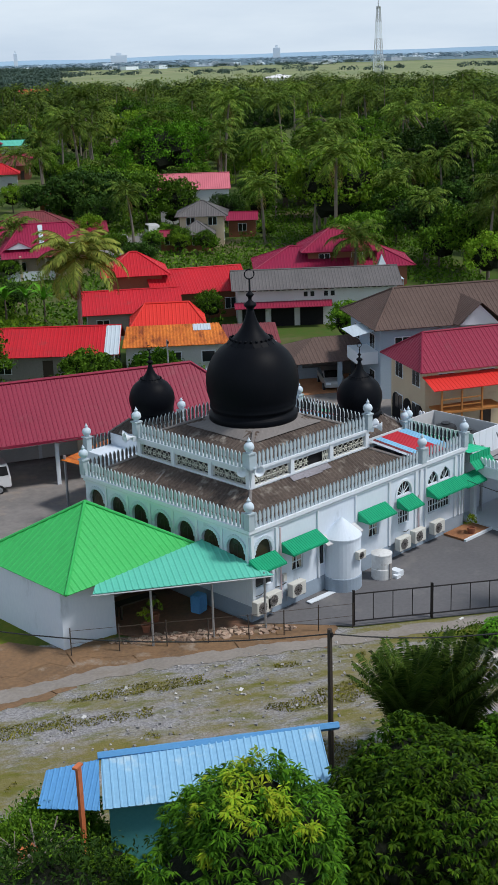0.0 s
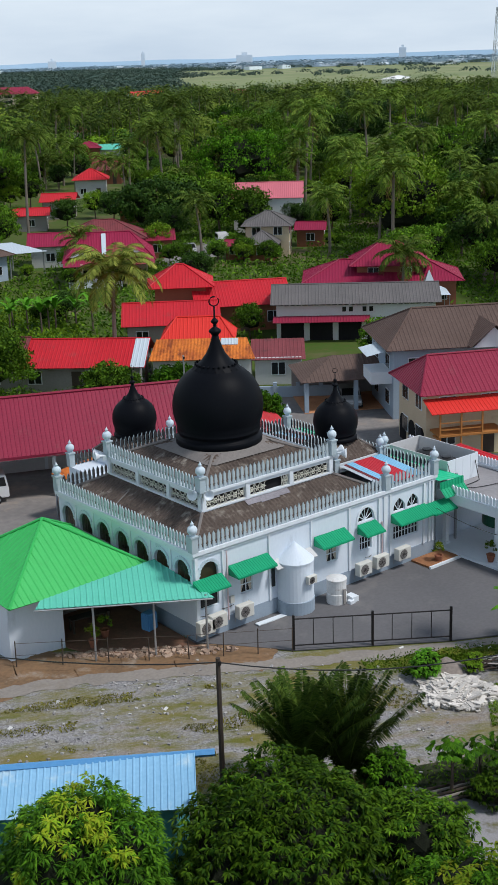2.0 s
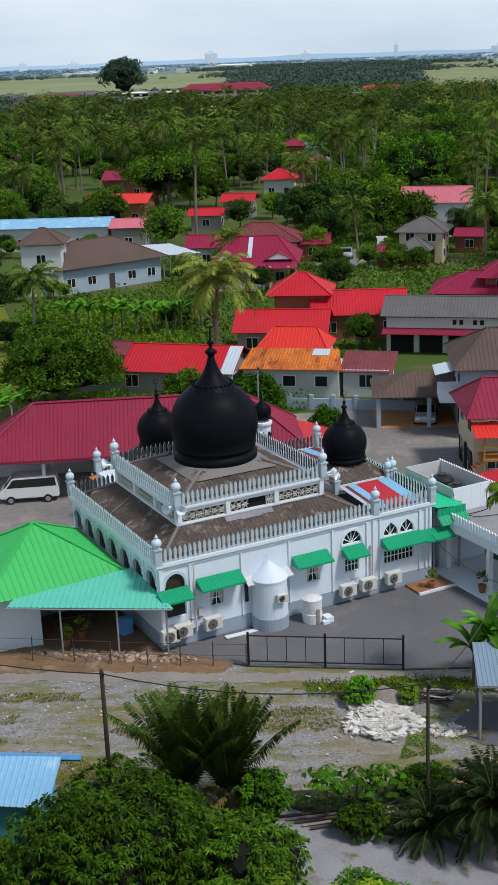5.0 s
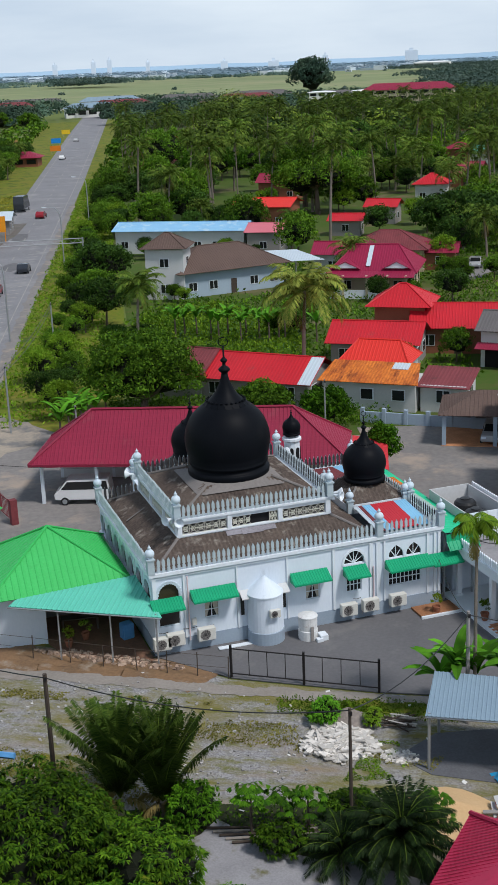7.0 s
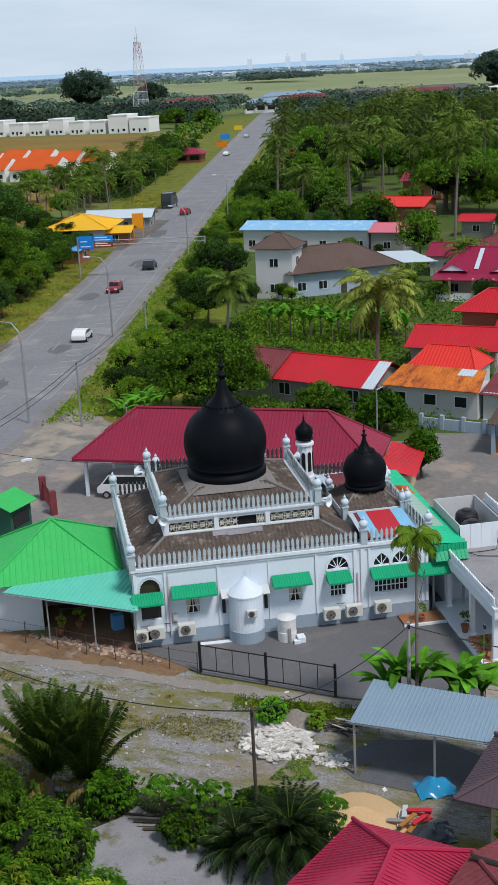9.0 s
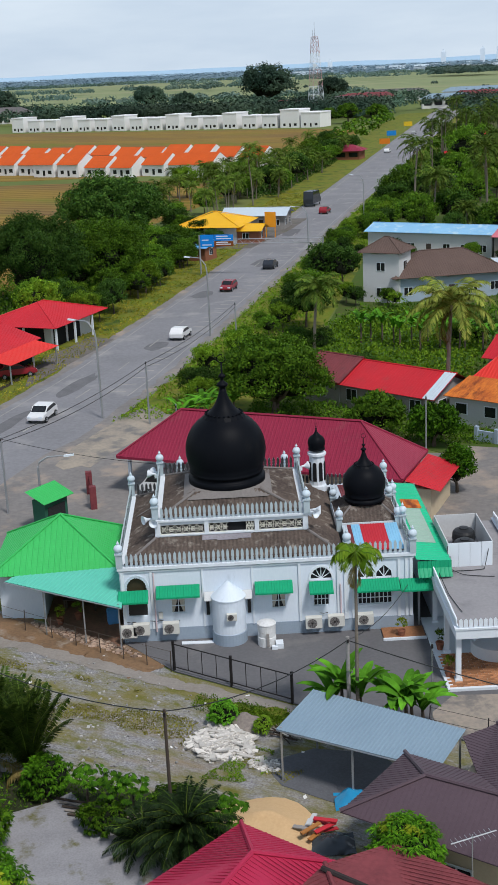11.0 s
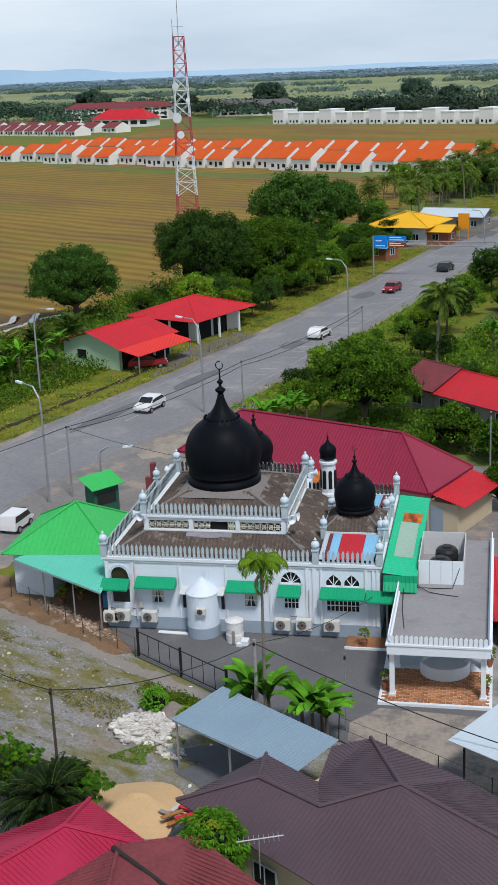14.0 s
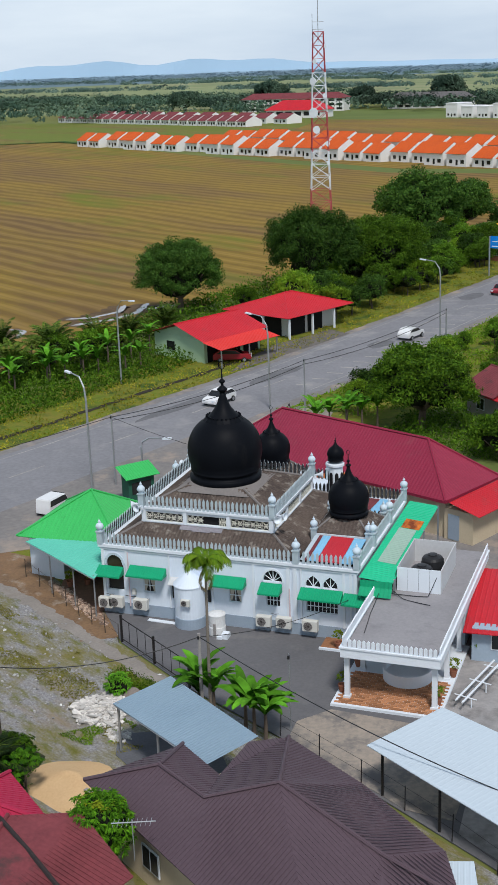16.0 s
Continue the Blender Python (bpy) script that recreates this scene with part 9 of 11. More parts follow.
# bushes close along the near edge of the road
for k in range(46):
    y = 52 + k * 3.4 + rng_v.uniform(-1.5, 1.5)
    x = edge_x(ROAD_NEAR, y) + rng_v.uniform(4.5, 9)
    if all((x - hx) ** 2 + (y - hy) ** 2 > (r - 1) ** 2 for hx, hy, r in AVOID):
        place(variants[int(rng_v.integers(6))], x, y, rng_v.uniform(0.22, 0.5))
for src in variants + palm_variants:
    for o in list(src.children):
        bpy.data.objects.remove(o)
    bpy.data.objects.remove(src)


def wood(name, label, places, quads, r, h, leaf_size, leaf, seed, lie=1.1):
    """Far woods as one mesh: crowns of a few broad leaf clumps each."""
    rng = np.random.default_rng(seed)
    n = len(places)
    c = np.array([(x, y, 0) for x, y, s in places])
    s = np.array([s for x, y, s in places])[:, None, None]
    u = rng.normal(size=(n, quads, 3))
    u /= np.linalg.norm(u, axis=2)[:, :, None]
    u[:, :, 2] = np.abs(u[:, :, 2])
    rad = rng.uniform(0.35, 1.0, (n, quads, 1)) ** 0.35
    lump = 1 + 0.28 * np.sin(u @ rng.normal(size=(3, 1)) * 4.0 + np.arange(n)[:, None, None]) * np.sin(u @ rng.normal(size=(3, 1)) * 5.0)
    p = u * rad * lump * np.array([r, r, h * 0.5]) * np.concatenate([s, s, s ** 0.6], axis=2)
    p[:, :, 2] += (h * 0.45 * s ** 0.6)[:, :, 0]
    o = u.reshape(-1, 3)
    p = (p + c[:, None, :]).reshape(-1, 3)
    q = leaves(rng, p, leaf_size, leaf_size * 0.75, 0.0, o if lie < 2 else np.tile([0.0, 0.0, 1.0], (len(p), 1)), lie)
    q[:, 2] += GZ
    ob = part(name, quads_mesh(name, q), leaf)
    return tagged(ob, label, "woods", kind="stuff")


rw = np.random.default_rng(9)
def sector(az0, az1, d0, d1, n, keep=lambda x, y: True, s0=0.7, s1=1.3):
    out = []
    while len(out) < n:
        a, d = radians(rw.uniform(az0, az1)), math.sqrt(rw.uniform(d0 * d0, d1 * d1))
        x, y = d * math.sin(a), d * math.cos(a)
        if keep(x, y):
            out.append((x, y, rw.uniform(s0, s1)))
    return out


def off_road(x, y, pad=12):
    return not (edge_x(ROAD_FAR, y) - pad < x < edge_x(ROAD_NEAR, y) + pad)


FAR_A = np.array(FAR_LIST + COTTAGES, float)


def near_keep(x, y):
    for cx, cy, r in ((302, 590, 40), (285, 555, 38), (268, 520, 34), (250, 485, 28), (240, 560, 24), (225, 525, 22), (296, 690, 26), (318, 676, 24), (284, 660, 18), (305, 645, 20), (330, 640, 26), (332, 800, 24)):
        if (x - cx) ** 2 + (y - cy) ** 2 < r * r:
            return False
    dx, dy = x - FAR_A[:, 0], y - FAR_A[:, 1]
    q = dx * VIS.x + dy * VIS.y
    if np.any((q > -FAR_A[:, 2] * 0.5) & (q < FAR_A[:, 2] * 0.6 + 14) & (np.abs(dx * VIS.y - dy * VIS.x) < FAR_A[:, 2] * 0.5)):
        return False
    return x > edge_x(ROAD_NEAR, y) + 10 and not inside((x, y), VILLAGE) and not inside((x, y), FOREST)


def mid_keep(x, y):
    a, d = math.degrees(math.atan2(x, y)), math.hypot(x, y)
    return near_keep(x, y) and (d < 690 + 120 * noise.noise((a * 0.35, 0, 4.0)) if a > 36.5 else d < 960 if a < 27 else True)


def clumpy(f, at):
    return lambda x, y: off_road(x, y) and noise.noise((x * f, y * f, 2.0)) > at


wood("woods", "dense green woods beyond the village", sector(16, 62, 200, 560, 560, near_keep, 0.45, 1.0), 200, 4.8, 7.4, 0.75, L_WOOD, 401)
wood("woods", "broad crowns of tall trees rising from the woods", sector(17, 62, 210, 640, 250, near_keep, 1.4, 2.9), 900, 4.6, 9.2, 1.0, L_WOOD, 407)
wood("woods", "light green crowns among the darker woods", sector(17, 62, 205, 560, 170, near_keep, 0.6, 1.5), 420, 4.6, 8.5, 0.8, L_LIGHT, 408)
wood("woods", "dark round crowns among the lighter woods", sector(17, 62, 205, 600, 200, near_keep, 0.8, 1.9), 420, 4.8, 8.5, 0.85, L_DARK, 409)
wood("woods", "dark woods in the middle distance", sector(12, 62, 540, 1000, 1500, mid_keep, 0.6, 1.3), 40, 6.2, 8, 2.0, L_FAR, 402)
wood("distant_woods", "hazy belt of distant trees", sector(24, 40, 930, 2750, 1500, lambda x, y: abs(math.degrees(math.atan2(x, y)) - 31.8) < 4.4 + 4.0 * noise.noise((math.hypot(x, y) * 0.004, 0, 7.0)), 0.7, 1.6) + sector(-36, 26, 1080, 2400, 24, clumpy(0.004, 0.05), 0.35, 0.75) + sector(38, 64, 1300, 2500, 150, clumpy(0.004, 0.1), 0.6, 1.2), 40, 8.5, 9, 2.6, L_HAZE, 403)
def belt(x0, y0, x1, y1, depth, n, s0=0.6, s1=1.2, keep=lambda x, y: True):
    """Trees in a ragged belt along one line, thicker in places."""
    out = []
    while len(out) < n:
        f, g = rw.uniform(0, 1), rw.uniform(-1, 1)
        x, y = x0 + (x1 - x0) * f, y0 + (y1 - y0) * f + g * abs(g) * depth
        if keep(x, y) and noise.noise((x * 0.012, y * 0.012, 5.0)) > -0.32:
            out.append((x, y, rw.uniform(s0, s1)))
    return out


def school_view(x, y):
    return all(abs(x - bx) > w or y > by or y < by - 60 for bx, by, w in ((-250, 838, 44), (-150, 842, 34), (-215, 735, 26)))


wood("field_woods", "dark belt of trees behind the white terraces", belt(-190, 790, 110, 690, 60, 420, 0.5, 1.3, lambda x, y: off_road(x, y, 14) and y > 712 - 0.6 * x) + belt(-340, 880, -120, 880, 36, 200, 0.6, 1.3, school_view), 90, 7.0, 10.5, 1.7, L_FAR, 412)
wood("field_woods", "dark belt of trees behind the dull red terraces", belt(-800, 1120, -300, 960, 90, 520, 0.6, 1.25), 80, 7.5, 10.5, 1.9, L_FAR, 413)
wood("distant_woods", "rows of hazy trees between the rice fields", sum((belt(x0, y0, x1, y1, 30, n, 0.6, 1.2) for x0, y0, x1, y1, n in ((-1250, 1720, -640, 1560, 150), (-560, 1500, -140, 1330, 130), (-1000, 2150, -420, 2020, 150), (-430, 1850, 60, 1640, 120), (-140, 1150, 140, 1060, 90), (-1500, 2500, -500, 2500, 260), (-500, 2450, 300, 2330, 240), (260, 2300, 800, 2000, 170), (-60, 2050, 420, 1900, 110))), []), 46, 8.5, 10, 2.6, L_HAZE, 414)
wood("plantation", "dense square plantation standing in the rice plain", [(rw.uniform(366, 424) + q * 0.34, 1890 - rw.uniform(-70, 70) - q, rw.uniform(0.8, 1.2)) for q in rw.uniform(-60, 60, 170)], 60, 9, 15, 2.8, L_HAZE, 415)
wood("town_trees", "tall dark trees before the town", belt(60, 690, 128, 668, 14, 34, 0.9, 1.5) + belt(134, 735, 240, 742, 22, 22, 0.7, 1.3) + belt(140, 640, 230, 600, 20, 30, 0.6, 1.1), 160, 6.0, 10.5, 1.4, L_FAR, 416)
wood("horizon_woods", "trees at the horizon, coloured pale blue-green for haze", sector(-38, 64, 2700, 4600, 4200), 14, 40, 8, 9, L_FARTHER, 404, 3.0)
wood("field_woods", "tree clumps between the fields", sector(-36, 10, 780, 985, 420, clumpy(0.02, -0.15), 0.5, 1.25) + sector(-38, -14, 985, 1250, 160, clumpy(0.009, 0.0), 0.5, 1.1), 44, 8.5, 10, 2.2, L_FAR, 405)
wood("town_trees", "trees between the roofs of the far town", sector(2, 18, 640, 985, 210, lambda x, y: off_road(x, y, 16) and noise.noise((x * 0.03, y * 0.03, 1.0)) > -0.25, 0.45, 1.1), 70, 6.0, 9.5, 1.7, L_FAR, 411)
wood("roadside_woods", "trees beside the far road", [(edge_x(ROAD_NEAR, y) + 8 + rw.uniform(0, 14), y, rw.uniform(0.5, 0.9)) for y in np.arange(270, 620, 5)] + [(edge_x(ROAD_FAR, y) - 12 - rw.uniform(0, 16), y, rw.uniform(0.4, 0.8)) for y in np.arange(400, 620, 7)], 40, 4.4, 8, 1.6, L_MID, 406)


far_palms, far_trunks = [], []
rp = np.random.default_rng(88)
for k in range(560):
    a, d = radians(rp.uniform(13, 34) if k % 2 else rp.uniform(17, 60)), rp.uniform(190, 460)
    x, y = d * math.sin(a), d * math.cos(a)
    if not near_keep(x, y):
        continue
    h = rp.uniform(10, 18)
    for q in range(16):
        lst = []
        frond(lst, rp, (x, y, h + GZ), q * 2.4, 1.1 - 1.7 * q / 16, 3.8, 8, 1.3, 0.4)
        far_palms += lst
    for q in range(2):
        ca, sa = 0.2 * math.cos(q * 1.57), 0.2 * math.sin(q * 1.57)
        far_trunks.append(np.array([(x - ca, y - sa, GZ), (x + ca, y + sa, GZ), (x + ca * 0.7, y + sa * 0.7, h), (x - ca * 0.7, y - sa * 0.7, h)]))
ob = part("far_palms", quads_mesh("far_palms", np.concatenate(far_palms)), L_PALM)
tagged(ob, "coconut palms standing over the woods", "palms", kind="stuff")
ob = part("far_palm_trunks", quads_mesh("far_palm_trunks", np.concatenate(far_trunks)), BARK_PALM)
tagged(ob, "thin grey trunks of the palms over the woods", "palms", kind="stuff")


def undergrowth(name, label, poly, n, height, leaf_l, leaf, seed, keep=None):
    rng = np.random.default_rng(seed)
    xs = [p[0] for p in poly]
    ys = [p[1] for p in poly]
    out = []
    while len(out) < n:
        x, y = rng.uniform(min(xs), max(xs)), rng.uniform(min(ys), max(ys))
        if inside((x, y), poly) and (keep is None or keep(x, y)):
            out.append((x, y, rng.uniform(0, 1) ** 2 * height * (0.4 + noise.noise((x * 0.3, y * 0.3, 0)) + 0.5)))
    c = np.array(out)
    c[:, 2] = np.maximum(c[:, 2], 0.03) + GZ
    q = leaves(rng, c, leaf_l, leaf_l * 0.4, -0.6)
    ob = part(name, quads_mesh(name, q), leaf)
    return tagged(ob, label, "undergrowth", kind="stuff")


undergrowth("undergrowth", "low leafy undergrowth below the trees", [(-26, -6), (-14, -9.5), (-7, -13.8), (-1, -15.6), (5, -18), (6.5, -23), (1, -20), (-6, -19), (-14, -26), (-30, -24)], 16000, 0.7, 0.22, L_MID, 501, lambda x, y: not inside((x, y), [(-7, -18.6), (-2.6, -17.0), (-1.6, -16.2), (-0.3, -19.0), (3.4, -21.8), (4.8, -23.4), (0, -30), (-8, -28)]))
undergrowth("weeds", "tufts of yellow-green weeds on the gravel", [(-20, 2), (-9, 0), (0, -5.5), (9, -10), (13, -13), (8, -17), (0, -14.8), (-7, -13), (-14, -8), (-22, -3)], 14000, 0.07, 0.13, leaf_mat("lot_weed", (0.16, 0.17, 0.022), (0.28, 0.25, 0.055)), 502, lambda x, y: noise.noise((x * 0.2 + y * 0.1, y * 0.5 + x * 0.25, 3.0)) + 0.35 * noise.noise((x * 1.3, y * 1.3, 1.0)) > 0.2)
undergrowth("weeds", "green grass growing round the rubble", [(4.6, -15.6), (6.2, -14.0), (7.2, -12.9), (8.4, -13.4), (8.3, -15.2), (6.6, -16.2)], 1500, 0.1, 0.12, L_LIGHT, 512, lambda x, y: noise.noise((x * 0.9, y * 0.9, 3.0)) > -0.1)
undergrowth("weeds", "tufts of long grass behind the rubble", [(5.0, -9.6), (7.6, -9.0), (9.2, -10.4), (8.2, -11.0), (6.4, -10.2)], 1500, 0.35, 0.2, L_LIGHT, 513)
undergrowth("meadow_grass", "tall lush meadow grass and creepers", [(13, 58), (24, 50), (34, 62), (40, 84), (34, 98), (24, 96), (15, 76)], 15000, 1.0, 0.5, L_LIGHT, 503)
undergrowth("verge_scrub", "rough green scrub between road and field", [(-62, 34), (-46, 36), (-32, 62), (-28, 90), (-14, 108), (2, 160), (-12, 175), (-32, 128), (-40, 98), (-41, 64), (-58, 42)], 30000, 1.6, 0.55, L_MID, 504)
undergrowth("village_scrub", "green scrub and hedges among the houses", [(30, 58), (60, 38), (84, 44), (130, 100), (110, 150), (70, 130), (40, 120), (20, 92)], 30000, 1.2, 0.6, L_MID, 505, lambda x, y: all((x - hx) ** 2 + (y - hy) ** 2 > r * r for hx, hy, r in AVOID))
undergrowth("grove_scrub", "dark scrub under the palm grove", [(16, 255), (24, 262), (33, 300), (46, 350), (58, 412), (44, 416), (22, 372), (8, 300)], 16000, 2.2, 0.8, L_DARK, 510)
undergrowth("soil_weeds", "sparse weeds along the soil strip", [(4.5, -7.2), (9.5, -9.4), (12.8, -12), (12, -13), (8, -11), (4, -8.6)], 2500, 0.3, 0.16, L_LIGHT, 506)


undergrowth("roadside_scrub", "lush green scrub and creepers beyond the ditch", [(-38, 20), (-31.5, 38), (-26, 56), (-23, 64), (-21, 72), (-30, 74), (-39, 60), (-47, 42), (-57, 22)], 20000, 1.5, 0.45, L_MID, 511)


def verge_tufts(label, near, y0, y1, n, height, leaf_l, leaf, seed):
    rng = np.random.default_rng(seed)
    ys, d = rng.uniform(y0, y1, n), rng.uniform(0.4, 11, n)
    e = np.array(ROAD_NEAR if near else ROAD_FAR)
    x = np.interp(ys, e[:, 0], e[:, 1]) + (d if near else -d)
    clump = 0.55 + 0.45 * np.sin(x * 0.9 + 1.3 * np.sin(ys * 0.31)) * np.sin(ys * 0.7 + np.sin(x * 0.5))
    ok = clump > 0.3
    c = np.stack([x, ys, GZ + 0.03 + rng.uniform(0, 1, n) ** 2 * height * clump], axis=1)[ok]
    ob = part("verge_grass", quads_mesh("verge_grass", leaves(rng, c, leaf_l, leaf_l * 0.35, -0.6)), leaf)
    return tagged(ob, label, "undergrowth", kind="stuff")


verge_tufts("rough grass tufts along the near verge of the road", True, 50, 300, 34000, 0.9, 0.42, L_LIGHT, 507)
verge_tufts("rough grass tufts along the far verge of the road", False, 0, 270, 26000, 0.3, 0.34, leaf_mat("verge_grass_blade", (0.12, 0.16, 0.010), (0.27, 0.22, 0.03), 0.45, 0.6, 0.2), 508)
undergrowth("garden_scrub", "green shrubs between the hall and the houses", [(8, 44), (16, 40), (30, 36), (34, 40), (24, 44), (18, 58), (10, 56)], 9000, 1.1, 0.35, L_MID, 509, lambda x, y: all((x - hx) ** 2 + (y - hy) ** 2 > r * r * 0.6 for hx, hy, r in AVOID))


# ---- across the field: terraces, towers, distant blocks ----
ROWA = math.degrees(math.atan2(-148, 235))


def terrace_unit(x, y, rz, L, D, wall_h, roof_h, roof, wall, label, group, flat=False):
    t = thing("terrace_house", label, "terraced house", x, y, GZ, rz, group)
    bm = B()
    prism(bm, [(-L / 2, -D / 2), (L / 2, -D / 2), (L / 2, D / 2), (-L / 2, D / 2)], -0.1, wall_h)
    if not flat:
        for s in (-1, 1):
            extrude_outline(bm, [(-D / 2, wall_h), (D / 2, wall_h), (0, wall_h + roof_h - 0.1)], 0.2, pose(s * L / 2 + (0 if s > 0 else 0.2), 0, 0, 0, 0, 90))
    bmesh.ops.recalc_face_normals(bm, faces=bm.faces[:])
    part("wall", bm, wall, t)
    bm = B()
    if flat:
        box(bm, -L / 2 - 0.2, -D / 2 - 0.2, wall_h + 0.003, L / 2 + 0.2, D / 2 + 0.2, wall_h + 0.5)
    else:
        gable_roof(bm, -L / 2, -D / 2 - 0.6, L / 2, D / 2 + 0.6, wall_h - 0.25, wall_h + roof_h, 0.6, 0.05)
    part("roof", bm, roof, t)
    for cx, w in ((-L * 0.28, 1.3), (L * 0.02, 0.9), (L * 0.3, 1.5)):
        bm = B()
        box(bm, cx - w / 2, -D / 2 - 0.05, 0.4 if w < 1 else 1.0, cx + w / 2, -D / 2 - 0.003, 2.2)
        part("window" if w > 1 else "door", bm, M["glass_dark"], t)
    return t


tw = mat("terrace_white_wall", (0.80, 0.80, 0.79), (0.72, 0.72, 0.71), 0.7, big=0.05, fine=1.5, bump=0.0)
N_ROW = 29
for k in range(N_ROW):
    s = k / (N_ROW - 1)
    x, y = -242 + 244 * s, 472 - 148 * s
    st = (0.0, 3.4, -1.2)[k // 2 % 3]
    terrace_unit(x + 4 + st * 0.5, y + 6 + st, ROWA, 8.7, 11, 3.2 + 0.55 * (k // 2 % 3), 3.1, M["roof_orange"], tw, "white terraced house with an orange roof", "front terrace row")
for k in range(22):
    s = k / 21
    x, y = -170 + 184 * s, 450 - 112 * s
    terrace_unit(x + 8, y + 19 + 2.6 * (k // 2 % 2), ROWA, 8.7, 11, 3.9 + 0.6 * (k // 2 % 2), 2.9, M["roof_orange"], tw, "white terraced house with an orange roof", "back terrace row")
white_roof = mat("white_flat_roof", (0.82, 0.83, 0.84), (0.74, 0.75, 0.77), 0.7, big=0.05, fine=1, bump=0)
for k in range(17):
    s = k / 16
    x, y = -104 + 165 * s, 692 - 100 * s
    terrace_unit(x, y + 6, -31, 8.6 if k < 15 else 11, 13, 6.2 + 1.6 * ((k * 7) % 3 == 0) + (1.0 if k > 14 else 0), 0, white_roof, tw, "white flat-roofed house under construction", "white terrace row", flat=True)
for k in range(22):
    s = k / 21
    x, y = -384 + 170 * s, 728 - 102 * s
    terrace_unit(x, y + 8, -31, 8.4, 12, 3.2, 2.8, M["roof_maroon_worn"], tw, "terraced house with a dull red roof", "red terrace row")
    if k % 2:
        terrace_unit(x + 15, y + 34, -31, 12, 12, 3.2, 2.8, M["roof_maroon_worn"], tw, "terraced house with a dull red roof", "red terrace row")


def block(name, label, x, y, w, d, h, rz, wall, roof, roof_h=2.5, floors=3, category="building"):
    """A long block with rows of window bands and a hip roof."""
    t = thing(name, label, category, x, y, GZ, rz)
    bm = B()
    prism(bm, [(-w / 2, -d / 2), (w / 2, -d / 2), (w / 2, d / 2), (-w / 2, d / 2)], -0.1, h)
    part("wall", bm, wall, t)
    bm = B()
    hip_roof(bm, -w / 2 - 1, -d / 2 - 1, w / 2 + 1, d / 2 + 1, h - 0.1, h + roof_h, d / 2, 1.0, 0.06)
    part("roof", bm, roof, t)
    n = max(3, int(w / 6))
    for fl in range(floors):
        for k in range(n):
            cx = -w / 2 + (k + 0.5) * w / n
            z0 = h * (fl + 0.3) / floors
            bm = B()
            box(bm, cx - w / n * 0.36, -d / 2 - 0.06, z0, cx + w / n * 0.36, -d / 2 - 0.003, z0 + h / floors * 0.5)
            part("window", bm, M["glass_dark"], t)
    return t


block("school_block", "long four-storey cream school block with a red roof", 309, 601, 50, 12, 12.0, -34, M["wall_cream"], M["roof_crimson"], 3.5, 4, "school")
block("white_block", "white flat block beside the school", 296, 700, 16, 12, 10, -22, tw, white_roof, 0.6, 3)
block("white_block", "white flat block beside the school", 318, 684, 14, 12, 10, -22, tw, white_roof, 0.6, 3)
block("school_block", "long white school with a dark maroon roof", -250, 838, 80, 14, 9, -5, tw, M["roof_maroon_worn"], 4, 3, "school")
block("school_block", "white school hall with a grey roof", -150, 842, 60, 14, 7, -5, tw, M["roof_grey"], 4, 2, "school")
block("red_hall", "hall with a bright red roof behind the terraces", -215, 735, 40, 18, 5, -10, tw, M["roof_red"], 6, 1, "hall")
block("warehouse", "long white warehouse in the far fields", 800, 770, 70, 20, 5, 40, tw, white_roof, 2, 1, "warehouse")
block("warehouse", "long white warehouse in the far fields", 1215, 2350, 74, 24, 11, -40, tw, white_roof, 2, 1, "warehouse")
for k, (x, y, w, key) in enumerate(((150, 930, 50, "roof_grey"), (205, 900, 46, "roof_steel"), (120, 860, 40, "roof_maroon_worn"), (255, 860, 44, "roof_grey"), (190, 800, 40, "roof_maroon_worn"), (160, 760, 34, "roof_steel"), (230, 760, 36, "roof_grey"), (280, 800, 40, "roof_maroon_worn"), (310, 860, 50, "roof_grey"), (100, 800, 30, "roof_grey"), (104, 829, 24, "roof_maroon_worn"), (330, 760, 30, "roof_grey"), (60, 770, 30, "roof_maroon_worn"), (222, 690, 26, "roof_brown"), (215, 660, 24, "roof_grey"))):
    block("shop_row", "low row of town shops under a sheet roof", x, y, w, 14, 6, -16 + 5 * (k % 3), tw, M[key], 3, 1)


M["tower_red"] = mat("faded_tower_red", (0.46, 0.09, 0.10), (0.38, 0.07, 0.08), 0.6, fine=3, bump=0.0)


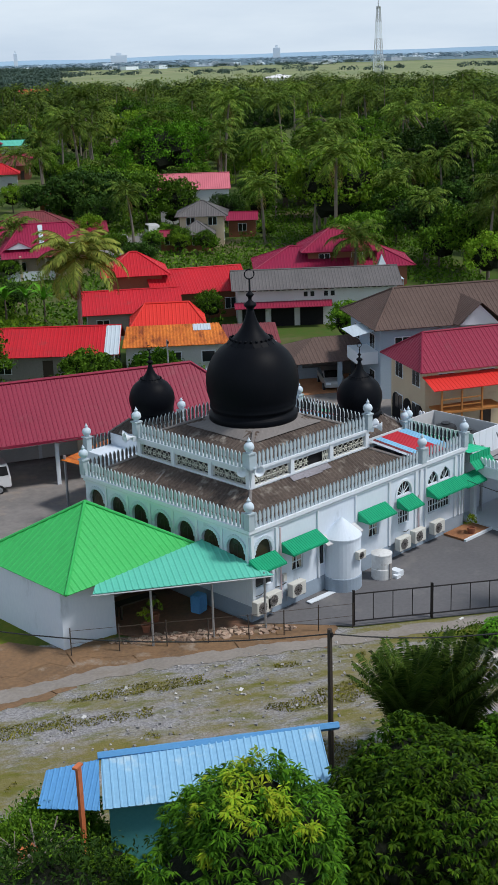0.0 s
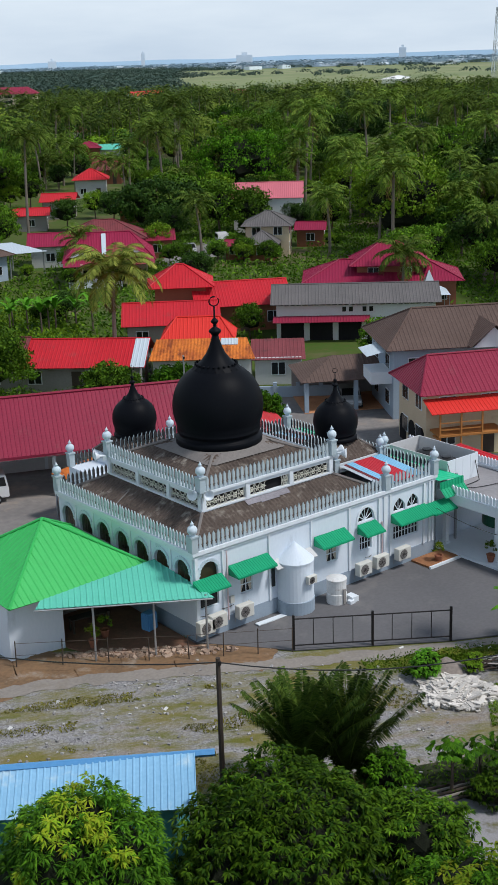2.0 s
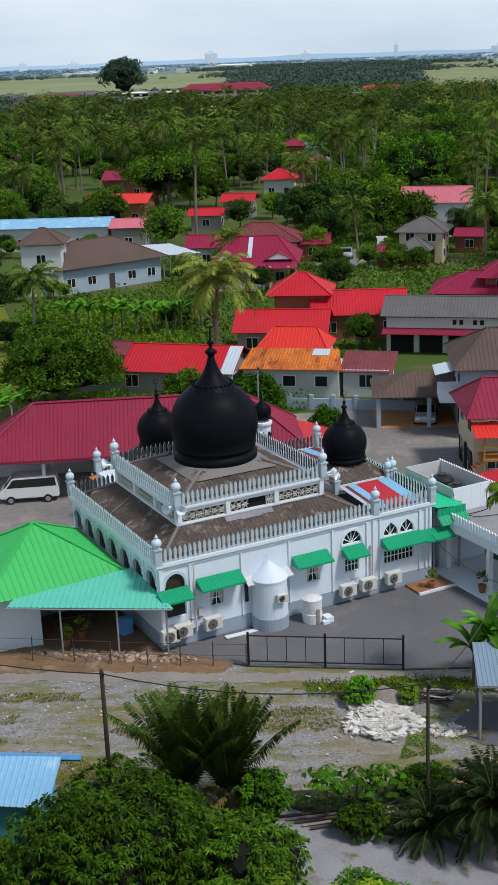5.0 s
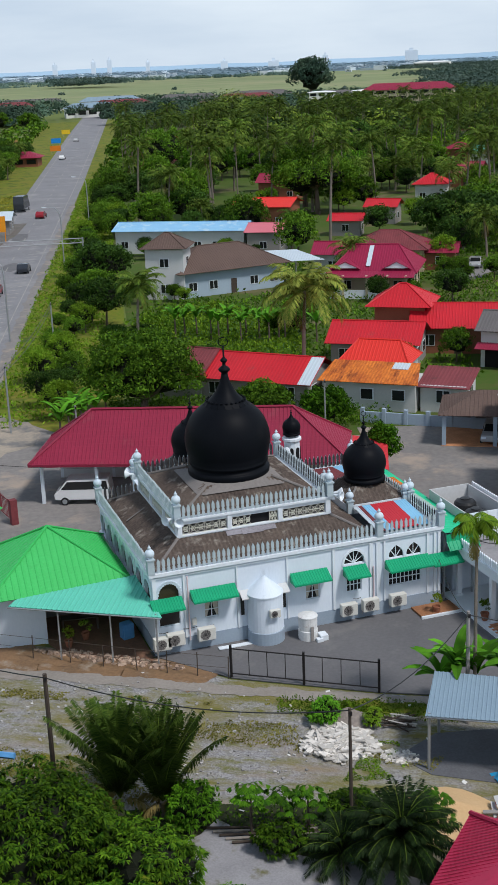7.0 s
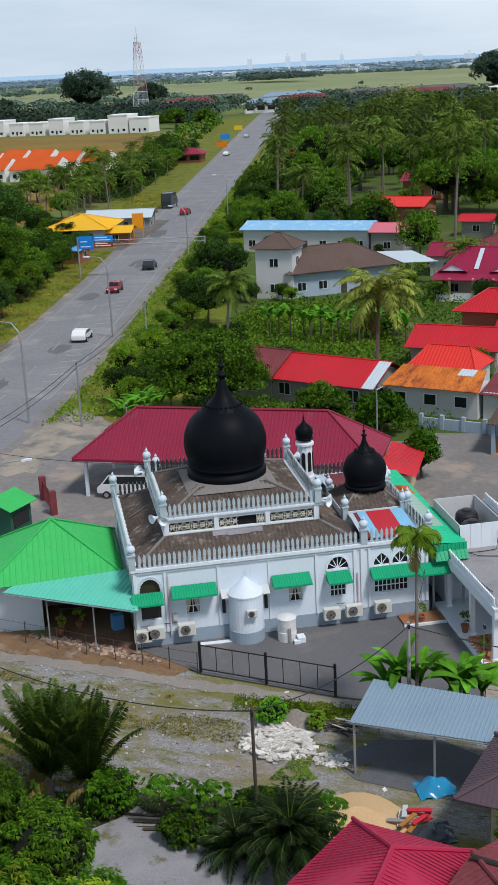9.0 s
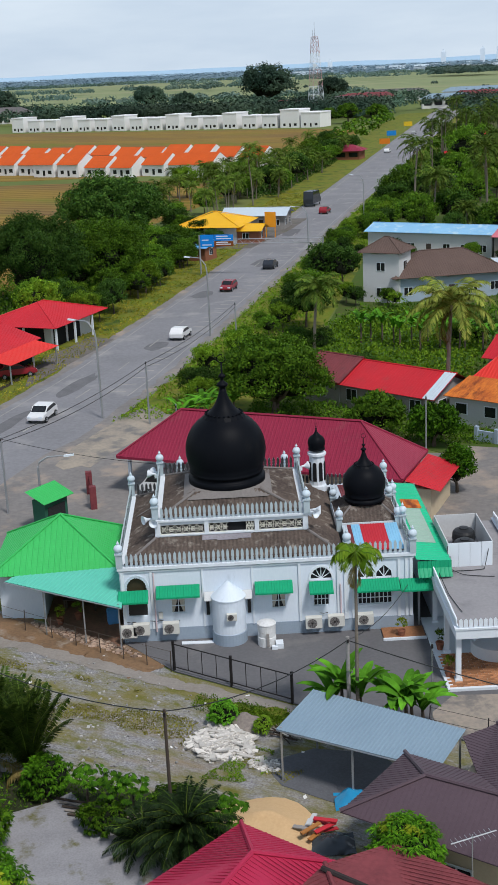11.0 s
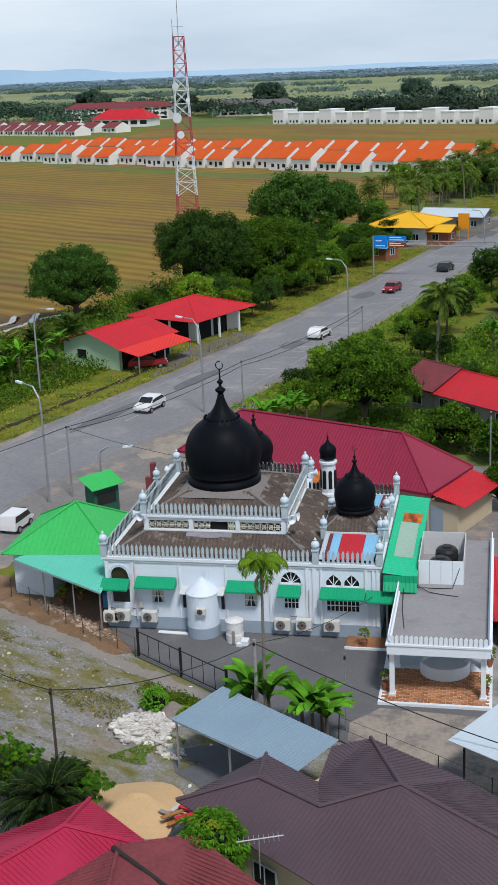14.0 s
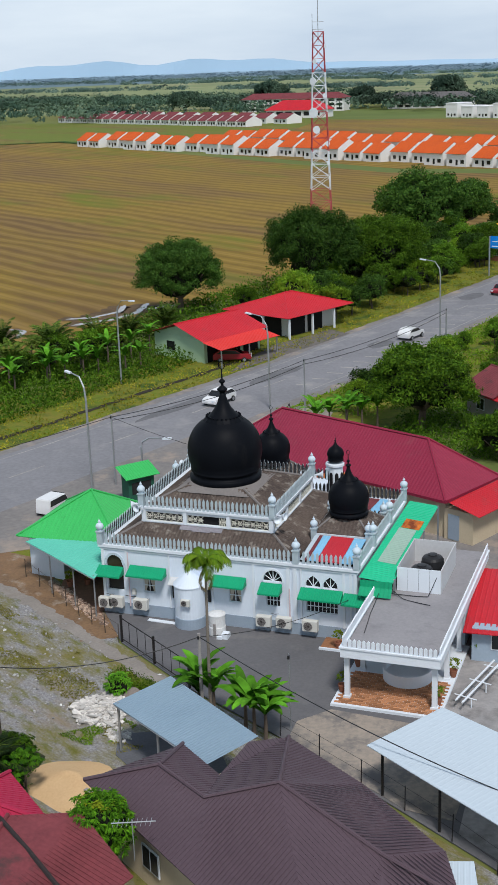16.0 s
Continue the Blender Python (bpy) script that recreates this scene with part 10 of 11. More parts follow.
def lattice_tower(name, label, x, y, w0, w1, h, mast, seg, dishes, r=0.065, red=None):
    band = 3 if seg > 12 else 2
    t = thing(name, label, "radio tower", x, y, GZ, 20)
    red, white = red or M["tower_red"], M["white_trim"]
    for k in range(seg):
        z0, z1 = h * k / seg, h * (k + 1) / seg
        a0, a1 = w0 + (w1 - w0) * k / seg, w0 + (w1 - w0) * (k + 1) / seg
        bm = B()
        c0 = [(sx * a0 / 2, sy * a0 / 2, z0) for sx, sy in ((-1, -1), (1, -1), (1, 1), (-1, 1))]
        c1 = [(sx * a1 / 2, sy * a1 / 2, z1) for sx, sy in ((-1, -1), (1, -1), (1, 1), (-1, 1))]
        for i in range(4):
            j = (i + 1) % 4
            tube(bm, [c0[i], c1[i]], r * 1.4, 4)
            tube(bm, [c0[i], c1[j]], r * 0.8, 4)
            tube(bm, [c0[j], c1[i]], r * 0.8, 4)
            tube(bm, [c1[i], c1[j]], r * 0.8, 4)
        part("tower_section", bm, red if (k // band) % 2 == 0 else white, t)["kind"] = "stuff"
    bm = B()
    tube(bm, [(0, 0, h - 2), (0, 0, h + mast)], r * 1.2, 5)
    for q in range(3):
        tube(bm, [(-1.2, 0, h - 1 + q * 1.5), (1.2, 0, h - 1 + q * 1.5)], r * 0.6, 4)
        tube(bm, [(-1.2, 0, h - 2.2 + q * 1.5), (-1.2, 0, h + 0.6 + q * 1.5)], r * 0.8, 4)
    part("mast", bm, M["steel"], t)
    for k, (dz, az, dr) in enumerate(dishes):
        bm = B()
        lathe(bm, [(dr, 0.5 * dr), (dr, 0.35 * dr), (dr * 0.7, 0.12 * dr), (0, 0)], 14)
        a = (w0 + (w1 - w0) * dz / h) / 2 + 0.4
        bm.transform(pose(a * math.cos(radians(az)), a * math.sin(radians(az)), dz, 90, 0, az + 90))
        part("dish", bm, M["white_trim"], t)
    return t


lattice_tower("radio_tower", "tall red and white lattice radio tower with dishes", -42.5, 197, 4.6, 2.2, 41, 9, 15,
              [(24.5, 235, 1.1), (21, 250, 0.8), (31, 230, 0.8), (18, 310, 0.6), (14, 310, 0.5), (28, 300, 0.5), (35, 240, 0.5), (38, 320, 0.4)])
lattice_tower("radio_tower", "distant lattice radio tower", 69, 690, 8, 3, 46, 8, 10, [(30, 240, 1.2), (36, 300, 1.0)], 0.1, mat("faded_pink_tower", (0.5, 0.3, 0.3), (0.42, 0.26, 0.26), 0.6, bump=0))
lattice_tower("radio_tower", "distant thin lattice radio tower", 703, 573, 7, 2.2, 56, 6, 10, [], 0.13, M["steel"])

for x, y, r, sd in ((79.5, 614, 6.2, 251), (94.0, 608, 5.6, 252), (70.0, 622, 4.6, 253)):
    big_tree("junction_tree", "large spreading green tree beside the road junction", x, y, r, r * 0.9, r * 0.7, r * 0.95, 110, 50, 0.8, 0.4, L_MID, sd, 1.3)
block("market_stall", "open roadside stall under a dull red roof", 52, 372, 13, 8, 3.0, -20, M["wall_brick"], M["roof_crimson"], 1.8, 1, "stall")
for x, y, key, label in ((82.1, 468, (0.02, 0.25, 0.7), "blue road sign on two posts"), (72.5, 418, (0.75, 0.22, 0.02), "orange road sign on two posts"), (99.5, 536, (0.75, 0.5, 0.03), "yellow road sign on two posts")):
    sn = thing("road_sign", label, "road sign", x, y, GZ, -12, "signs along the far road")
    bm = B()
    box(bm, -2.0, -0.06, 1.4, 2.0, 0.0, 3.4)
    part("panel", bm, mat("sign_sheet", key, None, 0.5, bump=0.0), sn)
    for px in (-1.4, 1.4):
        bm = B()
        tube(bm, [(px, 0.07, 0), (px, 0.07, 3.3)], 0.06, 6)
        part("post", bm, M["steel"], sn)

# houses scattered through the far woods
far_houses = np.random.default_rng(77)
keys = ["roof_crimson", "roof_red", "roof_grey", "roof_maroon_worn", "roof_magenta", "roof_brown", "roof_maroon_worn", "roof_red", "roof_crimson"]
for k, (x, y, w) in enumerate(FAR_LIST):
    big = far_houses.uniform(0.9, 1.2)
    house("far_house", "house among the trees with a hip roof", x, y, w * big, w * 0.62 * big, far_houses.uniform(-50, 10), far_houses.uniform(3.2, 4.4), w * 0.17, M[keys[int(far_houses.integers(len(keys)))]],
          (M["wall_cream"], M["wall_plain"], M["wall_blue"])[k % 3], "hip" if k % 2 else "gable", over=0.8, group="houses among the trees", pitch=0.8, amp=0.04)

# pale roofs and walls scattered through the far town, haze included in their colour
rt = np.random.default_rng(91)
town = B()
for k in range(170):
    a, d = radians(rt.uniform(3, 62)), rt.uniform(2450, 4100)
    w, h = rt.uniform(10, 46), rt.uniform(4, 9)
    box(town, -w / 2, -8, 0, w / 2, 8, h, pose(d * math.sin(a), d * math.cos(a), GZ, 0, 0, rt.uniform(-60, 20)))
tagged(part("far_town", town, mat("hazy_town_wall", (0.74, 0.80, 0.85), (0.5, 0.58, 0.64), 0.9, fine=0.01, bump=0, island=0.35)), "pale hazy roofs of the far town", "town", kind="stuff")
# skyline and hills, coloured pale blue to carry the horizon haze
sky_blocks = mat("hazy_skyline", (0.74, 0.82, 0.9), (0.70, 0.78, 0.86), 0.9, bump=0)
for k, (az, w, h) in enumerate(((10.5, 28, 62), (12.2, 26, 70), (12.9, 26, 78), (14.6, 22, 60), (18.0, 40, 46), (20.2, 60, 38), (22.5, 30, 55), (26.3, 70, 62), (34.5, 20, 70), (39, 90, 46), (5.5, 26, 40), (30.5, 46, 44), (46, 40, 60))):
    d = 4300
    bm = B()
    w, h = w * 0.6, h * 0.62
    box(bm, -w / 2, -12, 0, w / 2, 12, h, pose(d * math.sin(radians(az)), d * math.cos(radians(az)), GZ, 0, 0, -az))
    box(bm, -w / 6, -8, h + 0.003, w / 6, 8, h + 8, pose(d * math.sin(radians(az)), d * math.cos(radians(az)), GZ, 0, 0, -az))
    tagged(part("skyline_tower", bm, sky_blocks), "pale hazy city block on the horizon", "city block", "distant skyline")
hill_mat = mat("haze_blue_hills", (0.345, 0.49, 0.63), (0.32, 0.465, 0.60), 1.0, big=0.002, fine=0.01, bump=0)
bm = B()
prev = None
for k in range(161):
    az = -46 + k * 0.75
    f = max(0.0, math.exp(-((az + 24) / 7.5) ** 2))
    h = 20 + 46 * f * (0.75 + 0.35 * math.sin(k * 0.9) * math.sin(k * 0.37)) + 6 * noise.noise((k * 0.21, 0, 0))
    d = 4700
    x, y = d * math.sin(radians(az)), d * math.cos(radians(az))
    q = [bm.verts.new((x, y, GZ - 2)), bm.verts.new((x * 1.005, y * 1.005, h))]
    if prev:
        bm.faces.new((prev[0], q[0], q[1], prev[1]))
    prev = q
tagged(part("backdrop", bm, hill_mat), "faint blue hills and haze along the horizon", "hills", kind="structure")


# ---- vehicles ----
def car(x, y, rz, paint, label, L=4.2, W=1.75, Hh=1.5, van=False, z=GZ):
    t = thing("car", label, "car", x, y, z, rz)
    s = L / 4.2
    if van:
        prof = [(-2.1, 0.35), (2.05, 0.35), (2.1, 0.75), (1.7, 1.05), (1.1, 1.75), (-1.95, 1.8), (-2.1, 0.9)]
        glass = [(1.55, 1.1), (1.05, 1.66), (-1.85, 1.7), (-1.95, 1.12)]
    else:
        prof = [(-2.08, 0.35), (2.05, 0.35), (2.1, 0.62), (1.95, 0.85), (1.05, 0.98), (0.35, 1.45), (-1.2, 1.5), (-1.95, 1.05), (-2.1, 0.85)]
        glass = [(0.95, 1.0), (0.33, 1.38), (-1.15, 1.43), (-1.75, 1.05)]
    bm = B()
    extrude_outline(bm, [(a * s, b * Hh / 1.5) for a, b in prof], W, pose(0, -W / 2, 0))
    bmesh.ops.recalc_face_normals(bm, faces=bm.faces[:])
    bmesh.ops.bevel(bm, geom=bm.edges[:], offset=0.06, segments=2, affect="EDGES")
    part("body", bm, paint, t)
    bm = B()
    extrude_outline(bm, [(a * s, b * Hh / 1.5) for a, b in glass], W + 0.02, pose(0, -W / 2 - 0.01, 0))
    bmesh.ops.recalc_face_normals(bm, faces=bm.faces[:])
    part("side_glass", bm, M["glass_dark"], t)
    bm = B()
    (a0, b0), (a1, b1) = ((1.06, 1.0), (0.38, 1.46)) if not van else ((1.72, 1.06), (1.14, 1.76))
    k = Hh / 1.5
    v = [bm.verts.new(p) for p in ((a0 * s + .03, -W / 2 + .12, b0 * k + .02), (a0 * s + .03, W / 2 - .12, b0 * k + .02), (a1 * s + .03, W / 2 - .18, b1 * k + .01), (a1 * s + .03, -W / 2 + .18, b1 * k + .01))]
    bm.faces.new(v)
    part("windscreen", bm, M["glass_dark"], t)
    for wx in (-1.3 * s, 1.3 * s):
        for wy in (-W / 2, W / 2):
            bm = B()
            lathe(bm, [(0.31, -0.1), (0.31, 0.1)], 16)
            bm.transform(pose(wx, wy, 0.31, 90, 0, 0))
            w = part("wheel", bm, M["black_plastic"], t)
            bm = B()
            lathe(bm, [(0.19, -0.115), (0.19, 0.115)], 12)
            bm.transform(pose(wx, wy, 0.31, 90, 0, 0))
            part("rim", bm, M["steel"], w)
    for wy in (-0.6, 0.6):
        bm = B()
        box(bm, 2.0 * s, wy - 0.2, 0.62, 2.09 * s, wy + 0.2, 0.78)
        part("headlight", bm, M["white_trim"], t)
    return t


def paint(name, c):
    return mat(name, c, tuple(q * 0.92 for q in c), 0.25, fine=4, bump=0.0, spec=0.5)


WHITE_P, RED_P, GREY_P, DARK_P = paint("white_car_paint", (0.75, 0.76, 0.77)), paint("red_car_paint", (0.28, 0.02, 0.03)), paint("silver_car_paint", (0.42, 0.43, 0.44)), paint("dark_car_paint", (0.03, 0.035, 0.045))
DIRR = math.degrees(math.atan2(1, 0.3))
car(-11.7, 52.5, DIRR + 183, WHITE_P, "white hatchback driving on the main road")
car(8.2, 122.0, DIRR + 180, RED_P, "dark red car on the main road")
car(15.6, 141.5, DIRR, DARK_P, "dark grey car on the main road")
car(1.5, 88.5, DIRR, WHITE_P, "white car on the near lane of the main road")
car(31.5, 216, DIRR - 4, RED_P, "red car far along the main road")
car(30, 233, DIRR - 4, DARK_P, "dark lorry far along the main road", 7, 2.4, 3.0, True)
car(70, 392, DIRR - 4, WHITE_P, "white car far along the main road")
car(96, 495, DIRR - 4, GREY_P, "silver car far along the main road")
car(1.7, 27.4, 158, WHITE_P, "white van parked under the hall roof", 4.3, 1.75, 1.65, True)
car(-12.9, 16.8, DIRR + 10, WHITE_P, "small white van parked at the forecourt", 3.0, 1.45, 1.3, True)
car(37.0, 27.6, 232, GREY_P, "silver car parked in the carport")
car(78.8, 106.8, 240, GREY_P, "silver car parked on the village lane")
car(87.5, 110, 60, WHITE_P, "white van parked on the village lane", 4.3, 1.75, 1.7, True)
car(-17.2, 71.5, 20, RED_P, "dark red pickup parked at the roadside house", 4.8, 1.8, 1.6)


# ---- poles, lamps, wires ----
def lamp_post(x, y, h, az, label="tall steel street lamp with a curved arm"):
    t = thing("street_lamp", label, "street lamp", x, y, GZ, 0, "street lamps")
    bm = B()
    dx, dy = math.cos(radians(az)), math.sin(radians(az))
    pts = [(0, 0, 0), (0, 0, h * 0.8), (dx * 0.15, dy * 0.15, h * 0.9), (dx * 0.8, dy * 0.8, h * 0.985), (dx * 2.2, dy * 2.2, h)]
    tube(bm, pts, 0.11, 8, 0.05)
    part("pole", bm, M["steel"], t)
    bm = B()
    box(bm, -0.4, -0.13, -0.08, 0.4, 0.13, 0.06, pose(dx * 2.5, dy * 2.5, h, 0, -5, az))
    part("lamp_head", bm, M["white_trim"], t)


for x, y, h, az in ((-12.3, 22.8, 10.2, 150), (-5.6, 51.6, 10.0, 160), (5.3, 88.6, 10.2, 165), (22, 140, 10.2, 165), (-26, 58, 10, -20), (38, 196, 10, 165)):
    lamp_post(x, y, h, az)
lamp_post(-8.2, 24.6, 4.6, 0, "small lamp post beside the bus shelter")


def pole(x, y, h, r=0.1, material=None, label="weathered timber utility pole", arm=False, lean=(0, 0)):
    t = thing("utility_pole", label, "utility pole", x, y, GZ, 0, "utility poles")
    bm = B()
    tube(bm, [(0, 0, -0.2), (lean[0] / 2, lean[1] / 2, h / 2), (lean[0], lean[1], h)], r, 8, r * 0.75)
    part("shaft", bm, material or M["wood_pole"], t)
    bm = B()
    if arm:
        box(bm, -0.6, -0.05, h - 0.4, 0.6, 0.05, h - 0.28)
    box(bm, -0.05 + lean[0], -0.14 + lean[1], h - 0.3, 0.05 + lean[0], 0.02 + lean[1], h - 0.12)
    part("bracket", bm, M["dark_metal"], t)


pole(-7.9, -12.3, 6.5, 0.12)
pole(3.4, -19.4, 6.0, 0.09)
pole(-18.5, 1.2, 7.0, 0.14, M["steel"], "grey concrete utility pole", True)
pole(12.3, -13.1, 6.0, 0.12, M["wall_grey"], "stout concrete pole in the banana clump")
pole(-10.9, 24.6, 6.4, 0.1, M["steel"], "grey concrete utility pole")
pole(-0.7, 48.4, 6.4, 0.1, M["steel"], "grey concrete utility pole")
pole(8.5, 76, 6.6, 0.1, M["steel"], "grey concrete utility pole")
pole(24, 33.5, 5.5, 0.08, M["steel"], "grey concrete utility pole")
pole(16.8, -11.4, 4.6, 0.03, M["steel"], "thin steel pole in the yard")
pole(2.6, 33.2, 6.0, 0.08, M["steel"], "grey concrete utility pole")


def wire(name, pts, sag, r=0.02):
    bm = B()
    out = []
    for a, b in zip(pts, pts[1:]):
        a, b = Vector(a), Vector(b)
        for k in range(10):
            s = k / 10
            p = a.lerp(b, s)
            p.z -= sag * 4 * s * (1 - s)
            out.append(p)
    out.append(Vector(pts[-1]))
    tube(bm, out, r, 5)
    return tagged(part(name, bm, M["black_plastic"]), "thin black overhead cable", "cable", "overhead cables")


wire("overhead_cable", [(-18.5, 1.2, 6.4), (-7.9, -12.3, 6.1), (3.4, -19.4, 5.7), (12.3, -13.1, 5.6)], 0.7, 0.028)
wire("overhead_cable", [(12.3, -13.1, 5.6), (17.2, -0.6, 2.9)], 0.5)
wire("overhead_cable", [(12.3, -13.1, 5.6), (30, -19.0, 2.6)], 0.5, 0.03)
wire("overhead_cable", [(-10.9, 24.6, 6.0), (-0.7, 48.4, 6.0), (8.5, 76, 6.2)], 0.5, 0.03)
wire("overhead_cable", [(-10.9, 24.6, 5.7), (-0.7, 48.4, 5.6), (8.5, 76, 5.8)], 0.7, 0.03)
wire("overhead_cable", [(-10.9, 24.6, 6.0), (-30, -8, 6.0)], 0.6, 0.03)
wire("overhead_cable", [(-10.9, 24.6, 6.0), (7.6, 20.8, 3.9)], 0.6, 0.02)

for pts in ([(19.9, 1.0, 4.6), (19.7, 0.4, 3.5), (20.6, -0.4, 3.28), (22.4, -0.9, 3.28)], [(22.4, 1.0, 4.3), (22.0, 0.3, 3.28), (20.4, 0.2, 3.28), (19.2, -0.2, 3.5)], [(19.1, -0.4, 3.55), (19.2, -3.0, 3.28), (19.5, -5.6, 3.28)]):
    wire("roof_cable", pts, 0.03, 0.025)

# ---- heaps and clutter ----
def mound(name, label, x, y, rx, ry, h, material, seed, category, rz=0):
    rng = np.random.default_rng(seed)
    bm = B()
    n, m = 28, 9
    rings = []
    for j in range(m + 1):
        f = j / m
        ring = []
        for i in range(n):
            a = 2 * math.pi * i / n
            w = 1 + 0.08 * math.sin(3 * a + seed) + 0.03 * math.sin(5 * a)
            hh = h * (1 - f) ** 1.25 * (1 + 0.10 * math.sin(2 * a + 4 * f)) + rng.uniform(-0.006, 0.006)
            ring.append(bm.verts.new((rx * f * w * math.cos(a), ry * f * w * math.sin(a), (h if j == 0 else hh) if j < m else -0.05)))
        rings.append(ring)
    for a, b in zip(rings, rings[1:]):
        for i in range(n):
            bm.faces.new((a[i], a[(i + 1) % n], b[(i + 1) % n], b[i]))
    bmesh.ops.remove_doubles(bm, verts=bm.verts[:], dist=0.004)
    bmesh.ops.recalc_face_normals(bm, faces=bm.faces[:])
    bm.transform(pose(x, y, GZ, 0, 0, rz))
    return tagged(part(name, bm, material, smooth=True), label, category)


mound("sand_mound", "heap of yellow building sand", 7.7, -19.9, 3.0, 2.3, 0.85, M["sand"], 3, "sand heap", -25)
mound("earth_mound", "heap of grey broken earth beside the rubble", 7.0, -10.6, 1.4, 1.1, 0.75, mat("broken_grey_earth", (0.3, 0.26, 0.23), (0.2, 0.175, 0.16), 0.95, fine=6, vary=1.0, bump=0.8), 5, "earth heap", -30)


def scatter_chunks(name, label, n, cx, cy, rx, ry, rz, smin, smax, flat, material, seed, heap=0.0, category="rubble"):
    rng = np.random.default_rng(seed)
    bm = B()
    for k in range(n):
        a, d = rng.uniform(0, 6.28), math.sqrt(rng.uniform())
        x, y = math.cos(a) * d * rx, math.sin(a) * d * ry
        s = rng.uniform(smin, smax)
        m = pose(cx, cy, GZ, 0, 0, rz) @ pose(x, y, heap * (1 - d) * rng.uniform(0.3, 1) + s * 0.12, rng.uniform(-25, 25), rng.uniform(-25, 25), rng.uniform(0, 360))
        box(bm, -s / 2, -s * 0.35, -s * flat / 2, s / 2, s * 0.35, s * flat / 2, m)
    return tagged(part(name, bm, material), label, category, kind="stuff")


rubble_rng = np.random.default_rng(7)
bm = B()
for k in range(1500):
    a, d = rubble_rng.uniform(0, 6.283), math.sqrt(rubble_rng.uniform())
    edge = 1 + 0.45 * noise.noise((math.cos(a) * 1.3, math.sin(a) * 1.3, 5.0)) + 0.12 * noise.noise((math.cos(a) * 5, math.sin(a) * 5, 2.0))
    x, y = math.cos(a) * d * 1.95 * edge, math.sin(a) * d * 1.55 * edge
    big_bit = rubble_rng.uniform() < 0.09
    l_, w_, h_ = (rubble_rng.uniform(0.35, 0.95), rubble_rng.uniform(0.12, 0.3), 0.05) if big_bit else (rubble_rng.uniform(0.06, 0.26), rubble_rng.uniform(0.05, 0.16), rubble_rng.uniform(0.03, 0.09))
    top = 0.3 * max(0.0, 1 - d * d) * (1 + 0.8 * noise.noise((x * 1.4, y * 1.4, 0)))
    m = pose(5.7, -12.4, GZ, 0, 0, -30) @ pose(x, y, 0.02 + top * rubble_rng.uniform(0.5, 1) + 0.06 * big_bit, rubble_rng.uniform(-16, 16), rubble_rng.uniform(-16, 16), rubble_rng.uniform(0, 360))
    box(bm, -l_ / 2, -w_ / 2, -h_ / 2, l_ / 2, w_ / 2, h_ / 2, m)
tagged(part("rubble_heap", bm, M["rubble"]), "heap of broken white plaster and concrete rubble", "rubble", kind="stuff")
scatter_chunks("rubble_heap", "scattered pale stones along the lot", 140, 7.9, -14.7, 0.9, 0.6, -30, 0.07, 0.24, 0.6, M["rubble"], 8, 0.1)
scatter_chunks("stones", "loose pale stones and bricks along the drain", 260, -2.5, 0.7, 4.6, 0.5, -38, 0.08, 0.3, 0.5, mat("mixed_stones", (0.42, 0.33, 0.26), (0.3, 0.2, 0.15), 0.9, fine=9, island=0.5), 9, 0.05)
scatter_chunks("stones", "small grey stones on the gravel", 420, -4, -7, 12, 5, -30, 0.05, 0.16, 0.6, mat("pale_gravel_stone", (0.38, 0.37, 0.36), (0.28, 0.27, 0.27), 0.9, fine=9, island=0.4), 10, 0.0)
scatter_chunks("litter", "pale litter and scraps on the ground", 26, -1, -9, 15, 7, -30, 0.08, 0.25, 0.08, mat("litter_scraps", (0.6, 0.6, 0.58), (0.5, 0.5, 0.5), 0.7, island=0.4), 12, 0.0, "litter")

rngp = np.random.default_rng(15)
tp = thing("timber_pile", "pile of old timber and poles beside the rubble", "timber pile", 9.1, -12.0, GZ, -40)
for k in range(16):
    bm = B()
    a = rngp.uniform(-0.5, 0.5)
    c, s = math.cos(a) * rngp.uniform(0.5, 1.0), math.sin(a) * 0.9
    o = rngp.uniform(-0.4, 0.4)
    tube(bm, [(-c, o - s, 0.06 + 0.02 * k), (c, o + s, 0.1 + 0.03 * k)], 0.04, 5)
    part("pole", bm, M["wood_pole"] if k % 3 else M["rubble"], tp)
tl = thing("felled_poles", "long weathered poles lying at the lot's edge", "timber", 0.5, -18.0, GZ, -24)
for k in range(5):
    bm = B()
    tube(bm, [(-3.0 + 0.3 * k, -0.25 * k, 0.12), (2.6 + 0.2 * k, -0.2 * k + 0.3, 0.15 + 0.05 * k)], 0.06, 6)
    part("pole", bm, M["path"] if k % 2 else M["wood_pole"], tl)
bm = B()
lathe(bm, [(0.28, 0), (0.3, 0.05), (0.28, 0.45), (0.3, 0.85), (0.28, 0.9), (0, 0.9)], 18, 2.7, -21.0, GZ)
tagged(part("plastic_drum", bm, paint("blue_drum", (0.02, 0.05, 0.3))), "blue plastic drum under the palm", "drum")
bm = B()
lathe(bm, [(0.15, 0), (0.2, 0.36), (0.17, 0.36), (0.13, 0.05)], 16, 3.2, -22.0, GZ)
tagged(part("bucket", bm, M["white_trim"]), "white plastic bucket on the drive", "bucket")


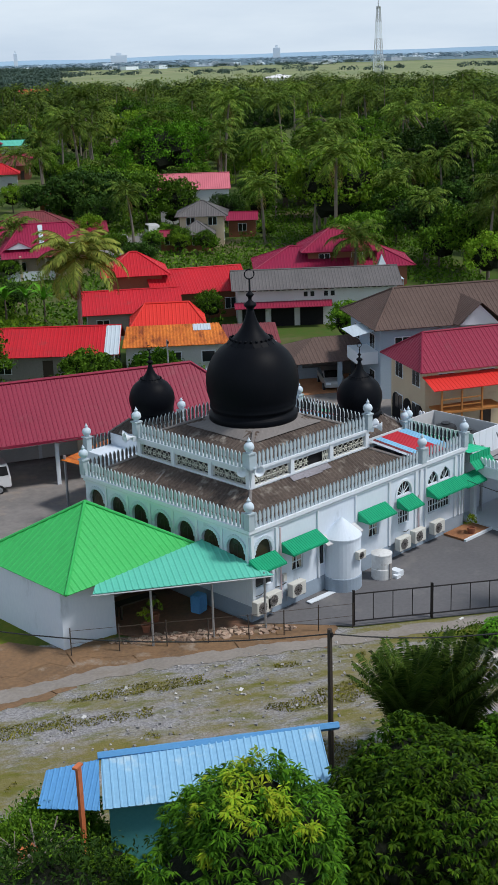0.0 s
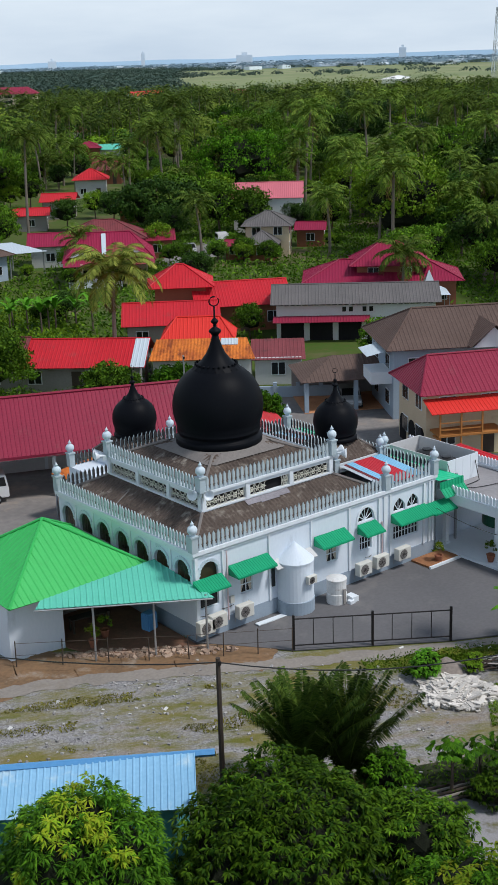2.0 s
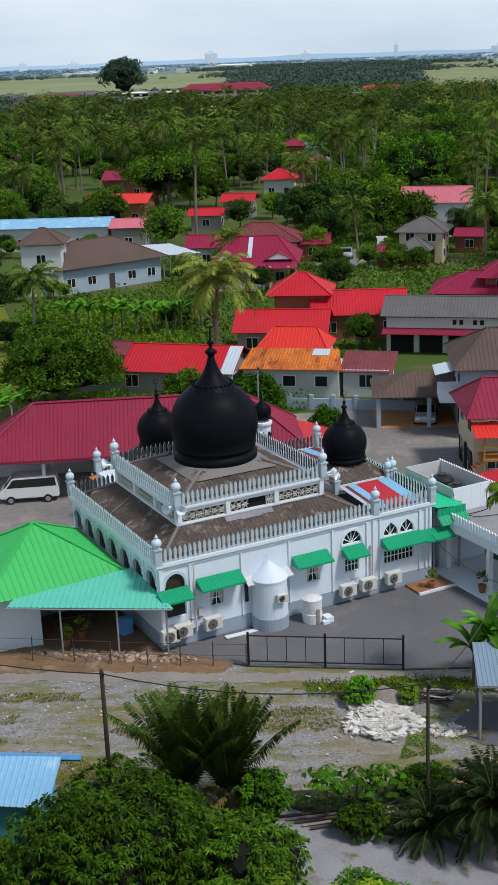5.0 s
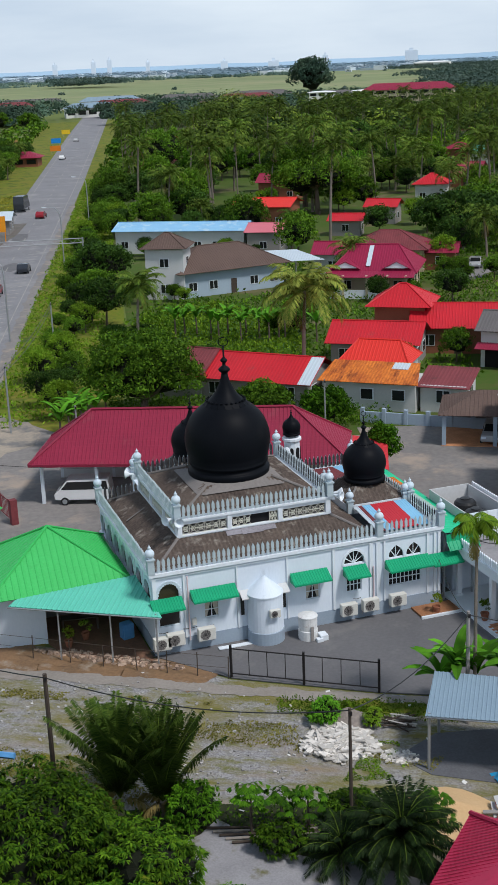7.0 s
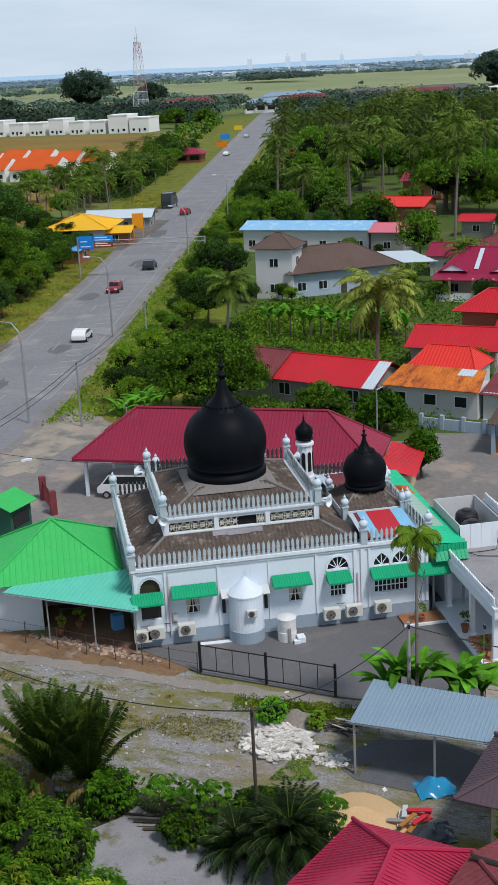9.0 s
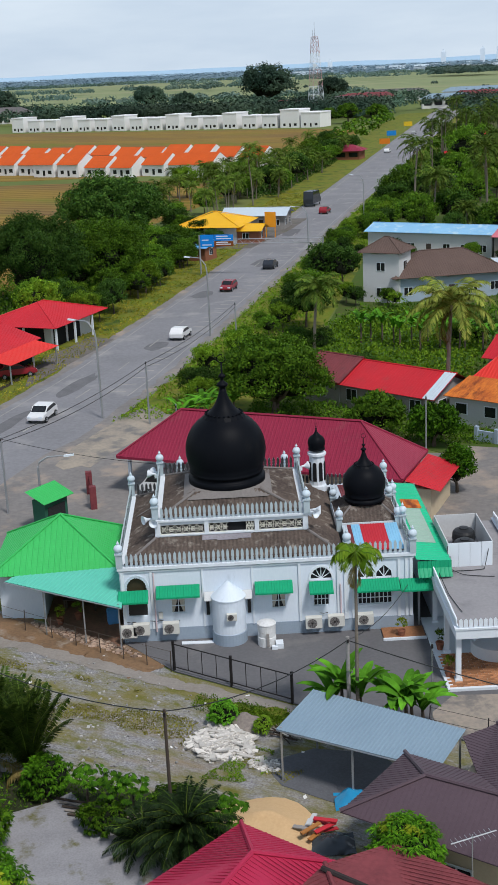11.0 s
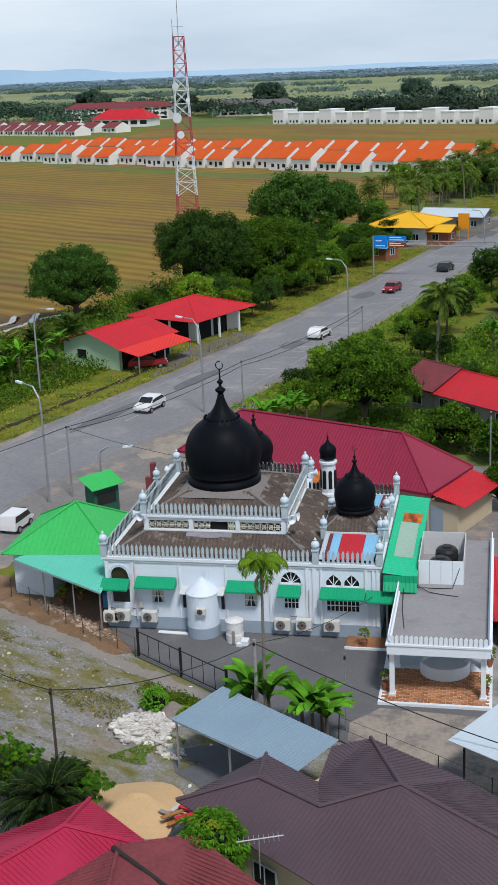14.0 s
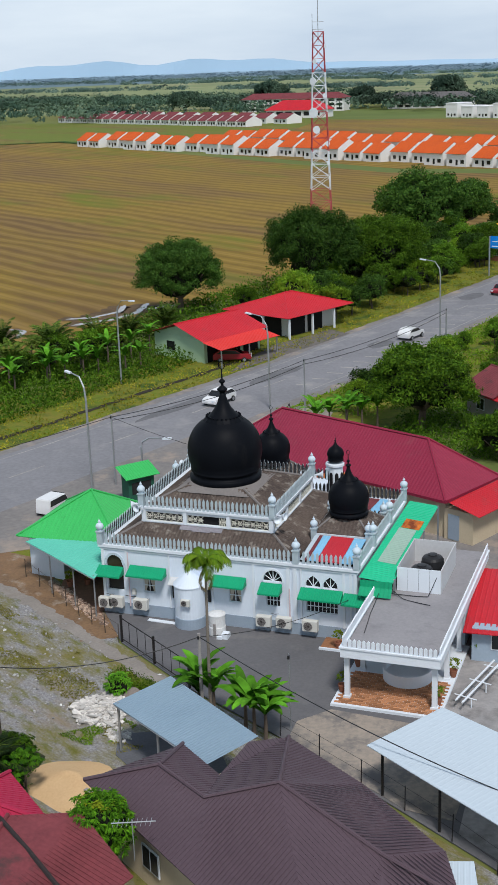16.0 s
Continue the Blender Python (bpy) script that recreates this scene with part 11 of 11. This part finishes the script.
def tarp(x, y, seed, material, label, r=0.9, h=0.6):
    bm = B()
    n = 14
    g = [[None] * n for _ in range(n)]
    for i in range(n):
        for j in range(n):
            u, v = (i / (n - 1) - .5) * 2, (j / (n - 1) - .5) * 2
            z = h * max(0, 1 - (u * u + v * v)) + 0.16 * noise.noise((u * 2.3 + seed, v * 2.3, 0)) + 0.05
            g[i][j] = bm.verts.new((x + u * r, y + v * r * 0.8, GZ + max(z, 0.01)))
    for i in range(n - 1):
        for j in range(n - 1):
            bm.faces.new((g[i][j], g[i + 1][j], g[i + 1][j + 1], g[i][j + 1]))
    tagged(part("tarpaulin", bm, material, smooth=True), label, "tarpaulin")


tarp(11.9, -18.3, 1.0, paint("blue_tarpaulin", (0.02, 0.26, 0.5)), "crumpled blue tarpaulin under the open shed")
tarp(10.6, -21.6, 4.0, paint("dark_sheet", (0.05, 0.06, 0.07)), "dark crumpled sheet beside the sand", 1.0, 0.35)
for k in range(9):
    bm = B()
    box(bm, -0.55, -0.11, 0, 0.55, 0.11, 0.05, pose(9.9 + 0.5 * math.cos(k * 2.4), -20.9 + 0.4 * math.sin(k * 2.4), GZ + 0.3 + 0.055 * k, 6 * math.sin(k * 1.7), 7 * math.cos(k * 2.1), 20 + 50 * math.sin(k * 1.3)))
    tagged(part("scrap_board", bm, (strip_red, M["wall_plain"], M["wood_orange"], strip_red, M["wall_grey"])[k % 5]), "scrap board thrown on a heap by the sand", "board", "scrap boards")

# small water tank beside the turret
tank_white = mat("weathered_tank_white", (0.72, 0.73, 0.73), (0.6, 0.61, 0.61), 0.6, big=1.2, fine=7, vary=1.0, bump=0.1, stain=(0.36, 0.32, 0.28), stain_at=0.64, stain_scale=2.0)
wt = thing("small_water_tank", "white ribbed water tank on a block beside the wall", "water tank", 8.6, -1.25, GZ)
bm = B()
lathe(bm, [(0.55, 0.0), (0.56, 0.6), (0.53, 0.63), (0.55, 1.36), (0.57, 1.38), (0.57, 1.44), (0.2, 1.56), (0, 1.58)], 24)
part("tank", bm, tank_white, wt)
bm = B()
box(bm, -0.05, -0.62, 0.1, 0.12, -0.56, 0.95)
part("stain_panel", bm, M["wall_grey"], wt, "torn grey patch on the tank's side")
bm = B()
box(bm, 0.5, -0.75, 0, 0.95, -0.15, 0.35)
box(bm, 0.25, -0.85, 0, 0.6, -0.55, 0.22)
part("block", bm, M["white_trim"], wt)

bm = B()
box(bm, -1.0, -0.17, 0, 1.0, 0.17, 0.05, pose(4.45, -0.62, GZ + 0.045, 0, 2, 1.5))
tagged(part("loose_board", bm, M["white_trim"]), "white board lying along the foot of the wall", "board")
# potted plants on the portico edge
def pot(x, y, z, seed, label="terracotta pot with a yellow-green bush"):
    rng = np.random.default_rng(seed)
    t = thing("potted_plant", label, "potted plant", x, y, z, 0, "potted plants")
    bm = B()
    lathe(bm, [(0.16, 0), (0.24, 0.4), (0.26, 0.4), (0.26, 0.46), (0.2, 0.46), (0.18, 0.36)], 14)
    part("pot", bm, M["wall_brick"], t)
    p, o = crown_points(rng, 0.34, 0.34, 0.4, 16, 18, 0.14)
    q = leaves(rng, p, 0.16, 0.05, -0.4, o)
    q[:, 2] += 0.85
    part("foliage", quads_mesh("foliage", q), L_MANGO_YOUNG if seed % 2 else L_LIGHT, t)


for k, (x, y) in enumerate(((18.5, -6.9), (24.1, -7.0), (24.3, -3.4), (18.6, -3.6), (16.7, -1.3), (25.2, -0.4), (-4.3, 3.1), (-3.2, 3.7))):
    pot(x, y, GZ + (0.24 if x > 18 and x < 24.4 else 0.04), 161 + k)
# paved strip before the walk
bm = B()
box(bm, 15.6, -1.6, 0, 18.1, -0.15, 0.12, pose(0, 0, GZ + 0.04))
tagged(part("paved_strip", bm, M["terracotta"]), "low terracotta paved strip by the door", "paving", kind="structure")
bm = B()
box(bm, 15.55, -1.75, 0, 18.15, -1.61, 0.14, pose(0, 0, GZ + 0.04))
tagged(part("kerb", bm, M["white_trim"]), "white painted kerb", "kerb", kind="structure")

# bus shelter and gate on the forecourt
bsn = thing("guard_booth", "small booth with a bright green sheet roof", "booth", -7.0, 20.9, GZ, 52)
bm = B()
rib_slope(bm, (-1.6, -1.1, 2.5), (1.6, -1.1, 2.5), (1.6, 0.9, 3.2), (-1.6, 0.9, 3.2), 0.25, 0.03)
part("roof", bm, M["roof_green"], bsn)
bm = B()
box(bm, -1.2, -0.7, 0, 1.2, 0.6, 2.5)
part("wall", bm, mat("dark_green_board", (0.03, 0.12, 0.08), (0.02, 0.09, 0.06), 0.7), bsn)
bm = B()
box(bm, -0.9, -0.74, 1.0, 0.9, -0.705, 2.0)
part("window", bm, M["glass_dark"], bsn)
fg = thing("forecourt_gate", "open maroon steel gates at the forecourt entrance", "gate", -4.4, 26.5, GZ, 100)
for k in range(12):
    bm = B()
    tube(bm, [(k * 0.3 - 1.6, 0, 0.1), (k * 0.3 - 1.6, 0, 1.6)], 0.03, 5)
    part("bar", bm, M["roof_maroon_worn"], fg)
for z in (0.15, 1.5):
    bm = B()
    tube(bm, [(-1.7, 0, z), (1.8, 0, z)], 0.035, 5)
    part("rail", bm, M["roof_maroon_worn"], fg)
for x in (-1.9, 2.0):
    bm = B()
    box(bm, x - 0.25, -0.25, 0, x + 0.25, 0.25, 1.9)
    part("pillar", bm, M["roof_maroon_worn"], fg)

# wire fence along the lot and the earth yard
def fence(name, label, pts, h, step, material, rails=2):
    t = thing(name, label, "fence", 0, 0, GZ)
    line = []
    for (x0, y0), (x1, y1) in zip(pts, pts[1:]):
        n = max(1, int(math.hypot(x1 - x0, y1 - y0) / step))
        line += [(x0 + (x1 - x0) * k / n, y0 + (y1 - y0) * k / n) for k in range(n)]
    line.append(pts[-1])
    for x, y in line:
        bm = B()
        tube(bm, [(x, y, -0.1), (x + random.uniform(-.06, .06), y, h * random.uniform(0.9, 1.05))], 0.03, 5)
        part("post", bm, material, t)
    for k in range(rails):
        bm = B()
        tube(bm, [(x, y, h * (k + 1) / rails * 0.92) for x, y in line], 0.012, 4)
        part("wire", bm, material, t)


fence("wire_fence", "rough wire fence on thin posts along the soil bank", [(-8.3, 3.9), (-4.6, 1.2), (-1.4, -1.2), (2.9, -4.1)], 1.4, 1.6, M["wood_pole"])
fence("wire_fence", "rusty steel fence along the yard", [(16.5, -12.3), (21.9, -15.6), (27.2, -19.2), (32, -23)], 1.5, 2.2, M["dark_metal"])
bm = B()
for x0, y0, x1, y1 in ((25.1, -7.0, 26.4, -1.6), (25.5, -7.2, 26.8, -1.8)):
    tube(bm, [(x0, y0, 0.5), (x1, y1, 0.5)], 0.06, 6)
for k in range(3):
    tube(bm, [(24.9 + k * 0.5, -6.2 + k * 2.0, 0.45), (26.2 + k * 0.5, -6.6 + k * 2.0, 0.45)], 0.04, 5)
    tube(bm, [(25.9 + k * 0.5, -6.5 + k * 2.0, -0.2), (25.9 + k * 0.5, -6.5 + k * 2.0, 0.45)], 0.04, 5)
tagged(part("pipe_rack", bm, M["white_trim"]), "white pipes on low brackets beside the portico", "pipes")

# blue direction sign and gantry on the road, aerial on the roof
sg = thing("road_sign", "blue direction sign with an orange panel on a gantry arm", "road sign", 7.3, 136.5, GZ, -14)
SIGN_B, SIGN_O = paint("sign_blue", (0.01, 0.24, 0.75)), paint("sign_orange", (0.75, 0.3, 0.02))
bm = B()
tube(bm, [(-3.6, 0.1, 0), (-3.6, 0.1, 6.6)], 0.14, 8)
tube(bm, [(17, 0.1, 0), (17, 0.1, 6.0)], 0.14, 8)
for z in (5.2, 5.9):
    tube(bm, [(-3.6, 0.1, z), (17, 0.1, z)], 0.07, 5)
for k in range(14):
    tube(bm, [(-3.4 + k * 1.45, 0.1, 5.2), (-2.7 + k * 1.45, 0.1, 5.9), (-1.95 + k * 1.45, 0.1, 5.2)], 0.03, 4)
part("gantry", bm, M["steel"], sg)
for x0, x1, z0, z1, key in ((-3.4, -1.1, 4.7, 6.7, SIGN_B), (-1.0, 2.2, 5.7, 6.7, SIGN_B), (-1.0, 2.2, 4.8, 5.6, mat("sign_brown", (0.24, 0.07, 0.02)))):
    bm = B()
    box(bm, x0, -0.08, z0, x1, -0.03, z1)
    b = part("panel", bm, key, sg)
    for q in range(2):
        bm = B()
        box(bm, x0 + 0.3, -0.1, z0 + 0.25 + q * (z1 - z0) * 0.4, x1 - 0.4 - 0.5 * q, -0.083, z0 + 0.4 + q * (z1 - z0) * 0.4)
        part("lettering_bar", bm, M["white_trim"], b)
bm = B()
box(bm, -1.1, -0.1, 2.0, 1.1, 0.1, 5.0, pose(17.5, 180, GZ, 0, 0, -14))
for q in (-0.9, 0.9):
    box(bm, q - 0.08, -0.08, 0, q + 0.08, 0.08, 2.0, pose(17.5, 180, GZ, 0, 0, -14))
tagged(part("shop_sign", bm, SIGN_O), "orange shop sign beside the road", "sign")
ta = thing("roof_aerial", "television aerial on a roof mast", "aerial", 15.2, -28.4, GZ + 3.3, 15)
bm = B()
tube(bm, [(0, 0, -0.6), (0, 0, 1.4)], 0.025, 5)
tube(bm, [(-0.9, 0, 1.2), (1.0, 0, 1.35)], 0.03, 5)
for k in range(9):
    tube(bm, [(-0.8 + k * 0.2, -0.3, 1.2 + 0.015 * k), (-0.8 + k * 0.2, 0.3, 1.2 + 0.015 * k)], 0.01, 4)
part("antenna", bm, M["steel"], ta)
ta.matrix_basis = pose(15.4, -28.6, GZ + 3.6, 0, 0, 15)
bm = B()
prism(bm, [(-0.3, -0.15), (0.3, -0.15), (0.3, 0.15), (-0.3, 0.15)], 0, 2.6, pose(-20.6, -10.3, GZ))
tagged(part("orange_post", bm, mat("orange_board", (0.62, 0.19, 0.08), (0.5, 0.15, 0.06), 0.7)), "leaning orange board beside the blue shed", "board")
